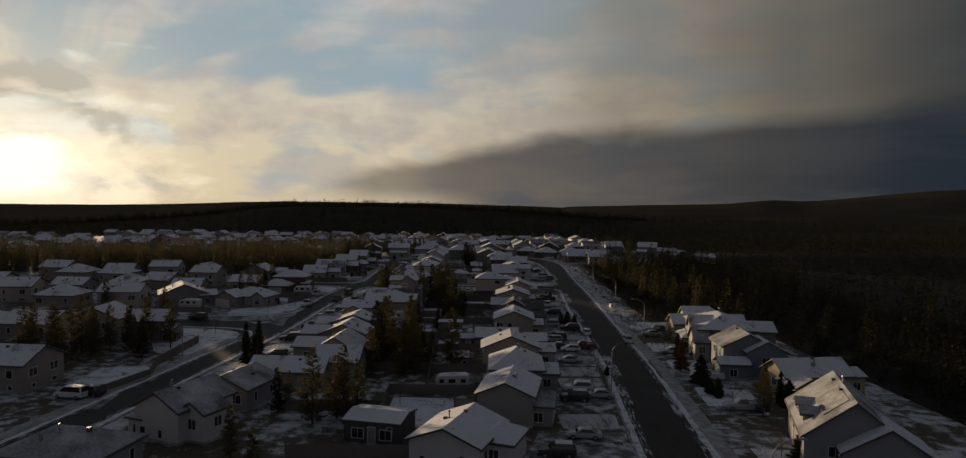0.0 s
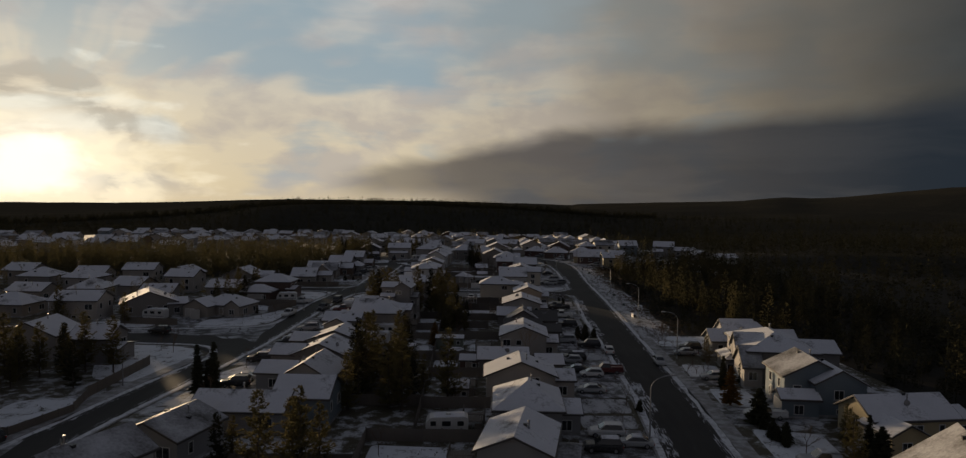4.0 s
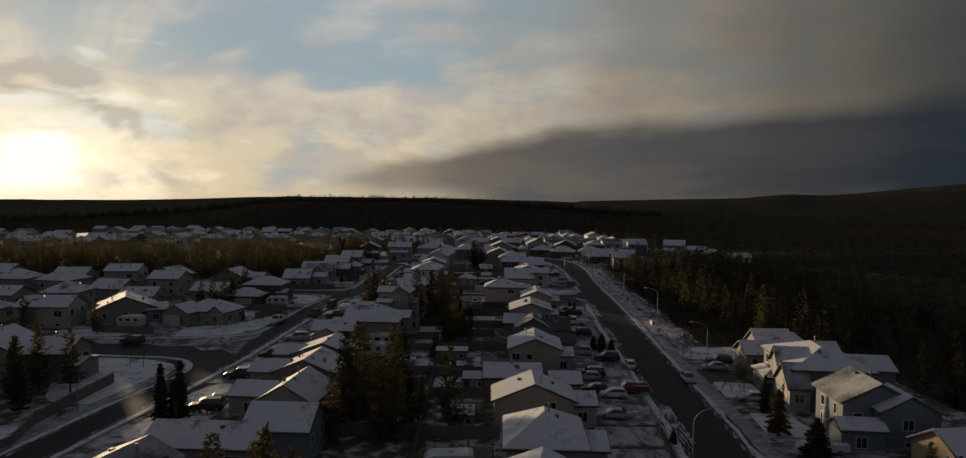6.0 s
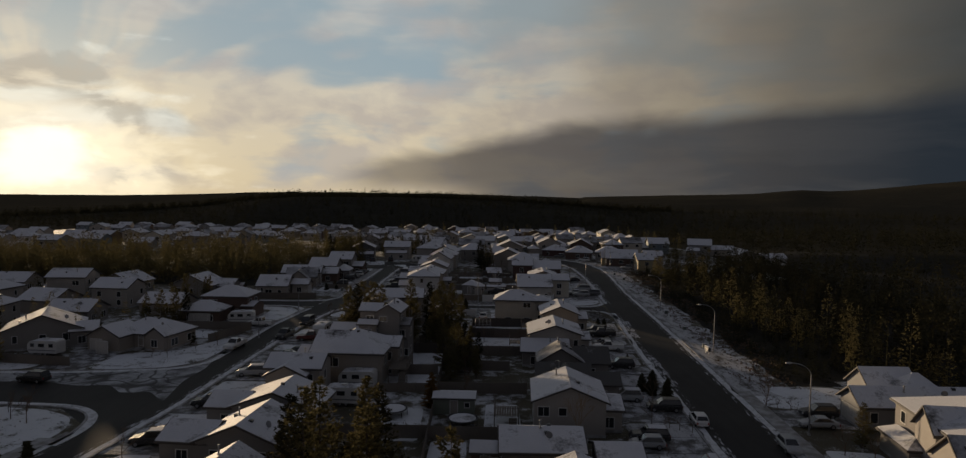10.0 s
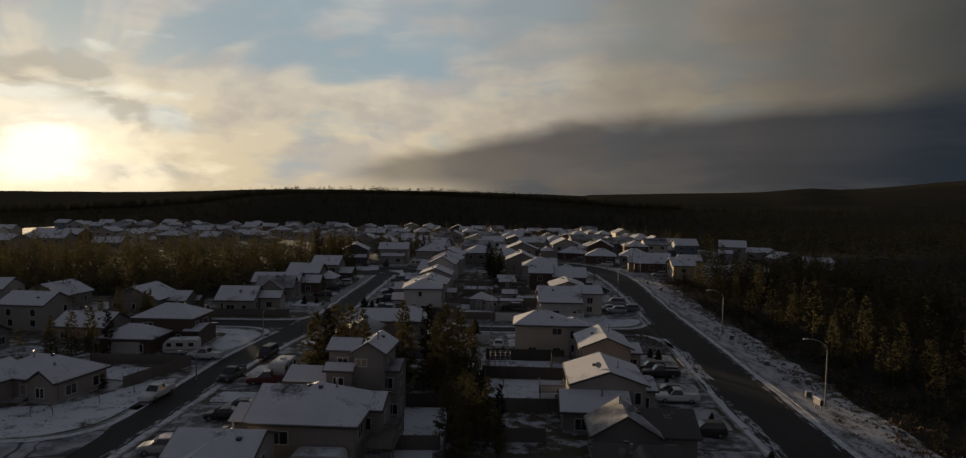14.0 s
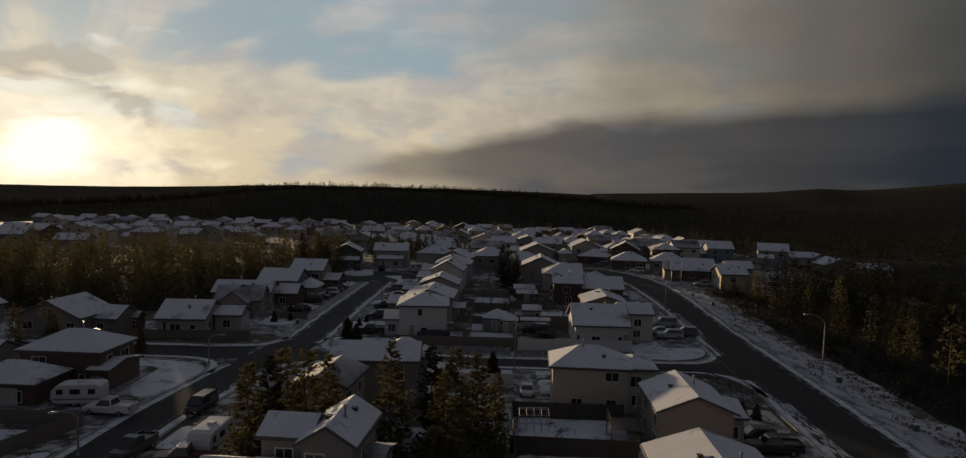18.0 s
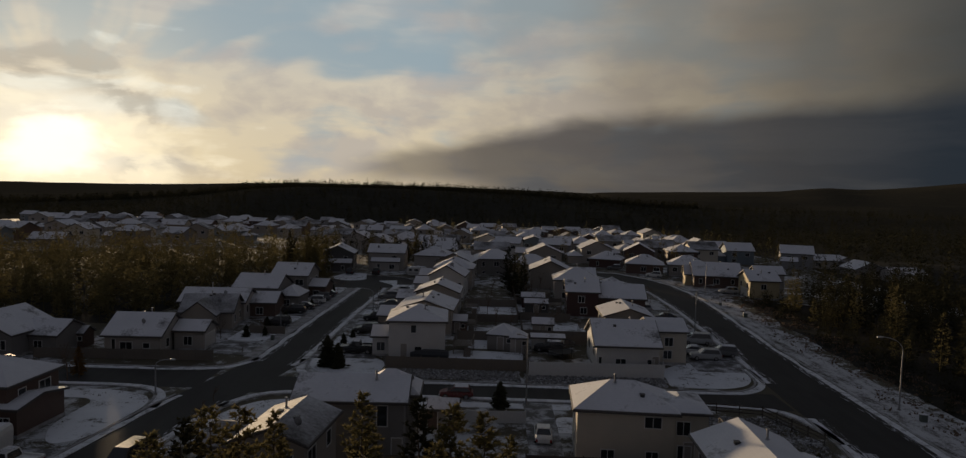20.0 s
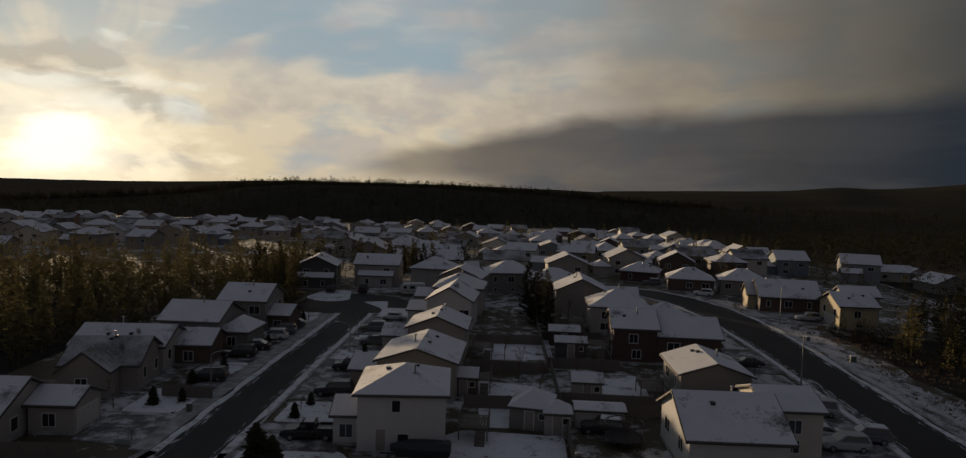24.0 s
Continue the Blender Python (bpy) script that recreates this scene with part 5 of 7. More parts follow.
# ---------------------------------------------------------------- conifers
def crown_arrays(h, rad, whorls, per, clumps, rng, base=0.14, size=0.5, lean=0.0):
    """Small needle sprays on drooping branches: arrays of verts and triangles."""
    vs, fs = [], []
    for k in range(whorls):
        t = (k + rng.random()) / whorls
        z = h * (base + (1 - base) * t)
        prof = (1 - t) ** 0.66 * (0.55 + 0.45 * min(1.0, (t + 0.12) / 0.3))
        L = rad * prof * rng.uniform(0.6, 1.3) + 0.15
        a0 = rng.random() * 6.28
        for b in range(per):
            if rng.random() < 0.10:
                continue
            a = a0 + 6.283 * b / per + rng.uniform(-0.4, 0.4)
            l = L * rng.uniform(0.55, 1.15)
            droop = rng.uniform(0.12, 0.42) * (1 - t * 0.7)
            for c in range(clumps):
                s = (c + 0.55 + 0.4 * rng.random()) / clumps
                cx, cy, cz = math.cos(a) * l * s, math.sin(a) * l * s, z - droop * l * s + rng.uniform(-0.1, 0.15)
                sz = size * rng.uniform(0.6, 1.25) * (0.55 + 0.6 * (1 - t))
                px, py = -math.sin(a), math.cos(a)
                o = len(vs)
                w = sz * rng.uniform(0.55, 1.0)
                up = sz * rng.uniform(0.15, 0.5)
                vs += [(cx - math.cos(a) * sz, cy - math.sin(a) * sz, cz + up * 0.4), (cx + px * w, cy + py * w, cz - up * 0.5), (cx + math.cos(a) * sz, cy + math.sin(a) * sz, cz + up * rng.uniform(-0.6, 0.5)),
                       (cx - px * w, cy - py * w, cz - up * 0.5), (cx, cy, cz + up)]
                fs += [(o, o + 1, o + 4), (o + 1, o + 2, o + 4), (o + 2, o + 3, o + 4), (o + 3, o, o + 4)]
    o = len(vs)
    vs += [(0.1, 0, h * 0.94), (-0.07, 0.1, h * 0.94), (-0.05, -0.1, h * 0.94), (0, 0, h * 1.02)]
    fs += [(o, o + 1, o + 3), (o + 1, o + 2, o + 3), (o + 2, o, o + 3)]
    return np.array(vs), np.array(fs)


def conifer(h, rad, seed, material, whorls=34, per=7, clumps=4, base=0.12, label="tall dark conifer with sparse snowless boughs"):
    rng = random.Random(seed)
    ob = thing("conifer", Matrix(), label, "tree", "conifers between the houses")
    g = Geo()
    pts = [(0, 0, -0.3)]
    for i in range(1, 7):
        pts.append((rng.uniform(-0.06, 0.06) * i * 0.3, rng.uniform(-0.06, 0.06) * i * 0.3, h * 0.97 * i / 6))
    r0 = 0.012 * h + 0.05
    for i in range(6):
        g.tube(pts[i], pts[i + 1], r0 * (1 - i / 6.3), r0 * (1 - (i + 1) / 6.3), 7, cap=False)
    for i in range(int(whorls * 0.7)):
        t = base + (1 - base) * i / (whorls * 0.7)
        a = rng.random() * 6.28
        l = rad * (1 - t) * 0.8
        g.tube((0, 0, h * t), (math.cos(a) * l, math.sin(a) * l, h * t - 0.25 * l), 0.035, 0.01, 4, cap=False)
    child("trunk", g.mesh("trunk", BARK), ob)
    v, f = crown_arrays(h, rad, whorls, per, clumps, rng, base, 0.46)
    child("crown", mesh_from("crown", v.tolist(), f.tolist(), material), ob)
    return ob


def pine_crown(h, rad, rng, boughs, per, base):
    """Patchy crown: each bough sags, turns up at its end and carries tufts of needles all along."""
    vs, fs = [], []
    seed = rng.uniform(0, 90)
    for k in range(boughs):
        t = (k + rng.random()) / boughs
        a = rng.random() * 6.283
        z = h * (base + (0.985 - base) * t)
        prof = max(0.0, 1 - t) ** 0.62 * (0.55 + 0.45 * min(1.0, (t + 0.05) / 0.25))
        l = (rad * prof * rng.uniform(0.7, 1.25) + 0.14) * (1.0 + 0.6 * noise.noise((math.cos(a) * 1.2, math.sin(a) * 1.2, z * 0.5 + seed)))
        n = max(2, int(per * (0.35 + l / rad)))
        sag = rng.uniform(0.10, 0.30)
        for c in range(n):
            s = 0.25 + 0.75 * (c + rng.random()) / n
            b = a + rng.uniform(-0.22, 0.22)
            q = (math.cos(b) * l * s, math.sin(b) * l * s, z + l * (-sag * s + 0.42 * s ** 3) + rng.uniform(-0.08, 0.08))
            for _ in range(7):
                u, v = rng.random() * 6.283, rng.uniform(-0.35, 1.0)
                w = math.sqrt(max(0.0, 1 - v * v))
                m = rng.uniform(0.17, 0.36) * (0.75 + 0.4 * (1 - t))
                d = (math.cos(u) * w * m + math.cos(a) * 0.10, math.sin(u) * w * m + math.sin(a) * 0.10, v * m)
                e = (-math.sin(u) * 0.075, math.cos(u) * 0.075, rng.uniform(-0.06, 0.06))
                o = len(vs)
                vs += [(q[0] + e[0], q[1] + e[1], q[2] + e[2]), (q[0] - e[0], q[1] - e[1], q[2] - e[2]), (q[0] + d[0], q[1] + d[1], q[2] + d[2])]
                fs.append((o, o + 1, o + 2))
    return vs, fs


def pine(h, rad, seed, material, boughs=130, per=5, base=0.14, label="tall olive-gold pine with a rounded patchy crown"):
    rng = random.Random(seed)
    ob = thing("pine", Matrix(), label, "tree", "conifers between the houses")
    g = Geo()
    pts = [(0, 0, -0.3)]
    for i in range(1, 7):
        pts.append((rng.uniform(-0.08, 0.08) * i * 0.35, rng.uniform(-0.08, 0.08) * i * 0.35, h * 0.95 * i / 6))
    r0 = 0.011 * h + 0.05
    for i in range(6):
        g.tube(pts[i], pts[i + 1], r0 * (1 - i / 6.3), r0 * (1 - (i + 1) / 6.3), 7, cap=False)
    for i in range(22):
        t = base * 0.7 + (0.95 - base * 0.7) * i / 22
        a = rng.random() * 6.28
        l = rad * (1 - t) ** 0.6 * 0.9
        g.tube((0, 0, h * t), (math.cos(a) * l, math.sin(a) * l, h * t + 0.12 * l), 0.04, 0.012, 4, cap=False)
    child("trunk", g.mesh("trunk", BARK), ob)
    v, f = pine_crown(h, rad, rng, boughs, per, base)
    child("crown", mesh_from("crown", v, f, material), ob)
    return ob


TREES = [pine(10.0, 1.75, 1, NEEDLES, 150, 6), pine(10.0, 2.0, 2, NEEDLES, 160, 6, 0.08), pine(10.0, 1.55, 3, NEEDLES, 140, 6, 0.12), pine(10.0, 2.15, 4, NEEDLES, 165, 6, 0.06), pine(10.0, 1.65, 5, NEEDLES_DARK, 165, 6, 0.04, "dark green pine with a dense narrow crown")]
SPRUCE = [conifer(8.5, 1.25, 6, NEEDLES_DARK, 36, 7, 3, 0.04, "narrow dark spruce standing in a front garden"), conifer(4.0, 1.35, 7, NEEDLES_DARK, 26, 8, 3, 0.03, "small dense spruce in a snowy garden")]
LARCHES = [conifer(6.0, 1.6, 8, LARCH, 22, 6, 3, 0.1, "russet larch with thin autumn needles")]
first = set()


def plant(src, x, y, s=1.0, turn=None):
    m = pose(x, y, land(x, y), 0, 0, turn if turn is not None else (x * 57 + y * 91) % 360)
    m = m @ Matrix.Diagonal((s, s, s, 1))
    if src.name not in first:
        first.add(src.name)
        src.matrix_basis = m
        return src
    keep = src.scale.copy()
    src.scale = (s, s, s)
    ob = copy_thing(src, pose(x, y, land(x, y), 0, 0, turn if turn is not None else (x * 57 + y * 91) % 360))
    src.scale = keep
    return ob


# the tall pines in the back yards: place and height
PINES = [
    (-19.6, 4.4, 10.6), (-25.9, 9.7, 6.5), (-24.4, 10.6, 5.8), (-15.4, 4.5, 11), (-16.8, 6.8, 9.1), (-13.9, 6.9, 8.6), (-26.5, -8, 6.5), (-22, -14, 6),
    (-14.1, 39.5, 12.8), (-15.6, 41.0, 11.6), (-13.9, 44.5, 12.2), (-9.5, 44.8, 12.2), (-8.6, 46.8, 10.8), (-14.4, 34.6, 10.8), (-9.6, 31.6, 9.6), (-7.6, 30.4, 10.0), (-15.4, 30.6, 8.4), (-10.4, 42.0, 7.8), (-8.8, 41.0, 10.6), (-5.1, 38.0, 6.6), (-6.6, 36.6, 6.4), (-1.2, 33.6, 11.4),
    (-11.9, 46.4, 5.3), (-5.9, 48.1, 3.2), (-13.4, 49.2, 6.0), (-7.0, 50.0, 4.0),
    (-4.9, 91.7, 8.0), (-2.4, 90.5, 8.2), (-0.4, 90.9, 7.8), (-3.4, 86.4, 6.6), (-1.4, 94.6, 7.6), (0.9, 93.6, 6.2), (-3.2, 95.6, 7.4), (0.6, 87.4, 5.4),
    (-8.7, 113.6, 11.8), (-4.3, 110.4, 12.0), (-6.3, 110.6, 12.4), (-7.1, 107.2, 11.2), (-5.4, 105.0, 10.8), (-2.6, 112.6, 9.6), (-12.2, 111.6, 12.6),
    (-22.9, 105.4, 12.0), (-21.8, 107.2, 12.2), (-20.7, 108.2, 12.6), (-42.9, 229.4, 12.6), (-51.0, 243.4, 11.0), (-47.8, 239.6, 10.6), (-54.1, 243.5, 8.3), (-45.6, 236.0, 9.4), (-39.3, 295.1, 9.0), (-35.1, 296.1, 9.2), (-30.2, 289.2, 8.6), (44.8, 9.0, 7.2), (-19.3, 109.4, 12.3), (-17.7, 111.0, 11.4)]
for i, (x, y, h) in enumerate(PINES):
    plant(TREES[(i * 7 + int(abs(x) * 3)) % 5], x, y, h / 10.0)
for x, y, s in [(-39.3, 37.6, 0.9), (-38.2, 38.6, 0.6), (-37.3, 38.8, 0.92), (43, 43.5, 0.62), (47, 46, 0.55), (49.8, 14.4, 0.6)]:
    plant(SPRUCE[0], x, y, s)
for x, y, s in [(-26.4, 162.4, 1.05), (-24.8, 161.8, 0.85), (41.5, 26, 1.2), (41.6, -9, 1.0), (41.0, 20.5, 0.6), (42.0, 19.0, 0.65), (50.5, 13.0, 1.0), (-2.4, 146.8, 0.75), (25.3, 81.6, 0.66), (27.0, 82.3, 0.74), (28.2, 78.4, 0.7), (26.4, 79.6, 0.5), (-54, 110, 0.8), (41.4, 17.6, 0.42), (41.2, 19.6, 0.48), (41.5, 21.8, 0.45), (41.2, 24.0, 0.42), (-41.6, 193.6, 0.4), (-42.8, 186.6, 0.45), (-41.0, 180.0, 0.38), (-43.6, 178.6, 0.5), (-40.4, 207.8, 0.36), (-40.0, 225.6, 0.42), (-27.0, 176.0, 0.42), (-26.4, 180.4, 0.36), (-24.6, 203.2, 0.4), (26.4, 31.0, 0.42), (25.4, 113.6, 0.4), (26.8, 98.6, 0.36), (28.4, 129.6, 0.45), (27.4, 131.4, 0.4)]:
    plant(SPRUCE[1], x, y, s)
for x, y, s in [(40.8, 34.4, 0.95), (-5.4, 72.6, 0.8), (-57, 155, 0.6)]:
    plant(LARCHES[0], x, y, s)
# pines beside the western houses
for x, y, s in [(-70.5, 146.5, 0.78), (-73.8, 146.2, 0.58), (-66.0, 147.5, 0.7), (-64.8, 146.8, 0.74), (-66, 49, 0.8), (-68, 52, 0.75), (-71, 45, 0.8), (-64, 46, 0.7), (-69, 40, 0.7), (-74, 50, 0.8), (-65.5, 123, 0.75), (-63, 124, 0.8), (-68, 122, 0.7), (-62.5, 128, 0.7), (-78, 92, 0.7), (-95, 95, 0.8), (-58, 258, 0.9), (-56, 263, 1.0), (-61, 262, 1.0), (-53, 254, 0.9), (-40, 278, 1.0),
                (-24, 281, 0.9), (-27, 283, 1.0), (-22, 284, 0.9), (3, 232, 0.9), (1, 236, 1.0), (5, 240, 0.8), (4, 222, 0.8), (2, 228, 0.9), (46, 60, 0.5), (-76, 41, 0.95), (-72, 39, 0.9), (-79, 45, 0.9), (-69, 47, 0.85), (-74, 46, 1.0), (-82, 41, 0.9), (-78, 37, 0.85), (-60, 41, 0.7), (-63.5, 50.5, 0.95), (-58.5, 50, 0.9), (-84, 47, 0.9), (-70, 33, 0.7), (48, 16, 0.55)]:
    plant(TREES[int(abs(x * 3 + y)) % 5], x, y, s * 1.1)


# ---------------------------------------------------------------- woods, one object each
def wood_mesh(name, spots, kinds, material, label, category="woods"):
    V, F, o = [], [], 0
    for x, y, s, k, a in spots:
        v, f = kinds[k]
        c, sn = math.cos(a), math.sin(a)
        w = np.column_stack([(v[:, 0] * c - v[:, 1] * sn) * s + x, (v[:, 0] * sn + v[:, 1] * c) * s + y, v[:, 2] * s + land(x, y)])
        V.append(w)
        F.append(f + o)
        o += len(v)
    V, F = np.concatenate(V).astype(np.float32), np.concatenate(F).astype(np.int32)
    me = bpy.data.meshes.new(name)
    me.vertices.add(len(V))
    me.vertices.foreach_set("co", V.ravel())
    me.loops.add(F.size)
    me.loops.foreach_set("vertex_index", F.ravel())
    me.polygons.add(len(F))
    me.polygons.foreach_set("loop_start", np.arange(0, F.size, 3, dtype=np.int32))
    me.polygons.foreach_set("loop_total", np.full(len(F), 3, dtype=np.int32))
    me.materials.append(material)
    me.update(calc_edges=True)
    return tagged(new(name, me), label, category, kind="stuff")


def spray_crown(h, rad, rng, sprays, tris, base, size):
    """A ragged crown of loose needle sprays, gathered into boughs by noise."""
    vs, fs = [], []
    seed = rng.uniform(0, 90)
    while len(fs) < sprays * tris:
        t = rng.random() ** 1.15
        a = rng.random() * 6.283
        z = h * (base + (1 - base) * t)
        if noise.noise((math.cos(a) * 1.4, math.sin(a) * 1.4, z * 0.55 + seed)) < -0.22 * (1 - t):
            continue
        prof = (1 - t) ** 0.62 * (0.5 + 0.5 * min(1.0, (t + 0.04) / 0.28))
        r = (rad * prof + 0.1) * (0.35 + 0.65 * rng.random() ** 0.5) * (1.0 + 0.5 * noise.noise((math.cos(a) * 1.3, math.sin(a) * 1.3, z * 0.4 + seed + 40)))
        q = (math.cos(a) * r, math.sin(a) * r, z - 0.12 * r)
        for _ in range(tris):
            u, w = rng.random() * 6.283, size * rng.uniform(0.55, 1.25) * (0.6 + 0.5 * (1 - t))
            d = (math.cos(a + rng.uniform(-0.9, 0.9)) * w, math.sin(a + rng.uniform(-0.9, 0.9)) * w, rng.uniform(-0.35, 0.75) * w)
            e = (math.cos(u) * w * 0.34, math.sin(u) * w * 0.34, rng.uniform(-0.3, 0.3) * w)
            o = len(vs)
            vs += [(q[0] - e[0], q[1] - e[1], q[2] - e[2]), (q[0] + e[0], q[1] + e[1], q[2] + e[2]), (q[0] + d[0], q[1] + d[1], q[2] + d[2])]
            fs.append((o, o + 1, o + 2))
    o = len(vs)
    vs += [(0.1, 0, h * 0.93), (-0.07, 0.1, h * 0.93), (-0.05, -0.1, h * 0.93), (0, 0, h * 1.01)]
    fs += [(o, o + 1, o + 3), (o + 1, o + 2, o + 3), (o + 2, o, o + 3)]
    return np.array(vs), np.array(fs)


def wood_kind(h, rad, seed, sprays, tris, base, size):
    rng = random.Random(seed)
    v, f = spray_crown(h, rad, rng, sprays, tris, base, size)
    n = len(v)
    t = [(0.13, 0, -0.5), (-0.07, 0.12, -0.5), (-0.07, -0.12, -0.5), (0, 0, h * 0.9)]
    return np.concatenate([v, t]), np.concatenate([f, [(n, n + 1, n + 3), (n + 1, n + 2, n + 3), (n + 2, n, n + 3)]])


MID = [wood_kind(h, r, s, 150, 3, b, 0.60) for h, r, s, b in ((12, 2.0, 21, 0.12), (14, 2.1, 22, 0.16), (10, 1.9, 23, 0.08), (8, 1.8, 24, 0.05), (13, 1.7, 25, 0.2))]
LOW = [wood_kind(h, r, s, 23, 3, b, 1.25) for h, r, s, b in ((12, 1.9, 31, 0.15), (15, 2.0, 32, 0.2), (10, 1.8, 33, 0.1))]

SPIRE = [wood_kind(h, r, s, 24, 3, 0.0, 2.0) for h, r, s in ((9, 1.7, 41), (11, 1.8, 42), (7.5, 1.7, 43))]

THICKET = [wood_kind(10, r, s, 60, 3, 0.0, 0.9) for r, s in ((2.4, 51), (3.0, 52), (2.0, 53))]

wr = random.Random(77)


def scatter(n, region, keep, smin, smax, kinds, skew=1.0):
    out = []
    x0, x1, y0, y1 = region
    while len(out) < n:
        x, y = wr.uniform(x0, x1), wr.uniform(y0, y1)
        if keep(x, y):
            out.append((x, y, smin + (smax - smin) * wr.random() ** skew, wr.randrange(kinds), wr.random() * 6.28))
    return out


def east_edge(y):
    return lerp_table(y, [(-60, 72), (10, 73), (45, 71), (78, 70), (86, 62), (105, 57.5), (140, 57.5), (180, 58), (215, 59.5), (229, 63), (236, 76), (262, 92), (300, 120)])


# the shade of these pines is put into their darker needle colour
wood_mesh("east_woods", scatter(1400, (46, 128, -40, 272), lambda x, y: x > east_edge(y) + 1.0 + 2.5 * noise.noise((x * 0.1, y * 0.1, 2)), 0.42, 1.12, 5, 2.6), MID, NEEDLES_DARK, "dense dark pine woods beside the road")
# sunlit edge trees: same crowns, sunlight put in by the lighter golden needles
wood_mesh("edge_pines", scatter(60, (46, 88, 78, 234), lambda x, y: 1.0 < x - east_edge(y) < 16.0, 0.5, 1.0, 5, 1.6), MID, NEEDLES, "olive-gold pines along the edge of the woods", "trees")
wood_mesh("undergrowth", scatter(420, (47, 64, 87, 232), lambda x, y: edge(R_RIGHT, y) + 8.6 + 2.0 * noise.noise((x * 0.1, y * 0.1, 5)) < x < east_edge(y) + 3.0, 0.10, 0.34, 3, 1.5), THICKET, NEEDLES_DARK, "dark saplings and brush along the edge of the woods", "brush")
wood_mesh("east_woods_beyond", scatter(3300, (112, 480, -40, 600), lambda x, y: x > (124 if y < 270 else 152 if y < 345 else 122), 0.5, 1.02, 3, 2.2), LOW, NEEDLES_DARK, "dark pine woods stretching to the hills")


def west_wood(x, y):
    f = lerp_table(x, [(-210, 180), (-120, 184), (-66, 184), (-63, 214), (-56, 240), (-50, 262)])
    b = lerp_table(x, [(-210, 250), (-135, 262), (-90, 285), (-60, 296), (-45, 300)])
    return f + 2 < y < b


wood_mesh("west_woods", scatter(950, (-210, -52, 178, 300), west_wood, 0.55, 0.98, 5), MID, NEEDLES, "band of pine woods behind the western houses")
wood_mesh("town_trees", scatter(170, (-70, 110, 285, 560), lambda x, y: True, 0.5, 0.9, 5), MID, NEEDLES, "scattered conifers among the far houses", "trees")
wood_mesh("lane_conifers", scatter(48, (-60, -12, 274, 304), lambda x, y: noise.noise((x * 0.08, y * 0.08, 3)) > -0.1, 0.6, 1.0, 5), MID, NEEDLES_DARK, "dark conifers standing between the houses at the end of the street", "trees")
wood_mesh("west_garden_trees", scatter(120, (-175, -66, -20, 185), lambda x, y: True, 0.4, 0.75, 5), MID, NEEDLES, "scattered conifers among the western gardens", "trees")


def on_hill(x, y):
    r, az = math.hypot(x, y), math.degrees(math.atan2(x, y))
    return 705 < r < 1180 and abs(az) < 48


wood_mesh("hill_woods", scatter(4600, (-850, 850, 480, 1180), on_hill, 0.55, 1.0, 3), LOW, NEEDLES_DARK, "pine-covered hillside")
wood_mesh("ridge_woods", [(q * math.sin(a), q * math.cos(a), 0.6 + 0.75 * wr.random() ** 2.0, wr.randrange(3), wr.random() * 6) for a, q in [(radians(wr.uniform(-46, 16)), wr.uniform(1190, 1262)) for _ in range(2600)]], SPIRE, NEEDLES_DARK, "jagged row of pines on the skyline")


# ---------------------------------------------------------------- street lamps
def street_lamp(h=9.0, reach=2.6, label="tall grey metal street lamp with a curved arm over the road"):
    ob = thing("street_lamp", Matrix(), label, "street lamp", "street lamps")
    g = Geo()
    g.tube((0, 0, -0.2), (0, 0, h * 0.82), 0.11, 0.075, 10)
    child("pole", g.mesh("pole", METAL), ob)
    b = Geo()
    b.tube((0, 0, 0), (0, 0, 0.25), 0.19, 0.17, 10)
    child("base", b.mesh("base", CONCRETE), ob)
    arm = Geo()
    pts = [(0, 0, h * 0.81)] + [(-reach * (1 - math.cos(t)), 0, h * 0.82 + (h * 0.18) * math.sin(t)) for t in [i * math.pi / 2 / 8 for i in range(1, 9)]]
    arm.loft([[(x, 0.05 * math.cos(a), z + 0.05 * math.sin(a)) if abs(z - h) < 0.4 else (x + 0.05 * math.sin(a), 0.05 * math.cos(a), z) for a in [i * math.pi / 4 for i in range(8)]] for x, _, z in pts])
    child("arm", arm.mesh("arm", METAL), ob)
    hd = Geo()
    x, z = -reach, h
    hd.loft([[(x + 0.15, -0.08, z - 0.05), (x + 0.15, 0.08, z - 0.05), (x + 0.15, 0.08, z + 0.06), (x + 0.15, -0.08, z + 0.06)], [(x - 0.15, -0.16, z - 0.1), (x - 0.15, 0.16, z - 0.1), (x - 0.15, 0.12, z + 0.1), (x - 0.15, -0.12, z + 0.1)],
             [(x - 0.6, -0.12, z - 0.08), (x - 0.6, 0.12, z - 0.08), (x - 0.6, 0.08, z + 0.04), (x - 0.6, -0.08, z + 0.04)]])
    child("lamp_head", hd.mesh("lamp_head", METAL), ob)
    return ob


for low, spots in [
    (False, [(41.7, 64.0, 0), (44.6, 106.6, 0), (46.2, 150.0, 0), (50.0, 236.0, 0), (24.2, 17.0, 180), (30.0, -26, 180), (33.8, 191.0, 180)]),
    (True, [(-42.4, 114.6, 20), (-43.4, 147.7, 180), (-52.8, 42, 180), (-40.2, 186, 180), (-27.2, 205, 0)]),
]:
    first = street_lamp(4.4, 1.8, "short grey metal street lamp with a curved arm") if low else street_lamp()
    for i, (x, y, r) in enumerate(spots):
        m = pose(x, y, land(x, y), 0, 0, r)
        if i == 0:
            first.matrix_basis = m
        else:
            copy_thing(first, m)

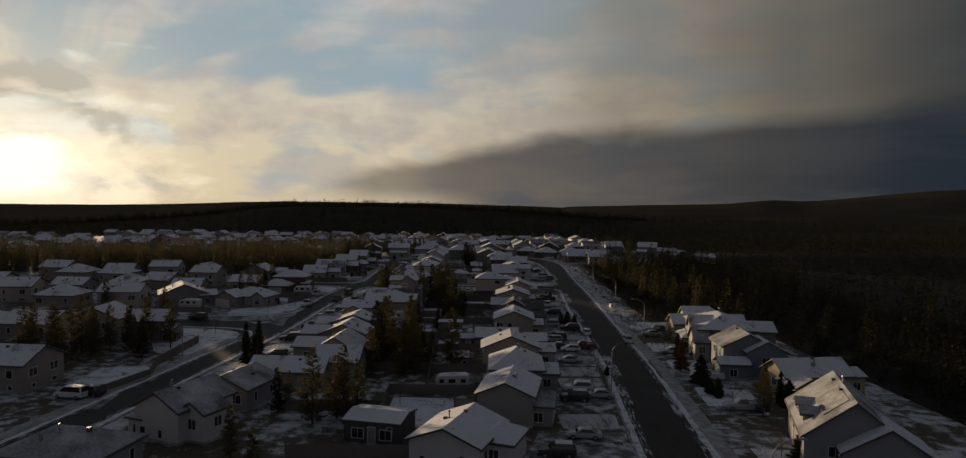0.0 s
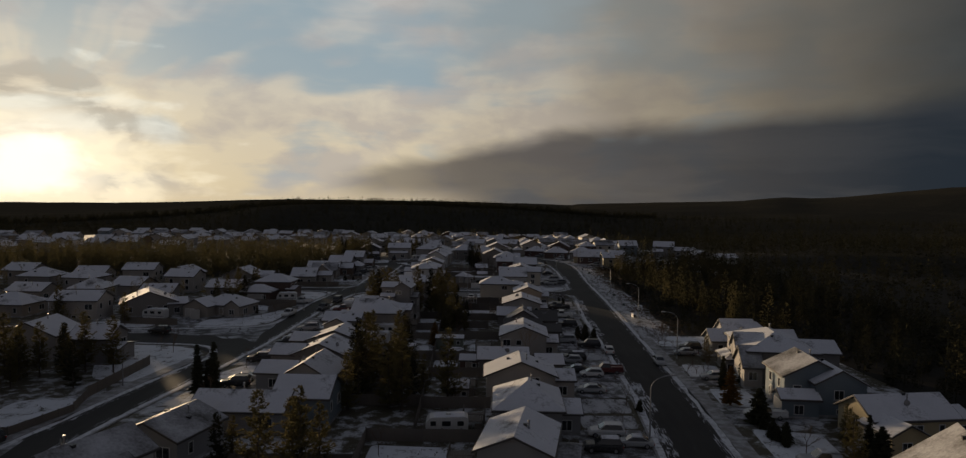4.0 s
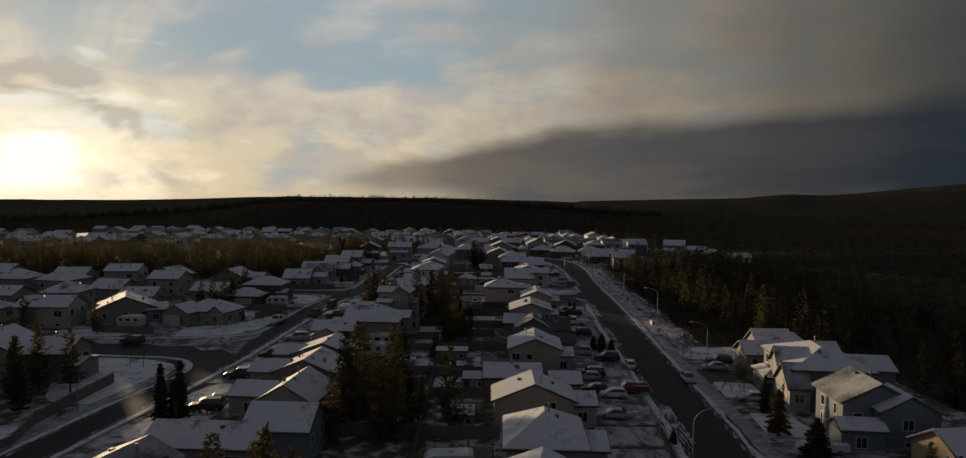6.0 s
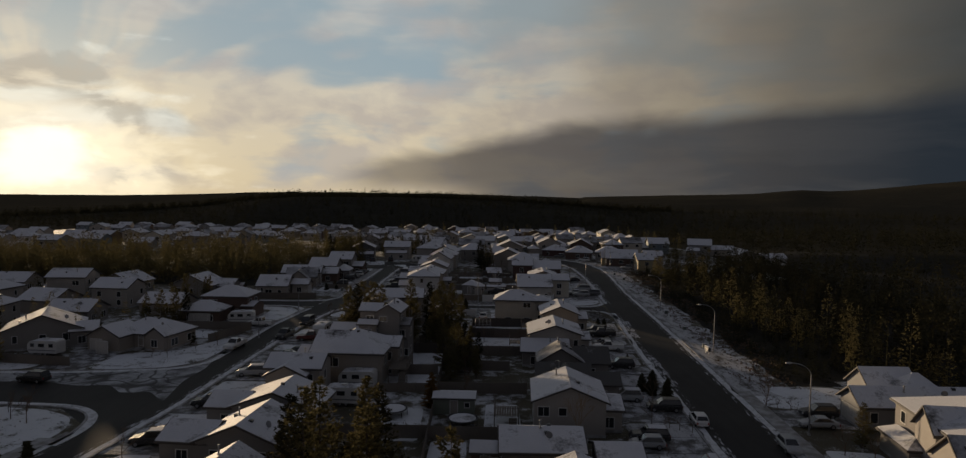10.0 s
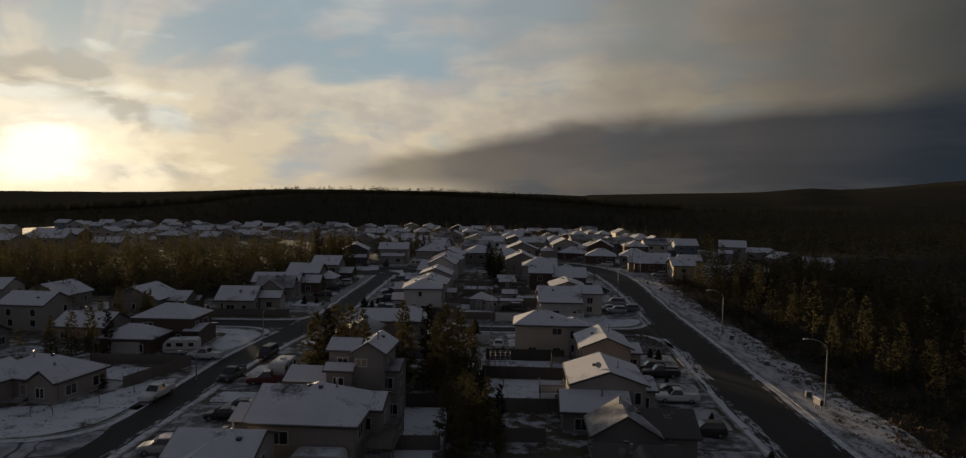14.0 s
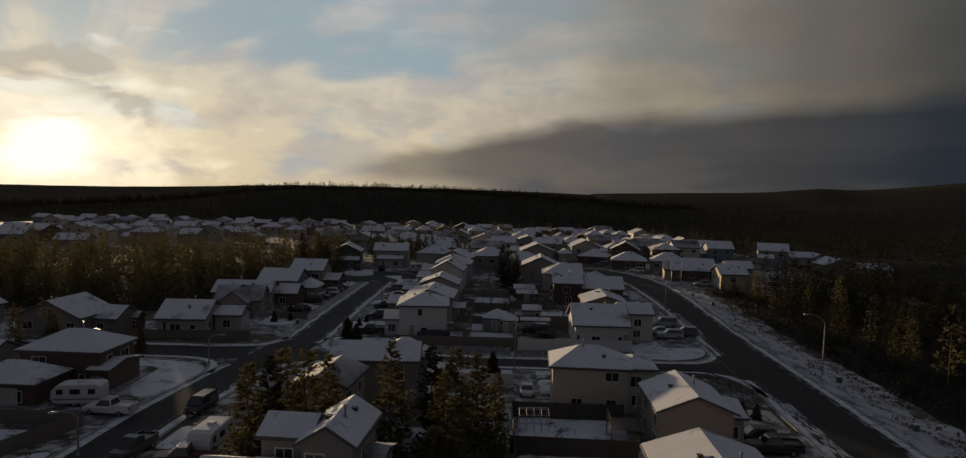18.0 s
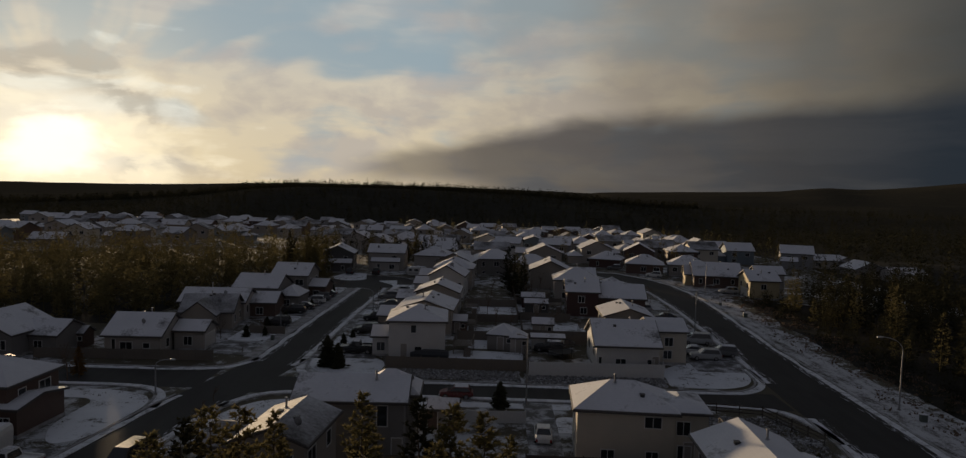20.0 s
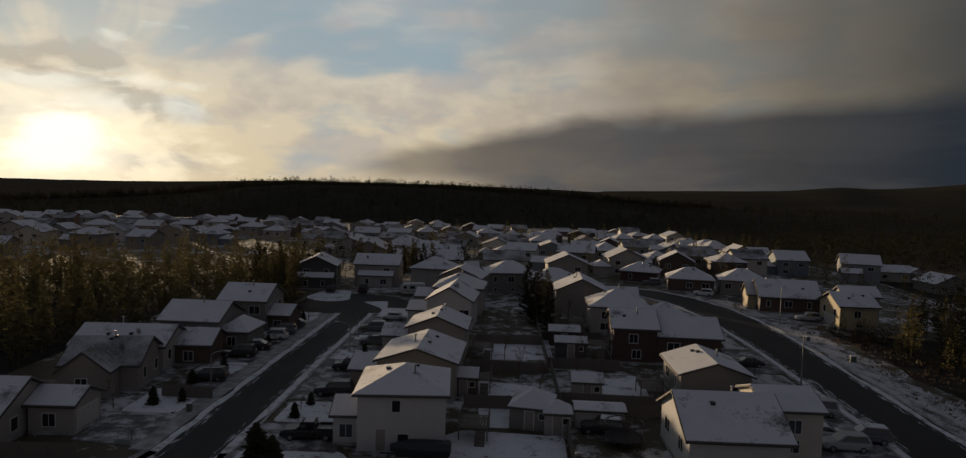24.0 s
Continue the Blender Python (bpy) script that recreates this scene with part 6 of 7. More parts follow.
# ---------------------------------------------------------------- vehicles
PAINT = {"black": (0.012, 0.012, 0.014), "white": (0.62, 0.62, 0.61), "silver": (0.34, 0.35, 0.36), "grey": (0.12, 0.125, 0.13), "red": (0.10, 0.014, 0.013)}
LIGHT_CLEAR, LIGHT_RED = mat("lamp_lens", m_plain((0.55, 0.55, 0.55), 0.15)), mat("red_lens", m_plain((0.35, 0.02, 0.015), 0.2))


def ring(y, hw, z0, z1, r=0.18):
    return [(-hw + r, y, z0), (hw - r, y, z0), (hw, y, z0 + r), (hw, y, z1 - r), (hw - r, y, z1), (-hw + r, y, z1), (-hw, y, z1 - r), (-hw, y, z0 + r)]


SHAPES = {
    # length, width, rings of the lower body (y, half width share, top), glass (y0 low, y0 high, y1 high, y1 low, roof height)
    "sedan": (4.7, 1.8, [(-2.35, 0.82, 0.72), (-2.15, 0.97, 0.92), (-1.2, 1.0, 0.96), (0.9, 1.0, 0.96), (1.9, 0.95, 0.84), (2.3, 0.80, 0.66)], (-1.75, -0.95, 0.35, 1.15, 1.43)),
    "hatch": (4.1, 1.74, [(-2.05, 0.86, 0.80), (-1.9, 0.97, 0.95), (-1.0, 1.0, 0.98), (0.9, 1.0, 0.97), (1.7, 0.95, 0.86), (2.05, 0.80, 0.68)], (-1.9, -1.55, 0.25, 1.1, 1.5)),
    "suv": (4.75, 1.9, [(-2.35, 0.88, 0.95), (-2.2, 0.98, 1.08), (-1.0, 1.0, 1.1), (1.0, 1.0, 1.1), (2.0, 0.96, 1.0), (2.35, 0.84, 0.8)], (-2.25, -1.95, 0.3, 1.05, 1.75)),
    "van": (5.0, 1.95, [(-2.5, 0.9, 1.0), (-2.35, 0.98, 1.12), (-1.0, 1.0, 1.12), (1.2, 1.0, 1.1), (2.1, 0.96, 1.0), (2.5, 0.84, 0.8)], (-2.42, -2.2, 0.8, 1.6, 1.95)),
    "pickup": (5.7, 2.0, [(-2.85, 0.96, 1.05), (-2.7, 1.0, 1.12), (-0.6, 1.0, 1.12), (1.3, 1.0, 1.12), (2.4, 0.97, 1.06), (2.82, 0.88, 0.86)], (-0.75, -0.55, 0.55, 1.25, 1.85)),
}


def wheel_meshes():
    def make():
        t = Geo()
        prof = [(0.22, -0.10), (0.31, -0.11), (0.345, -0.07), (0.345, 0.07), (0.31, 0.11), (0.22, 0.10)]
        n = 14
        t.loft([[(x, r * math.cos(a), r * math.sin(a)) for a in [i * 2 * math.pi / n for i in range(n)]] for r, x in prof], cap=True)
        rim = Geo()
        rim.tube((-0.105, 0, 0), (0.105, 0, 0), 0.215, 0.215, 10)
        for i in range(5):
            a = i * 2 * math.pi / 5
            rim.box(-0.115, -0.03 + 0.1 * math.cos(a), -0.03 + 0.1 * math.sin(a), 0.115, 0.03 + 0.1 * math.cos(a), 0.03 + 0.1 * math.sin(a))
        return t.mesh("tyre", RUBBER), rim.mesh("rim", METAL)
    return cached("wheel", make)


def vehicle(kind, colour, roof_snow):
    L, W, rings, (g0, g1, g2, g3, rh) = SHAPES[kind]
    word = {"sedan": "sedan", "hatch": "small hatchback", "suv": "sport utility car", "van": "minivan", "pickup": "pickup truck"}[kind]
    ob = thing({"pickup": "pickup_truck", "van": "minivan"}.get(kind, "car"), Matrix(), f"parked {colour} {word}{' with a snowy roof' if roof_snow else ''} beside a house", "pickup truck" if kind == "pickup" else "car", "parked vehicles")
    paint = mat("paint_" + colour, m_paint(PAINT[colour]))
    hw = W / 2
    g = Geo()
    g.loft([ring(y, hw * s, 0.24 if abs(y) < L * 0.45 else 0.34, top) for y, s, top in rings])
    belt = rings[2][2]
    if kind == "pickup":
        # open bed behind the cab: raised sides and tailgate
        g.box(-hw + 0.02, -2.8, belt - 0.05, -hw + 0.12, -0.8, belt + 0.16)
        g.box(hw - 0.12, -2.8, belt - 0.05, hw - 0.02, -0.8, belt + 0.16)
        g.box(-hw + 0.05, -2.84, belt - 0.05, hw - 0.05, -2.74, belt + 0.16)
    child("body", g.mesh("body", paint, False), ob)
    b, t = hw * 0.93, hw * 0.76
    lo, hi = belt - 0.02, rh - 0.05
    base = [(-b, g0, lo), (b, g0, lo), (b, g3, lo), (-b, g3, lo)]
    head = [(-t, g1, hi), (t, g1, hi), (t, g2, hi), (-t, g2, hi)]
    cap = [(x * 0.9, y + (0.08 if y == g1 else -0.08), rh) for x, y, _ in head]
    cb = Geo()
    cb.loft([base, head, cap])
    child("cabin", cb.mesh("cabin", paint), ob)
    if roof_snow:
        sn_ = Geo()
        sn_.loft([[(x * 1.06, y, rh - 0.005) for x, y, _ in cap], [(x * 0.95, y * 0.97, rh + 0.045) for x, y, _ in cap]])
        child("snow", sn_.mesh("snow", SNOW), ob)
    for nm, (p, q) in (("rear_window", (0, 1)), ("side_window", (1, 2)), ("windscreen", (2, 3)), ("side_window", (3, 0))):
        A, B, C, D = (Vector(base[p]), Vector(base[q]), Vector(head[q]), Vector(head[p]))
        n_ = (B - A).cross(D - A).normalized()
        mid = (A + B + C + D) / 4
        quad = [w + (mid - w) * 0.13 + n_ * 0.012 for w in (A, B, C, D)]
        wg = Geo()
        wg.loft([[tuple(w - n_ * 0.03) for w in quad], [tuple(w) for w in quad]])
        child(nm, wg.mesh(nm, GLASS), ob)
    tyre, rim = wheel_meshes()
    for sx in (-1, 1):
        for y in (-L * 0.30, L * 0.31):
            w = child("wheel", tyre, ob, pose(sx * (hw - 0.1), y, 0.345))
            child("rim", rim, w)
    hl = cached("headlight", lambda: (lambda q: (q.box(-0.17, -0.05, -0.07, 0.17, 0.05, 0.07), q.mesh("headlight", LIGHT_CLEAR))[1])(Geo()))
    tl = cached("taillight", lambda: (lambda q: (q.box(-0.1, -0.04, -0.12, 0.1, 0.04, 0.12), q.mesh("taillight", LIGHT_RED))[1])(Geo()))
    for sx in (-1, 1):
        child("headlight", hl, ob, pose(sx * hw * 0.66, rings[-1][0] - 0.04, rings[-1][2] - 0.12))
        child("taillight", tl, ob, pose(sx * hw * 0.78, rings[0][0] + 0.03, rings[0][2] - 0.14))
    return ob


def travel_trailer():
    ob = thing("travel_trailer", Matrix(), "white travel trailer with snow on its roof parked in a yard", "trailer", "parked vehicles")
    g = Geo()
    prof = [(-2.65, 0.5), (2.3, 0.5), (2.68, 0.95), (2.72, 1.5), (2.6, 2.05), (2.2, 2.5), (1.7, 2.6), (-2.3, 2.66), (-2.6, 2.5), (-2.7, 2.1)]
    g.loft([[(x, y, z) for y, z in prof] for x in (-1.18, 1.18)])
    child("body", g.mesh("body", mat("trailer_white", m_plain((0.58, 0.57, 0.55), 0.45))), ob)
    s = Geo()
    s.loft([[(-1.1, -2.25, 2.66), (1.1, -2.25, 2.66), (1.1, 1.7, 2.6), (-1.1, 1.7, 2.6)], [(-1.0, -2.1, 2.73), (1.0, -2.1, 2.73), (1.0, 1.55, 2.67), (-1.0, 1.55, 2.67)]])
    child("snow", s.mesh("snow", SNOW), ob)
    for y, w in ((-1.7, 0.8), (0.1, 1.1), (1.75, 0.7)):
        for sx in (-1, 1):
            p = Geo()
            p.box(-0.02, -w / 2, 0, 0.02, w / 2, 0.6)
            child("window", p.mesh("window", GLASS), ob, pose(sx * 1.185, y, 1.55))
    st = Geo()
    st.box(-1.2, -2.55, 0.9, -1.185, 2.5, 1.08)
    st.box(1.185, -2.55, 0.9, 1.2, 2.5, 1.08)
    child("stripe", st.mesh("stripe", mat("trailer_grey", m_plain((0.2, 0.2, 0.21), 0.5))), ob)
    v = Geo()
    v.box(-0.35, -0.5, 2.62, 0.35, 0.2, 2.9)
    child("roof_unit", v.mesh("roof_unit", TRIM), ob)
    tyre, rim = wheel_meshes()
    for sx in (-1, 1):
        for y in (-0.6, 0.25):
            w = child("wheel", tyre, ob, pose(sx * 1.02, y, 0.345))
            child("rim", rim, w)
    h = Geo()
    h.tube((-0.7, 2.5, 0.5), (0, 3.6, 0.5), 0.05, 0.05, 6)
    h.tube((0.7, 2.5, 0.5), (0, 3.6, 0.5), 0.05, 0.05, 6)
    h.tube((0, 3.4, 0.0), (0, 3.4, 0.6), 0.04, 0.04, 6)
    child("hitch", h.mesh("hitch", DARKMETAL), ob)
    return ob


VEHICLES = [
    (20.6, 52.4, "sedan", "black", 86), (22.8, 49.8, "hatch", "white", 86), (25.8, 52.3, "pickup", "red", 86), (21.0, 40.2, "sedan", "silver", 86), (19.6, 20.8, "suv", "white", 86), (18.2, 15.6, "suv", "black", 86), (22.4, 17.2, "sedan", "silver", 84), (16.8, -0.9, "sedan", "silver", 84), (12.4, -7.2, "suv", "black", 86),
    (21.4, 61.4, "suv", "black", 86), (20.6, 59.2, "hatch", "silver", 86), (29.3, 67.6, "hatch", "white", -4), (36.9, 58.8, "hatch", "silver", 176), (46.2, 70.6, "suv", "black", 86), (44.2, 66.6, "sedan", "silver", 86), (43.4, 48.6, "sedan", "silver", 86), (43.4, 28.4, "pickup", "white", 84), (26.0, 119.4, "pickup", "black", 86), (25.1, 107.4, "pickup", "white", 87), (24.7, 110.6, "hatch", "grey", 87), (24.8, 94.8, "suv", "black", 87),
    (21.9, 76.9, "suv", "silver", 86), (26.2, 72.6, "suv", "black", 86), (29.7, 172.1, "suv", "silver", 86), (33.2, 174.6, "suv", "grey", 80), (28.6, 175.4, "sedan", "white", 84), (31.6, 182.6, "van", "silver", 84), (25.2, 122.2, "suv", "black", 86),
    (-44.0, 106.0, "pickup", "white", 172), (-37.4, 115.0, "pickup", "black", 174), (-32.2, 98.2, "sedan", "black", 98), (-31.2, 101.4, "sedan", "black", 98), (-31.6, 113.0, "pickup", "red", 98), (-36.2, 127.8, "van", "black", 174), (-45.8, 126.2, "pickup", "white", 84), (-65.8, 82.8, "suv", "black", 80), (-35.2, 42.4, "suv", "black", 98), (-35.0, 45.4, "sedan", "silver", 98),
    (-36.4, 58.6, "suv", "black", 98), (-35.4, 61.8, "sedan", "silver", 98), (-35.2, 72.4, "suv", "black", 98), (-34.6, 87.6, "suv", "silver", 98), (1.9, 137.4, "sedan", "white", -3), (5.8, 174.4, "suv", "black", 80), (-7.7, 149.9, "hatch", "red", 90), (-23.8, 170.4, "pickup", "black", 93), (-25.0, 194.8, "suv", "black", 95), (-22.8, 197.6, "sedan", "red", 95),
    (-40.6, 210.4, "suv", "white", 95), (-40.4, 220.6, "sedan", "grey", 95), (-24.4, 209.6, "sedan", "grey", 95), (-24.2, 228.6, "sedan", "white", 95), (-35.4, 258.5, "pickup", "black", 5), (-42.6, 257.5, "suv", "black", 5), (45.2, 268.6, "suv", "white", 70), (37.0, 287.0, "suv", "grey", 80), (57.4, 240.4, "suv", "silver", 88), (-41.8, 199.6, "suv", "black", 95), (-41.4, 188.0, "suv", "black", 95),
    (31.6, 203.4, "sedan", "black", 88), (-24.6, 184.0, "suv", "black", 95), (-41.2, 204.0, "sedan", "black", 95), (-40.4, 214.4, "suv", "grey", 95), (28.4, 211.0, "suv", "silver", 88), (-26.0, 218.6, "suv", "grey", 95), (22.6, 233.0, "suv", "grey", 88), (-58.6, 15.6, "van", "white", 80), (-56.4, 16.6, "suv", "black", 80), (42.8, 11.4, "pickup", "silver", 84),
]
TRAILERS = [(-50.8, 129.0, 98), (-30.4, 116.4, 176), (-74.4, 99.4, 84), (-17.5, 73.9, 86), (-17.0, 82.0, 86), (-23.8, 256.6, 95), (-0.8, 20.9, 92)]
made = {}
vr = random.Random(3)
for x, y, kind, colour, rz in VEHICLES:
    sn = vr.random() < 0.45
    if colour == "red" and kind == "hatch":
        sn = True
    m = pose(x, y, land(x, y) + 0.07, 0, 0, rz)
    key = (kind, colour, sn)
    if key in made:
        copy_thing(made[key], m)
    else:
        made[key] = vehicle(kind, colour, sn)
        made[key].matrix_basis = m
tt = travel_trailer()
for i, (x, y, rz) in enumerate(TRAILERS):
    m = pose(x, y, land(x, y) + 0.06, 0, 0, rz)
    if i:
        copy_thing(tt, m)
    else:
        tt.matrix_basis = m

# covered boat on its trailer
boat = thing("boat", pose(-12.2, 166.0, 0.05, 0, 0, 88), "dark covered boat on a trailer beside the house", "boat")
bg_ = Geo()
bg_.loft([[(-0.9 * s, y, 0.75), (0.9 * s, y, 0.75), (1.0 * s, y, 1.3), (0.5 * s, y, 1.3 + 0.5 * s), (-0.5 * s, y, 1.3 + 0.5 * s), (-1.0 * s, y, 1.3)] for y, s in ((-2.6, 0.9), (-1.0, 1.0), (1.0, 0.95), (2.2, 0.6), (3.0, 0.15))])
child("cover", bg_.mesh("cover", mat("dark_tarp", m_plain((0.03, 0.032, 0.036), 0.7))), boat)
for sx in (-1, 1):
    w_ = child("wheel", wheel_meshes()[0], boat, pose(sx * 0.95, -0.5, 0.345))
    child("rim", wheel_meshes()[1], w_)
fr_ = Geo()
fr_.box(-0.7, -2.4, 0.45, 0.7, 2.4, 0.76)
fr_.box(-0.05, 2.4, 0.45, 0.05, 4.0, 0.55)
child("frame", fr_.mesh("frame", DARKMETAL), boat)

# ---------------------------------------------------------------- driveways
DRIVES = [
    [(9, -9.5), (22, -9), (22.4, -4), (9, -4)], [(10, -2.6), (22.2, -2.2), (22.9, 1.2), (11, 1)], [(15, 13.2), (24, 13.2), (24.6, 23), (16.5, 23)], [(17, 37.5), (26.6, 37.5), (27, 43.5), (17, 43.5)], [(17, 46.6), (27.2, 46.6), (27.8, 55), (18.6, 55)], [(19, 57.6), (28, 57.6), (28.3, 62), (19, 62)],
    [(19, 68), (28.5, 68), (28.9, 74), (20, 74)], [(22, 80), (29, 80), (29.2, 84.2), (22, 84.2)], [(22.6, 90.5), (29.5, 90.5), (29.8, 96), (22.6, 96)], [(21.4, 105.5), (30, 105.5), (30.4, 111.5), (21.4, 111.5)], [(24, 116.5), (30.9, 116.5), (31.6, 124.5), (24, 124.5)], [(0.2, 132), (3.6, 132), (3.8, 148.6), (0.4, 148.8)],
    [(26.5, 165), (34.2, 165), (35.0, 180), (26.5, 180)], [(25, 182), (35.2, 182), (35.6, 187.5), (25, 187.5)], [(27, 200), (36.2, 200), (36.6, 213), (27, 213)],
    [(-31, 40), (-42.5, 40), (-42, 47), (-31, 47)], [(-33, 55.5), (-41.2, 55.5), (-40.4, 64), (-31, 64)], [(-32, 69.5), (-39.6, 69.5), (-39.2, 75), (-32, 75)], [(-30, 85), (-38.9, 85), (-38.6, 90), (-30, 90)], [(-27, 94), (-38.3, 94), (-37.8, 104), (-29, 104)], [(-29.6, 109.5), (-37.6, 109.5), (-37.3, 116), (-29.6, 116)],
    [(-20.5, 167), (-29.9, 167), (-29.9, 174), (-20.5, 174)], [(-20.5, 182), (-29.6, 182), (-29.6, 200), (-20.5, 199)], [(-20.5, 206), (-29.4, 206), (-29.3, 212), (-20.5, 212)], [(-20.5, 216), (-29.2, 216), (-29, 231), (-20.5, 231)],
    [(-60, 12), (-51.5, 10), (-52.5, 18), (-61, 18.6)], [(-69.6, 101.2), (-62.6, 101.2), (-63.6, 90.2), (-70.4, 90.2)], [(-58, 122.5), (-44.2, 122.5), (-43.8, 131), (-50, 131)], [(-46.2, 168), (-37.6, 166.5), (-37.6, 175.5), (-46.2, 175)], [(-44.5, 185), (-37.3, 185), (-37.2, 191), (-44.5, 191)], [(-44, 197), (-37, 197), (-36.8, 207), (-44, 207)], [(-43.5, 209), (-36.7, 209), (-36.4, 224), (-43.5, 224)],
    [(40.6, 67), (50, 66), (50, 73), (41.2, 73.5)], [(38.6, 45), (47, 45), (47, 50.5), (39, 50.5)], [(36.4, 9.2), (45.4, 9.6), (45.6, 13.6), (36.9, 13.2)], [(37.4, 26), (48, 26), (48, 31.5), (37.8, 31.5)], [(34.6, -4), (44, -5), (44, 2), (35.6, 3)], [(47, 236), (59, 236), (59, 243), (47, 243)],
]
for pts in DRIVES:
    tagged(new("driveway", poly_sheet("driveway", pts, 0.068, DRIVE, 0.1)), "dark driveway with swept snow", "driveway", kind="structure")

# ---------------------------------------------------------------- fences
def fence_panel(style, h):
    def make():
        g = Geo()
        n = 6 if style == "vinyl" else 15
        xs = []
        for i in range(n):
            xs += [(2.4 * i / n + 0.006, 0.022), (2.4 * (i + 1) / n - 0.006, 0.022), (2.4 * (i + 1) / n, 0.008)]
        lowz = [(x, -d, 0.05) for x, d in xs] + [(x, d, 0.05) for x, d in reversed(xs)]
        topz = [(x, y, h - (0.03 if int(x * n / 2.4) % 2 and style == "board" else 0.0)) for x, y, _ in lowz]
        g.loft([lowz, topz])
        m = {"board": FENCE_WOOD, "vinyl": FENCE_WHITE, "rail": FENCE_DARK, "dark": FENCE_DARK}[style]
        return g.mesh("panel", [m, m])
    return cached(("panel", style, h), make)


def fence_post(style, h):
    def make():
        g = Geo()
        g.box(-0.055, -0.055, -0.2, 0.055, 0.055, h + 0.08)
        g.loft([[(-0.07, -0.07, h + 0.08), (0.07, -0.07, h + 0.08), (0.07, 0.07, h + 0.08), (-0.07, 0.07, h + 0.08)], [(-0.02, -0.02, h + 0.14), (0.02, -0.02, h + 0.14), (0.02, 0.02, h + 0.14), (-0.02, 0.02, h + 0.14)]])
        return g.mesh("post", {"board": FENCE_WOOD, "vinyl": FENCE_WHITE, "rail": FENCE_DARK, "dark": FENCE_DARK}[style])
    return cached(("post", style, h), make)


def fence(a, b, style="board", h=1.7, label=""):
    a, b = Vector(a), Vector(b)
    L = (b - a).length
    yaw = math.degrees(math.atan2(b.y - a.y, b.x - a.x))
    ob = thing("fence", pose(a.x, a.y, land(a.x, a.y), 0, 0, yaw), label or {"board": "weathered wooden board fence between back yards", "dark": "tall dark-stained board fence around a snowy yard", "vinyl": "white vinyl panel fence around a yard", "rail": "dark wooden rail fence beside a snowy bank"}[style], "fence", "garden fences")
    n = max(1, round(L / 2.4))
    st = L / n
    for i in range(n + 1):
        child("post", fence_post(style, h), ob, pose(i * st, 0, 0))
    for i in range(n):
        if style == "rail":
            rl = cached("rail", lambda: (lambda q: (q.box(0, -0.03, 0, 2.4, 0.03, 0.13), q.mesh("rail", FENCE_DARK))[1])(Geo()))
            for z in (0.3, 0.7, 1.08):
                child("rail", rl, ob, pose(i * st, 0, z) @ Matrix.Diagonal((st / 2.4, 1, 1, 1)))
        else:
            child("panel", fence_panel(style, h), ob, pose(i * st, 0, 0) @ Matrix.Diagonal((st / 2.4, 1, 1, 1)))
    return ob


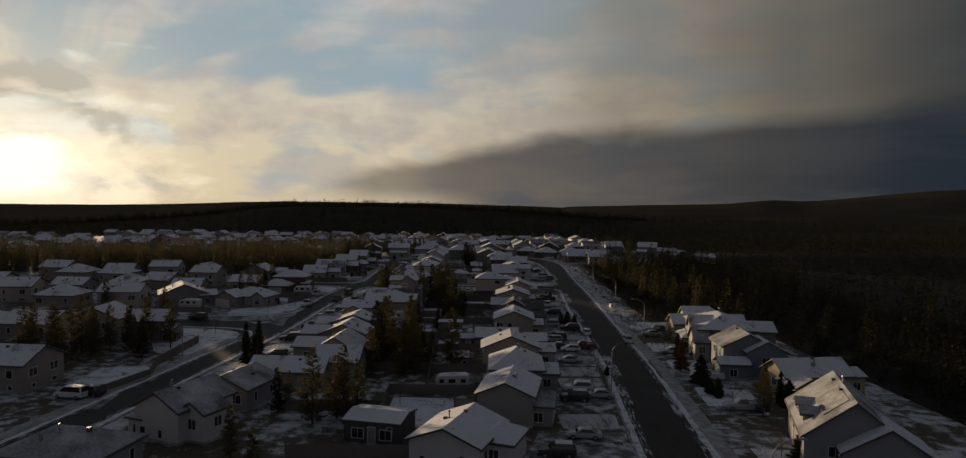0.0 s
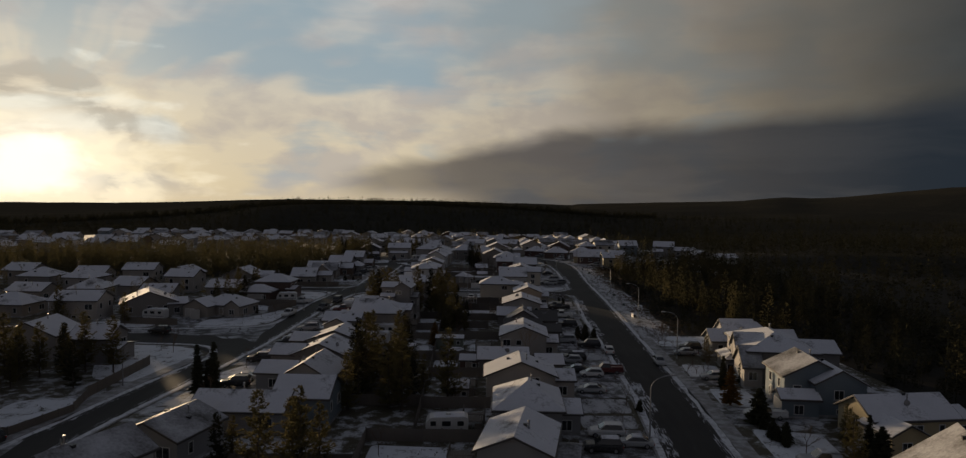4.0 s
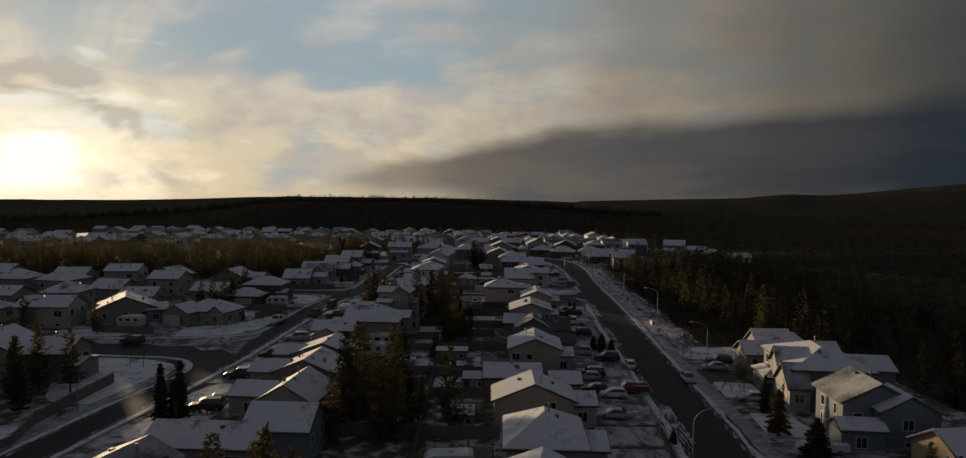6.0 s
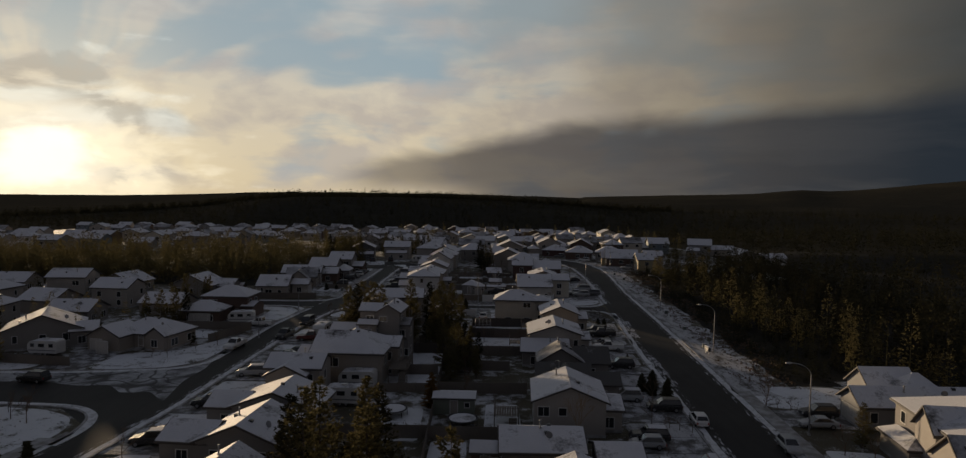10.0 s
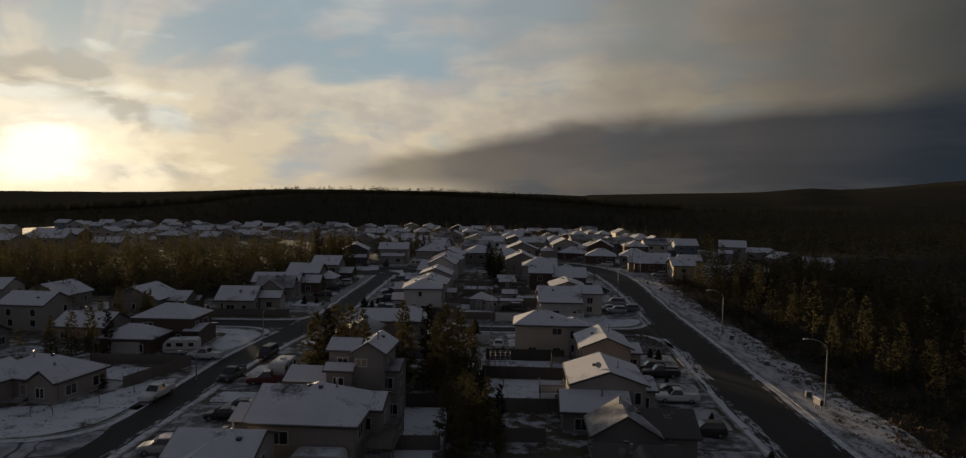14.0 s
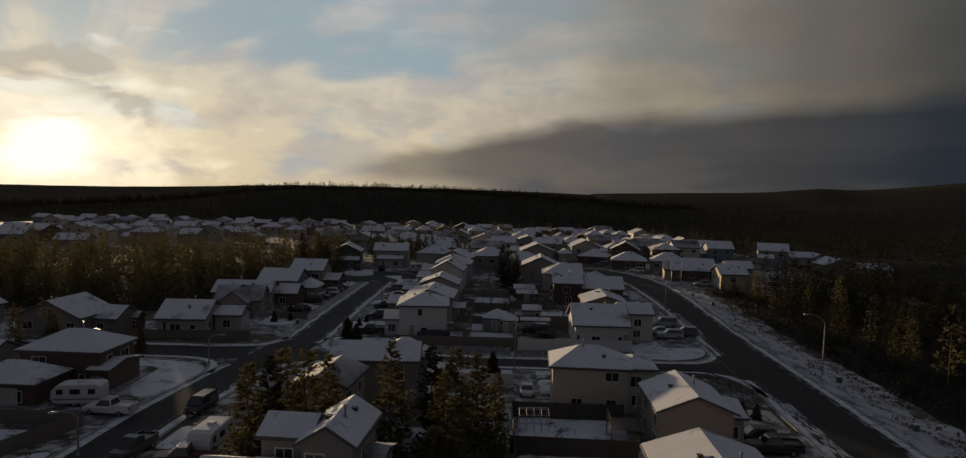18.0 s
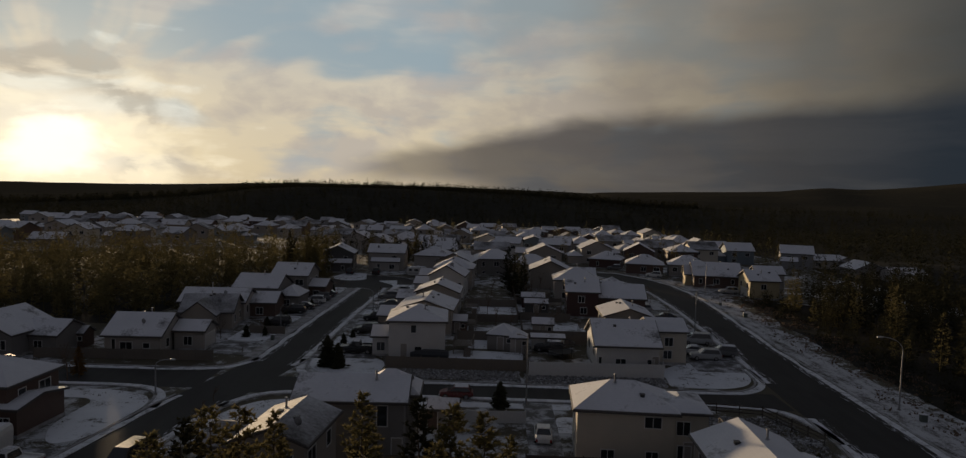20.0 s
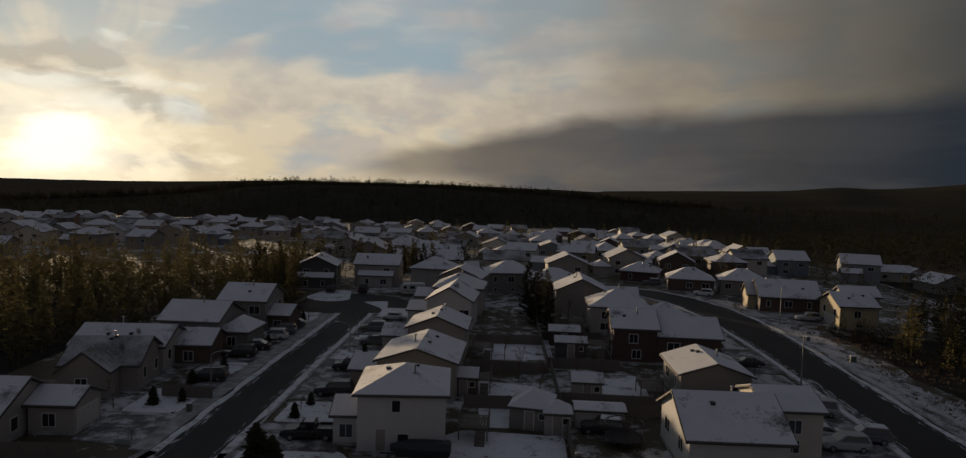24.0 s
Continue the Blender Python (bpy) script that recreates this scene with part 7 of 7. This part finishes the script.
FENCES = [
    ((-18.2, 162.5), (1.6, 162.3), "board", 1.7), ((1.8, 160.4), (20.4, 160.8), "vinyl", 2.0), ((20.4, 160.8), (21.0, 163.8), "vinyl", 2.0), ((8.6, 178.4), (13.6, 180.4), "board", 1.6), ((1.7, 162.5), (2.4, 200.0), "board", 1.6), ((20.5, 147.4), (28.0, 146.0), "rail", 1.3), ((28.0, 146.0), (31.0, 137.5), "rail", 1.3),
    ((-54.8, 36.0), (-55.0, 55.5), "board", 1.7), ((-50.4, 109.8), (-46.4, 122.0), "board", 1.7), ((-62, 122.4), (-46.4, 122.0), "board", 1.7), ((-68.0, 162.6), (-43.0, 163.6), "board", 1.5), ((-0.4, 128.4), (12.4, 128.0), "dark", 1.9), ((-1.0, 117.6), (11.6, 116.8), "dark", 1.9), ((-0.8, 104.0), (-0.4, 128.4), "board", 1.7),
    ((-8.3, 141.4), (0.3, 141.6), "vinyl", 1.4), ((-11.6, 141.2), (-8.3, 141.4), "board", 1.4), ((-5.0, 18.6), (-5.0, 56.0), "board", 1.7), ((-5.0, 56.0), (-5.0, 103.0), "board", 1.7), ((-10.8, 18.6), (3.4, 18.2), "board", 1.7), ((-5.0, 32.0), (5.0, 32.0), "board", 1.7), ((-5.0, 49.0), (4.0, 49.0), "board", 1.7),
    ((-5.0, 61.0), (7.5, 61.0), "board", 1.7), ((-5.0, 79.5), (8.0, 79.5), "board", 1.7), ((-5.0, 92.0), (6.0, 92.0), "board", 1.7), ((-5.0, 103.0), (9.5, 102.6), "board", 1.7), ((-10.8, 10.0), (-26.0, 10.0), "board", 1.7), ((-10.8, 3.0), (-10.8, 18.6), "board", 1.7), ((-5.0, 33.0), (-18.0, 33.0), "board", 1.7), ((-5.0, 61.4), (-17.6, 61.4), "board", 1.7),
    ((-5.6, 89.4), (-13.2, 89.2), "board", 1.7), ((-5.6, 80.0), (-13.4, 79.6), "board", 1.4), ((-5.0, 103.8), (-12.4, 103.8), "dark", 1.8), ((-5.0, 103.0), (-5.0, 128.0), "board", 1.7), ((-5.0, 128.0), (-14.0, 128.0), "board", 1.7), ((-9.0, 181.0), (1.4, 181.0), "board", 1.6), ((-9.0, 196.0), (1.8, 196.0), "board", 1.6),
    ((-8.4, 212.5), (2.0, 212.5), "board", 1.6), ((2.0, 200.0), (2.4, 250.0), "board", 1.6), ((1.6, 183.0), (15.0, 182.4), "board", 1.6), ((2.0, 199.0), (12.0, 198.6), "board", 1.6), ((2.2, 216.0), (12.0, 216.0), "board", 1.6), ((-20.0, -8.0), (-5.0, -8.0), "board", 1.7), ((-66, 92), (-80, 94), "board", 1.6), ((-55.4, 19.4), (-52.9, 29.0), "board", 1.2), ((-62, 19.2), (-55.4, 19.4), "board", 1.2), ((-52.9, 29.0), (-54.8, 36.0), "board", 1.4), ((-38, 181), (-44, 181.5), "board", 1.4),
]
for f_ in FENCES:
    fence(*f_)

# ---------------------------------------------------------------- sheds and yard things
def shed(x, y, w, d, e, rise, kind, colour, yaw=-3, label=""):
    ob = thing("shed", pose(x, y, land(x, y), 0, 0, yaw), label or f"small {colour} garden shed with a snowy roof", "shed", "sheds in the yards")
    rng = random.Random(int(x * 7 + y))
    block_parts(ob, 0, 0, w, d, e, rise, kind, colour, 1, rng, 0, 0.25)
    child("door", door_mesh(), ob, pose(0, -d / 2, 0.02) @ Matrix.Diagonal((1, 1, min(1.0, (e - 0.2) / 2.15), 1)))
    put_window(ob, pose(w * 0.32, -d / 2, e - 1.1), 0.6, 0.6)
    return ob


shed(-9.8, 0.0, 7.5, 6.2, 2.7, 0.55, "gx", "dark", -14, "dark garage in the back yard with a flat snowy roof")
shed(-2.2, 71.8, 5.4, 3.2, 2.1, 0.35, "gx", "green", -2, "long pale green yard shed with a flat snowy roof")
shed(-1.4, 177.0, 4.2, 5.0, 2.4, 1.2, "hip", "taupe", -12)
shed(1.0, 174.8, 2.7, 2.7, 2.3, 0.9, "hip", "beige", -2)
shed(5.8, 177.4, 5.2, 2.8, 1.8, 0.3, "gx", "white", -2, "low white storage box with a flat snowy roof")
shed(5.8, 187.2, 3.6, 2.6, 2.0, 0.8, "gx", "beige")
shed(6.0, 206.5, 4.6, 3.2, 2.3, 0.6, "gx", "dark")
shed(5.8, 214.0, 4.8, 3.0, 2.3, 0.7, "gx", "red")
shed(-9.2, 187.0, 3.2, 2.8, 2.2, 0.8, "gx", "brown")
shed(-8.6, 140.4, 3.0, 2.6, 2.2, 0.7, "gx", "brown")
shed(1.8, 53.0, 3.0, 2.6, 2.2, 0.7, "gx", "brown")
shed(0.2, 36.0, 3.2, 2.8, 2.2, 0.8, "gx", "taupe")
shed(-66.0, 170.0, 3.0, 2.6, 2.2, 0.8, "gx", "brown")


def deck(x, y, w, d, h, yaw=-3):
    ob = thing("deck", pose(x, y, land(x, y), 0, 0, yaw), "weathered wooden deck with railing behind a house", "deck", "back yard decks")
    for i in range(max(2, int(w / 0.3))):
        g0 = cached(("deckboard", d), lambda: (lambda q: (q.box(0.01, -d / 2, -0.04, 0.28, d / 2, 0), q.mesh("plank", FENCE_WOOD))[1])(Geo()))
        child("plank", g0, ob, pose(-w / 2 + i * w / max(2, int(w / 0.3)), 0, h))
    for sx in (-1, 1):
        for sy in (-1, 1):
            g = Geo()
            g.box(-0.06, -0.06, -0.1, 0.06, 0.06, h + 1.0)
            child("post", g.mesh("post", FENCE_WOOD), ob, pose(sx * (w / 2 - 0.08), sy * (d / 2 - 0.08), 0))
    for (px, py, L, r) in ((-w / 2, -d / 2 + 0.05, w, 0), (-w / 2 + 0.05, -d / 2, d, 90), (w / 2 - 0.05, -d / 2, d, 90)):
        g = Geo()
        g.box(0, -0.03, h + 0.95, L, 0.03, h + 1.02)
        g.box(0, -0.02, h + 0.12, L, 0.02, h + 0.17)
        for k in range(int(L / 0.28)):
            g.box(0.1 + k * 0.28, -0.015, h + 0.15, 0.13 + k * 0.28, 0.015, h + 0.96)
        child("railing", g.mesh("railing", FENCE_WOOD), ob, pose(px, py, 0, 0, 0, r))
    s = Geo()
    for k in range(5):
        s.box(-0.5, -0.28 * k - 0.28, -0.05, 0.5, -0.28 * k, h * (1 - (k + 1) / 6))
    child("steps", s.mesh("steps", FENCE_WOOD), ob, pose(w / 4, -d / 2, 0))
    return ob


for x, y, w, d, h in [(-11.2, 86.6, 3.0, 5.4, 2.3), (4.6, 67.5, 3.2, 4, 1.5), (8.4, 108.6, 3.4, 3.4, 1.2), (11.3, 122.5, 3.2, 4, 1.6), (-11.6, 92.6, 2.8, 5, 1.5), (-10.6, 115, 3.0, 4, 1.6), (-7.6, 173, 3, 4, 1.4), (-7.4, 188.5, 3, 4, 1.6), (-7.2, 205, 3, 4, 1.6), (13.6, 187.5, 2.8, 4, 1.6), (18.6, 136.6, 3.2, 3.0, 1.6), (1.6, 41.5, 3, 4, 1.2), (2.6, 24.5, 3, 4, 1.2), (9.8, 207, 2.8, 4, 2.0), (9.2, 226, 3, 4, 1.6), (1.2, 10, 3, 4, 1.4), (-13.4, 43.5, 3, 4, 1.2), (-14.4, 55.8, 3, 4, 1.2)]:
    deck(x, y, w, d, h)

# trampolines
def trampoline(x, y, snowy, label):
    ob = thing("trampoline", pose(x, y, land(x, y) + 0.05), label, "trampoline", "trampolines in the yards")
    g = Geo()
    g.tube((0, 0, 0.82), (0, 0, 0.86), 1.9, 1.9, 20)
    child("mat", g.mesh("mat", RUBBER), ob)
    if snowy:
        g = Geo()
        g.tube((0, 0, 0.86), (0, 0, 0.92), 1.72, 1.66, 20)
        child("snow", g.mesh("snow", SNOW), ob, None, "thin snow on the mat")
    for i in range(8):
        a = i * math.pi / 4
        p = Geo()
        p.tube((1.95 * math.cos(a), 1.95 * math.sin(a), 0), (1.95 * math.cos(a), 1.95 * math.sin(a), 0.86 if snowy else 2.4), 0.035, 0.035, 6)
        child("pole", p.mesh("pole", DARKMETAL), ob)
    for nm, z in (("rim", 0.88),) if snowy else (("rim", 0.88), ("net_ring", 2.3)):
        g = Geo()
        for i in range(20):
            a, b = i * math.pi / 10, (i + 1) * math.pi / 10
            g.tube((1.95 * math.cos(a), 1.95 * math.sin(a), z), (1.95 * math.cos(b), 1.95 * math.sin(b), z), 0.06, 0.06, 5)
        child(nm, g.mesh(nm, DARKMETAL), ob)
    return ob


trampoline(7.4, 171.4, False, "round black trampoline with a net in the back yard")
trampoline(-10.3, 69.8, True, "round trampoline with snow on its mat in a back yard")
trampoline(-1.0, 66.3, True, "round trampoline with snow on its mat in a back yard")

# wooden service pole at the corner of the lots
up = thing("service_pole", pose(0.7, 147.6, 0), "thin grey metal service pole at the lot corner", "pole")
pg = Geo()
pg.tube((0, 0, -0.3), (0, 0, 8.6), 0.10, 0.06, 8)
child("pole", pg.mesh("pole", METAL), up)
pg = Geo()
pg.tube((0, 0, 8.3), (-0.9, 0, 8.6), 0.04, 0.03, 6)
pg.box(-1.3, -0.12, 8.52, -0.85, 0.12, 8.68)
child("lamp_head", pg.mesh("lamp_head", METAL), up)

# utility boxes and letter boxes on the verge
for i, (x, y, sx, sy, sz) in enumerate([(44.2, 110.4, 0.7, 0.5, 0.7), (47.0, 116.2, 0.7, 0.6, 0.8), (46.6, 146, 0.7, 0.5, 0.8), (49.4, 208, 0.8, 0.5, 0.9), (45.4, 127, 0.6, 0.5, 0.7), (49.0, 222, 0.6, 0.5, 0.7), (-38.6, 176.5, 0.5, 0.4, 0.9)]):
    ub = thing("utility_box", pose(x, y, 0.1, 0, 0, -6), "grey-green steel utility cabinet on the snowy verge", "utility box", "utility boxes")
    q = Geo()
    q.box(-sx / 2, -sy / 2, 0, sx / 2, sy / 2, sz)
    child("body", q.mesh("body", mat("utility_green", m_plain((0.09, 0.11, 0.095), 0.6))), ub)
    q = Geo()
    q.box(-sx / 2 - 0.03, -sy / 2 - 0.03, sz, sx / 2 + 0.03, sy / 2 + 0.03, sz + 0.06)
    child("lid", q.mesh("lid", SNOW), ub)

# bank of letter boxes by the lamp
lb = thing("letter_boxes", pose(43.0, 105.2, 0.08, 0, 0, -82), "dark steel bank of letter boxes on two posts beside the road", "mailbox")
q = Geo()
q.box(-0.75, -0.22, 0.55, 0.75, 0.22, 1.35)
child("cabinet", q.mesh("cabinet", DARKMETAL), lb)
q = Geo()
q.loft([[(-0.82, -0.3, 1.35), (0.82, -0.3, 1.35), (0.82, 0.3, 1.35), (-0.82, 0.3, 1.35)], [(-0.7, -0.2, 1.5), (0.7, -0.2, 1.5), (0.7, 0.2, 1.5), (-0.7, 0.2, 1.5)]])
child("roof", q.mesh("roof", SNOW), lb)
for sx in (-0.6, 0.6):
    q = Geo()
    q.box(sx - 0.06, -0.06, -0.1, sx + 0.06, 0.06, 0.56)
    child("post", q.mesh("post", METAL), lb)
lid = cached("box_door", lambda: (lambda g: (g.box(-0.11, -0.012, -0.1, 0.11, 0.012, 0.1), g.mesh("box_door", METAL))[1])(Geo()))
for cx in range(6):
    for cz in range(3):
        child("box_door", lid, lb, pose(-0.6 + 0.24 * cx, -0.23, 0.7 + 0.24 * cz))
# ---------------------------------------------------------------- bare shrubs and small trees
def bare_tree(h, seed, spread, label, category="tree", twigs=None, depth=4):
    rng = random.Random(seed)
    ob = thing("bare_tree", Matrix(), label, category, "bare shrubs and saplings")
    g = Geo()

    def grow(p, d, L, r, n):
        q = p + d * L
        g.tube(p, q, r, r * 0.65, 5 if n > 1 else 3, cap=False)
        if n == 0:
            return
        for _ in range(3 if n > 1 else 4):
            e = (d + Vector((rng.uniform(-1, 1), rng.uniform(-1, 1), rng.uniform(-0.1, 0.7))) * spread).normalized()
            grow(p + d * L * rng.uniform(0.55, 1.0), e, L * rng.uniform(0.55, 0.8), r * 0.55, n - 1)
    grow(Vector((0, 0, -0.1)), Vector((0, 0, 1)), h * 0.38, 0.03 + h * 0.008, depth)
    child("crown", g.mesh("crown", twigs or TWIGS), ob)
    return ob


BARE = [bare_tree(5.5, 1, 0.55, "leafless young birch in a snowy yard"), bare_tree(4.0, 2, 0.7, "small leafless garden tree in the snow"), bare_tree(2.2, 3, 0.9, "leafless russet shrub in a front garden", "shrub")]
SPOTS = [(23.2, 67.4, 1), (26.1, 65.1, 2), (25.0, 65.8, 2), (21.8, 55.3, 2), (41.2, 75.2, 1), (42.6, 57.4, 1), (40.6, 74.2, 2), (42.0, 73.6, 2), (43.6, 73.0, 2), (41.8, 86.4, 2), (43.4, 86.8, 2), (45.2, 87.0, 2), (40.2, 52.6, 2), (41.6, 52.2, 2), (43.0, 52.4, 2), (-1.0, 76.5, 0), (-37.4, 54.0, 1), (-36.6, 36.0, 1), (-58.0, 66.5, 1), (-55.0, 65.0, 0), (-60, 69, 2), (-57, 152.6, 0), (-56, 153.4, 1), (44.6, 55.0, 1), (43.0, 79, 1), (25.6, 76.5, 1), (27.5, 64.5, 2), (24.0, 64.8, 2), (26, 45.3, 2), (23, 26.5, 2), (25.2, 34, 1),
         (-50.2, 103.6, 2), (-53.0, 98.5, 2), (-55.4, 98.0, 2), (-48.0, 108, 1), (-40.6, 168.5, 2), (-41.8, 181.5, 1), (-42.5, 194.5, 1), (-39.4, 208.5, 2), (-38.8, 224.8, 1), (-27.0, 178.5, 2), (-26.2, 203, 2), (-27.6, 213.8, 1), (0.0, 186, 0), (-2.4, 192, 0), (5, 190, 0), (8, 196, 1), (6.5, 201.5, 0), (-4, 203, 0), (4.5, 218.5, 0), (6, 222, 0), (-3, 228, 0),
         (9, 236, 0), (33.5, 226, 1), (32, 190, 2), (30, 196.5, 1), (29.4, 216.5, 2), (32.8, 221, 1), (45.5, 88, 2), (47.8, 96, 2), (46.0, 113, 2), (48, 122, 2), (48.8, 135, 2), (49.6, 158, 2), (51, 170, 2), (52.5, 186, 2), (51.2, 201, 2), (-8.6, 14, 1), (-22.5, 37.5, 1), (-1.2, 87, 0), (2, 113, 1), (-48.4, 173.5, 2), (42.8, 15.4, 1), (40, -7, 1), (-47.2, 177, 1), (-45.5, 112, 2), (20.5, 130.5, 2), (-35.8, 146, 2), (-33, 135.5, 1)]
golden = bare_tree(7.0, 5, 0.42, "tall slender birch with thin golden twigs behind a house", twigs=mat("golden_twigs", m_plain((0.30, 0.20, 0.11), 0.9)), depth=5)
golden.matrix_basis = pose(12.4, 58.2, 0)
seen_bare = set()
for x, y, k in SPOTS:
    m = pose(x, y, land(x, y), 0, 0, (x * 77 + y * 13) % 360)
    if k in seen_bare:
        copy_thing(BARE[k], m)
    else:
        seen_bare.add(k)
        BARE[k].matrix_basis = m


# brush and stones, one object each
def rubble(name, areas, n, smin, smax, material, label, seed):
    rng = random.Random(seed)
    g = Geo()
    for x0, x1, y0, y1, share in areas:
        for _ in range(int(n * share)):
            x, y, s = rng.uniform(x0, x1), rng.uniform(y0, y1), rng.uniform(smin, smax)
            q = [Vector((rng.uniform(-1, 1), rng.uniform(-1, 1), rng.uniform(-0.5, 0.8))).normalized() * s * rng.uniform(0.7, 1.1) for _ in range(1)]
            pts = [(x + s * math.cos(a) * rng.uniform(0.7, 1.1), y + s * math.sin(a) * rng.uniform(0.7, 1.1), rng.uniform(-0.05, 0.12) + land(x, y)) for a in (0, 1.25, 2.5, 3.8, 5.0)]
            t = (x + rng.uniform(-0.2, 0.2) * s, y + rng.uniform(-0.2, 0.2) * s, land(x, y) + 0.05 + s * rng.uniform(0.5, 0.9))
            g.add(pts + [t], [(i, (i + 1) % 5, 5) for i in range(5)])
    return tagged(new(name, g.mesh(name, material)), label, "stones", kind="stuff")


rubble("rock_bank", [(-18, 0.5, 157.6, 162.0, 0.55), (1.2, 20, 156.8, 160.9, 0.45)], 3000, 0.12, 0.32, ROCK, "bank of loose snow-dusted stones below the fence", 9)
rubble("corner_stones", [(21, 30.4, 140.5, 145.6, 0.7), (27.0, 31.0, 134, 140.5, 0.3)], 700, 0.10, 0.26, ROCK, "dark stony corner bank with snow between the stones", 12)
rubble("verge_brush", [(45.5, 50, 84, 132, 0.45), (48, 53, 132, 195, 0.4), (50, 56, 195, 225, 0.15)], 300, 0.10, 0.34, TWIGS, "low dark brush and rubble poking out of the snow", 10)


# dead grass through the snow of the lawns, and brush under the edge of the woods
def in_poly(x, y, pts):
    c = False
    for (ax, ay), (bx, by) in zip(pts, pts[1:] + pts[:1]):
        if (ay > y) != (by > y) and x < ax + (y - ay) / (by - ay) * (bx - ax):
            c = not c
    return c


def tufts(name, spots, material, label, category):
    rng = random.Random(21)
    g = Geo()
    for x, y, s in spots:
        z = land(x, y) + 0.05
        for _ in range(3):
            a, w = rng.random() * 6.28, s * rng.uniform(0.5, 1.0)
            px, py = x + rng.uniform(-1, 1) * s, y + rng.uniform(-1, 1) * s
            base = [(px + w * 0.5 * math.cos(a + k), py + w * 0.5 * math.sin(a + k), z - 0.04) for k in (0, 2.1, 4.2)]
            g.add(base + [(px + rng.uniform(-0.6, 0.6) * w, py + rng.uniform(-0.6, 0.6) * w, z + w * rng.uniform(0.5, 1.1))], [(0, 1, 3), (1, 2, 3), (2, 0, 3)])
    return tagged(new(name, g.mesh(name, material)), label, category, kind="stuff")


tr = random.Random(77)
grass_spots = []
for pts in LAWNS:
    xs_, ys_ = [q[0] for q in pts], [q[1] for q in pts]
    area = (max(xs_) - min(xs_)) * (max(ys_) - min(ys_))
    for _ in range(int(area * 0.9)):
        x, y = tr.uniform(min(xs_), max(xs_)), tr.uniform(min(ys_), max(ys_))
        if in_poly(x, y, pts) and noise.noise((x * 0.22, y * 0.22, 4.0)) > 0.12:
            grass_spots.append((x, y, tr.uniform(0.08, 0.22)))
tufts("dry_grass", grass_spots, DRY_GRASS, "dead brown grass poking through the snow", "grass")
brush_spots = []
for _ in range(2200):
    y = tr.uniform(84, 236)
    x = edge(R_RIGHT, y) + 1.6 + 13.0 * tr.random() ** 0.6
    if noise.noise((x * 0.16, y * 0.11, 9.0)) > 0.02 - 0.02 * (x - edge(R_RIGHT, y)):
        brush_spots.append((x, y, tr.uniform(0.12, 0.5)))
tufts("brush", brush_spots, TWIGS, "dark brush and dead stalks along the edge of the woods", "brush")


# bare greenhouse frame in a fenced yard
gh = thing("greenhouse_frame", pose(1.8, 124.6, land(1.8, 124.6) + 0.04, 0, 0, 2), "bare metal greenhouse frame standing in the snow", "greenhouse")
bar = cached("gh_post", lambda: (lambda q: (q.box(-0.03, -0.03, 0, 0.03, 0.03, 1.9), q.mesh("upright", METAL))[1])(Geo()))
beam = cached("gh_rail", lambda: (lambda q: (q.box(-1.6, -0.03, -0.03, 1.6, 0.03, 0.03), q.mesh("rail", METAL))[1])(Geo()))
for i in range(5):
    for yy in (-1.0, 1.0):
        child("upright", bar, gh, pose(-1.6 + 0.8 * i, yy, 0))
for yy, zz in ((-1.0, 0.95), (-1.0, 1.9), (1.0, 0.95), (1.0, 1.9), (0.0, 2.4)):
    child("rail", beam, gh, pose(0, yy, zz))
raf = cached("gh_rafter", lambda: (lambda q: (q.tube((0, -1, 1.9), (0, 0, 2.4), 0.03, 0.03, 4), q.tube((0, 0, 2.4), (0, 1, 1.9), 0.03, 0.03, 4), q.mesh("rafter", METAL))[2])(Geo()))
for i in range(5):
    child("rafter", raf, gh, pose(-1.6 + 0.8 * i, 0, 0))
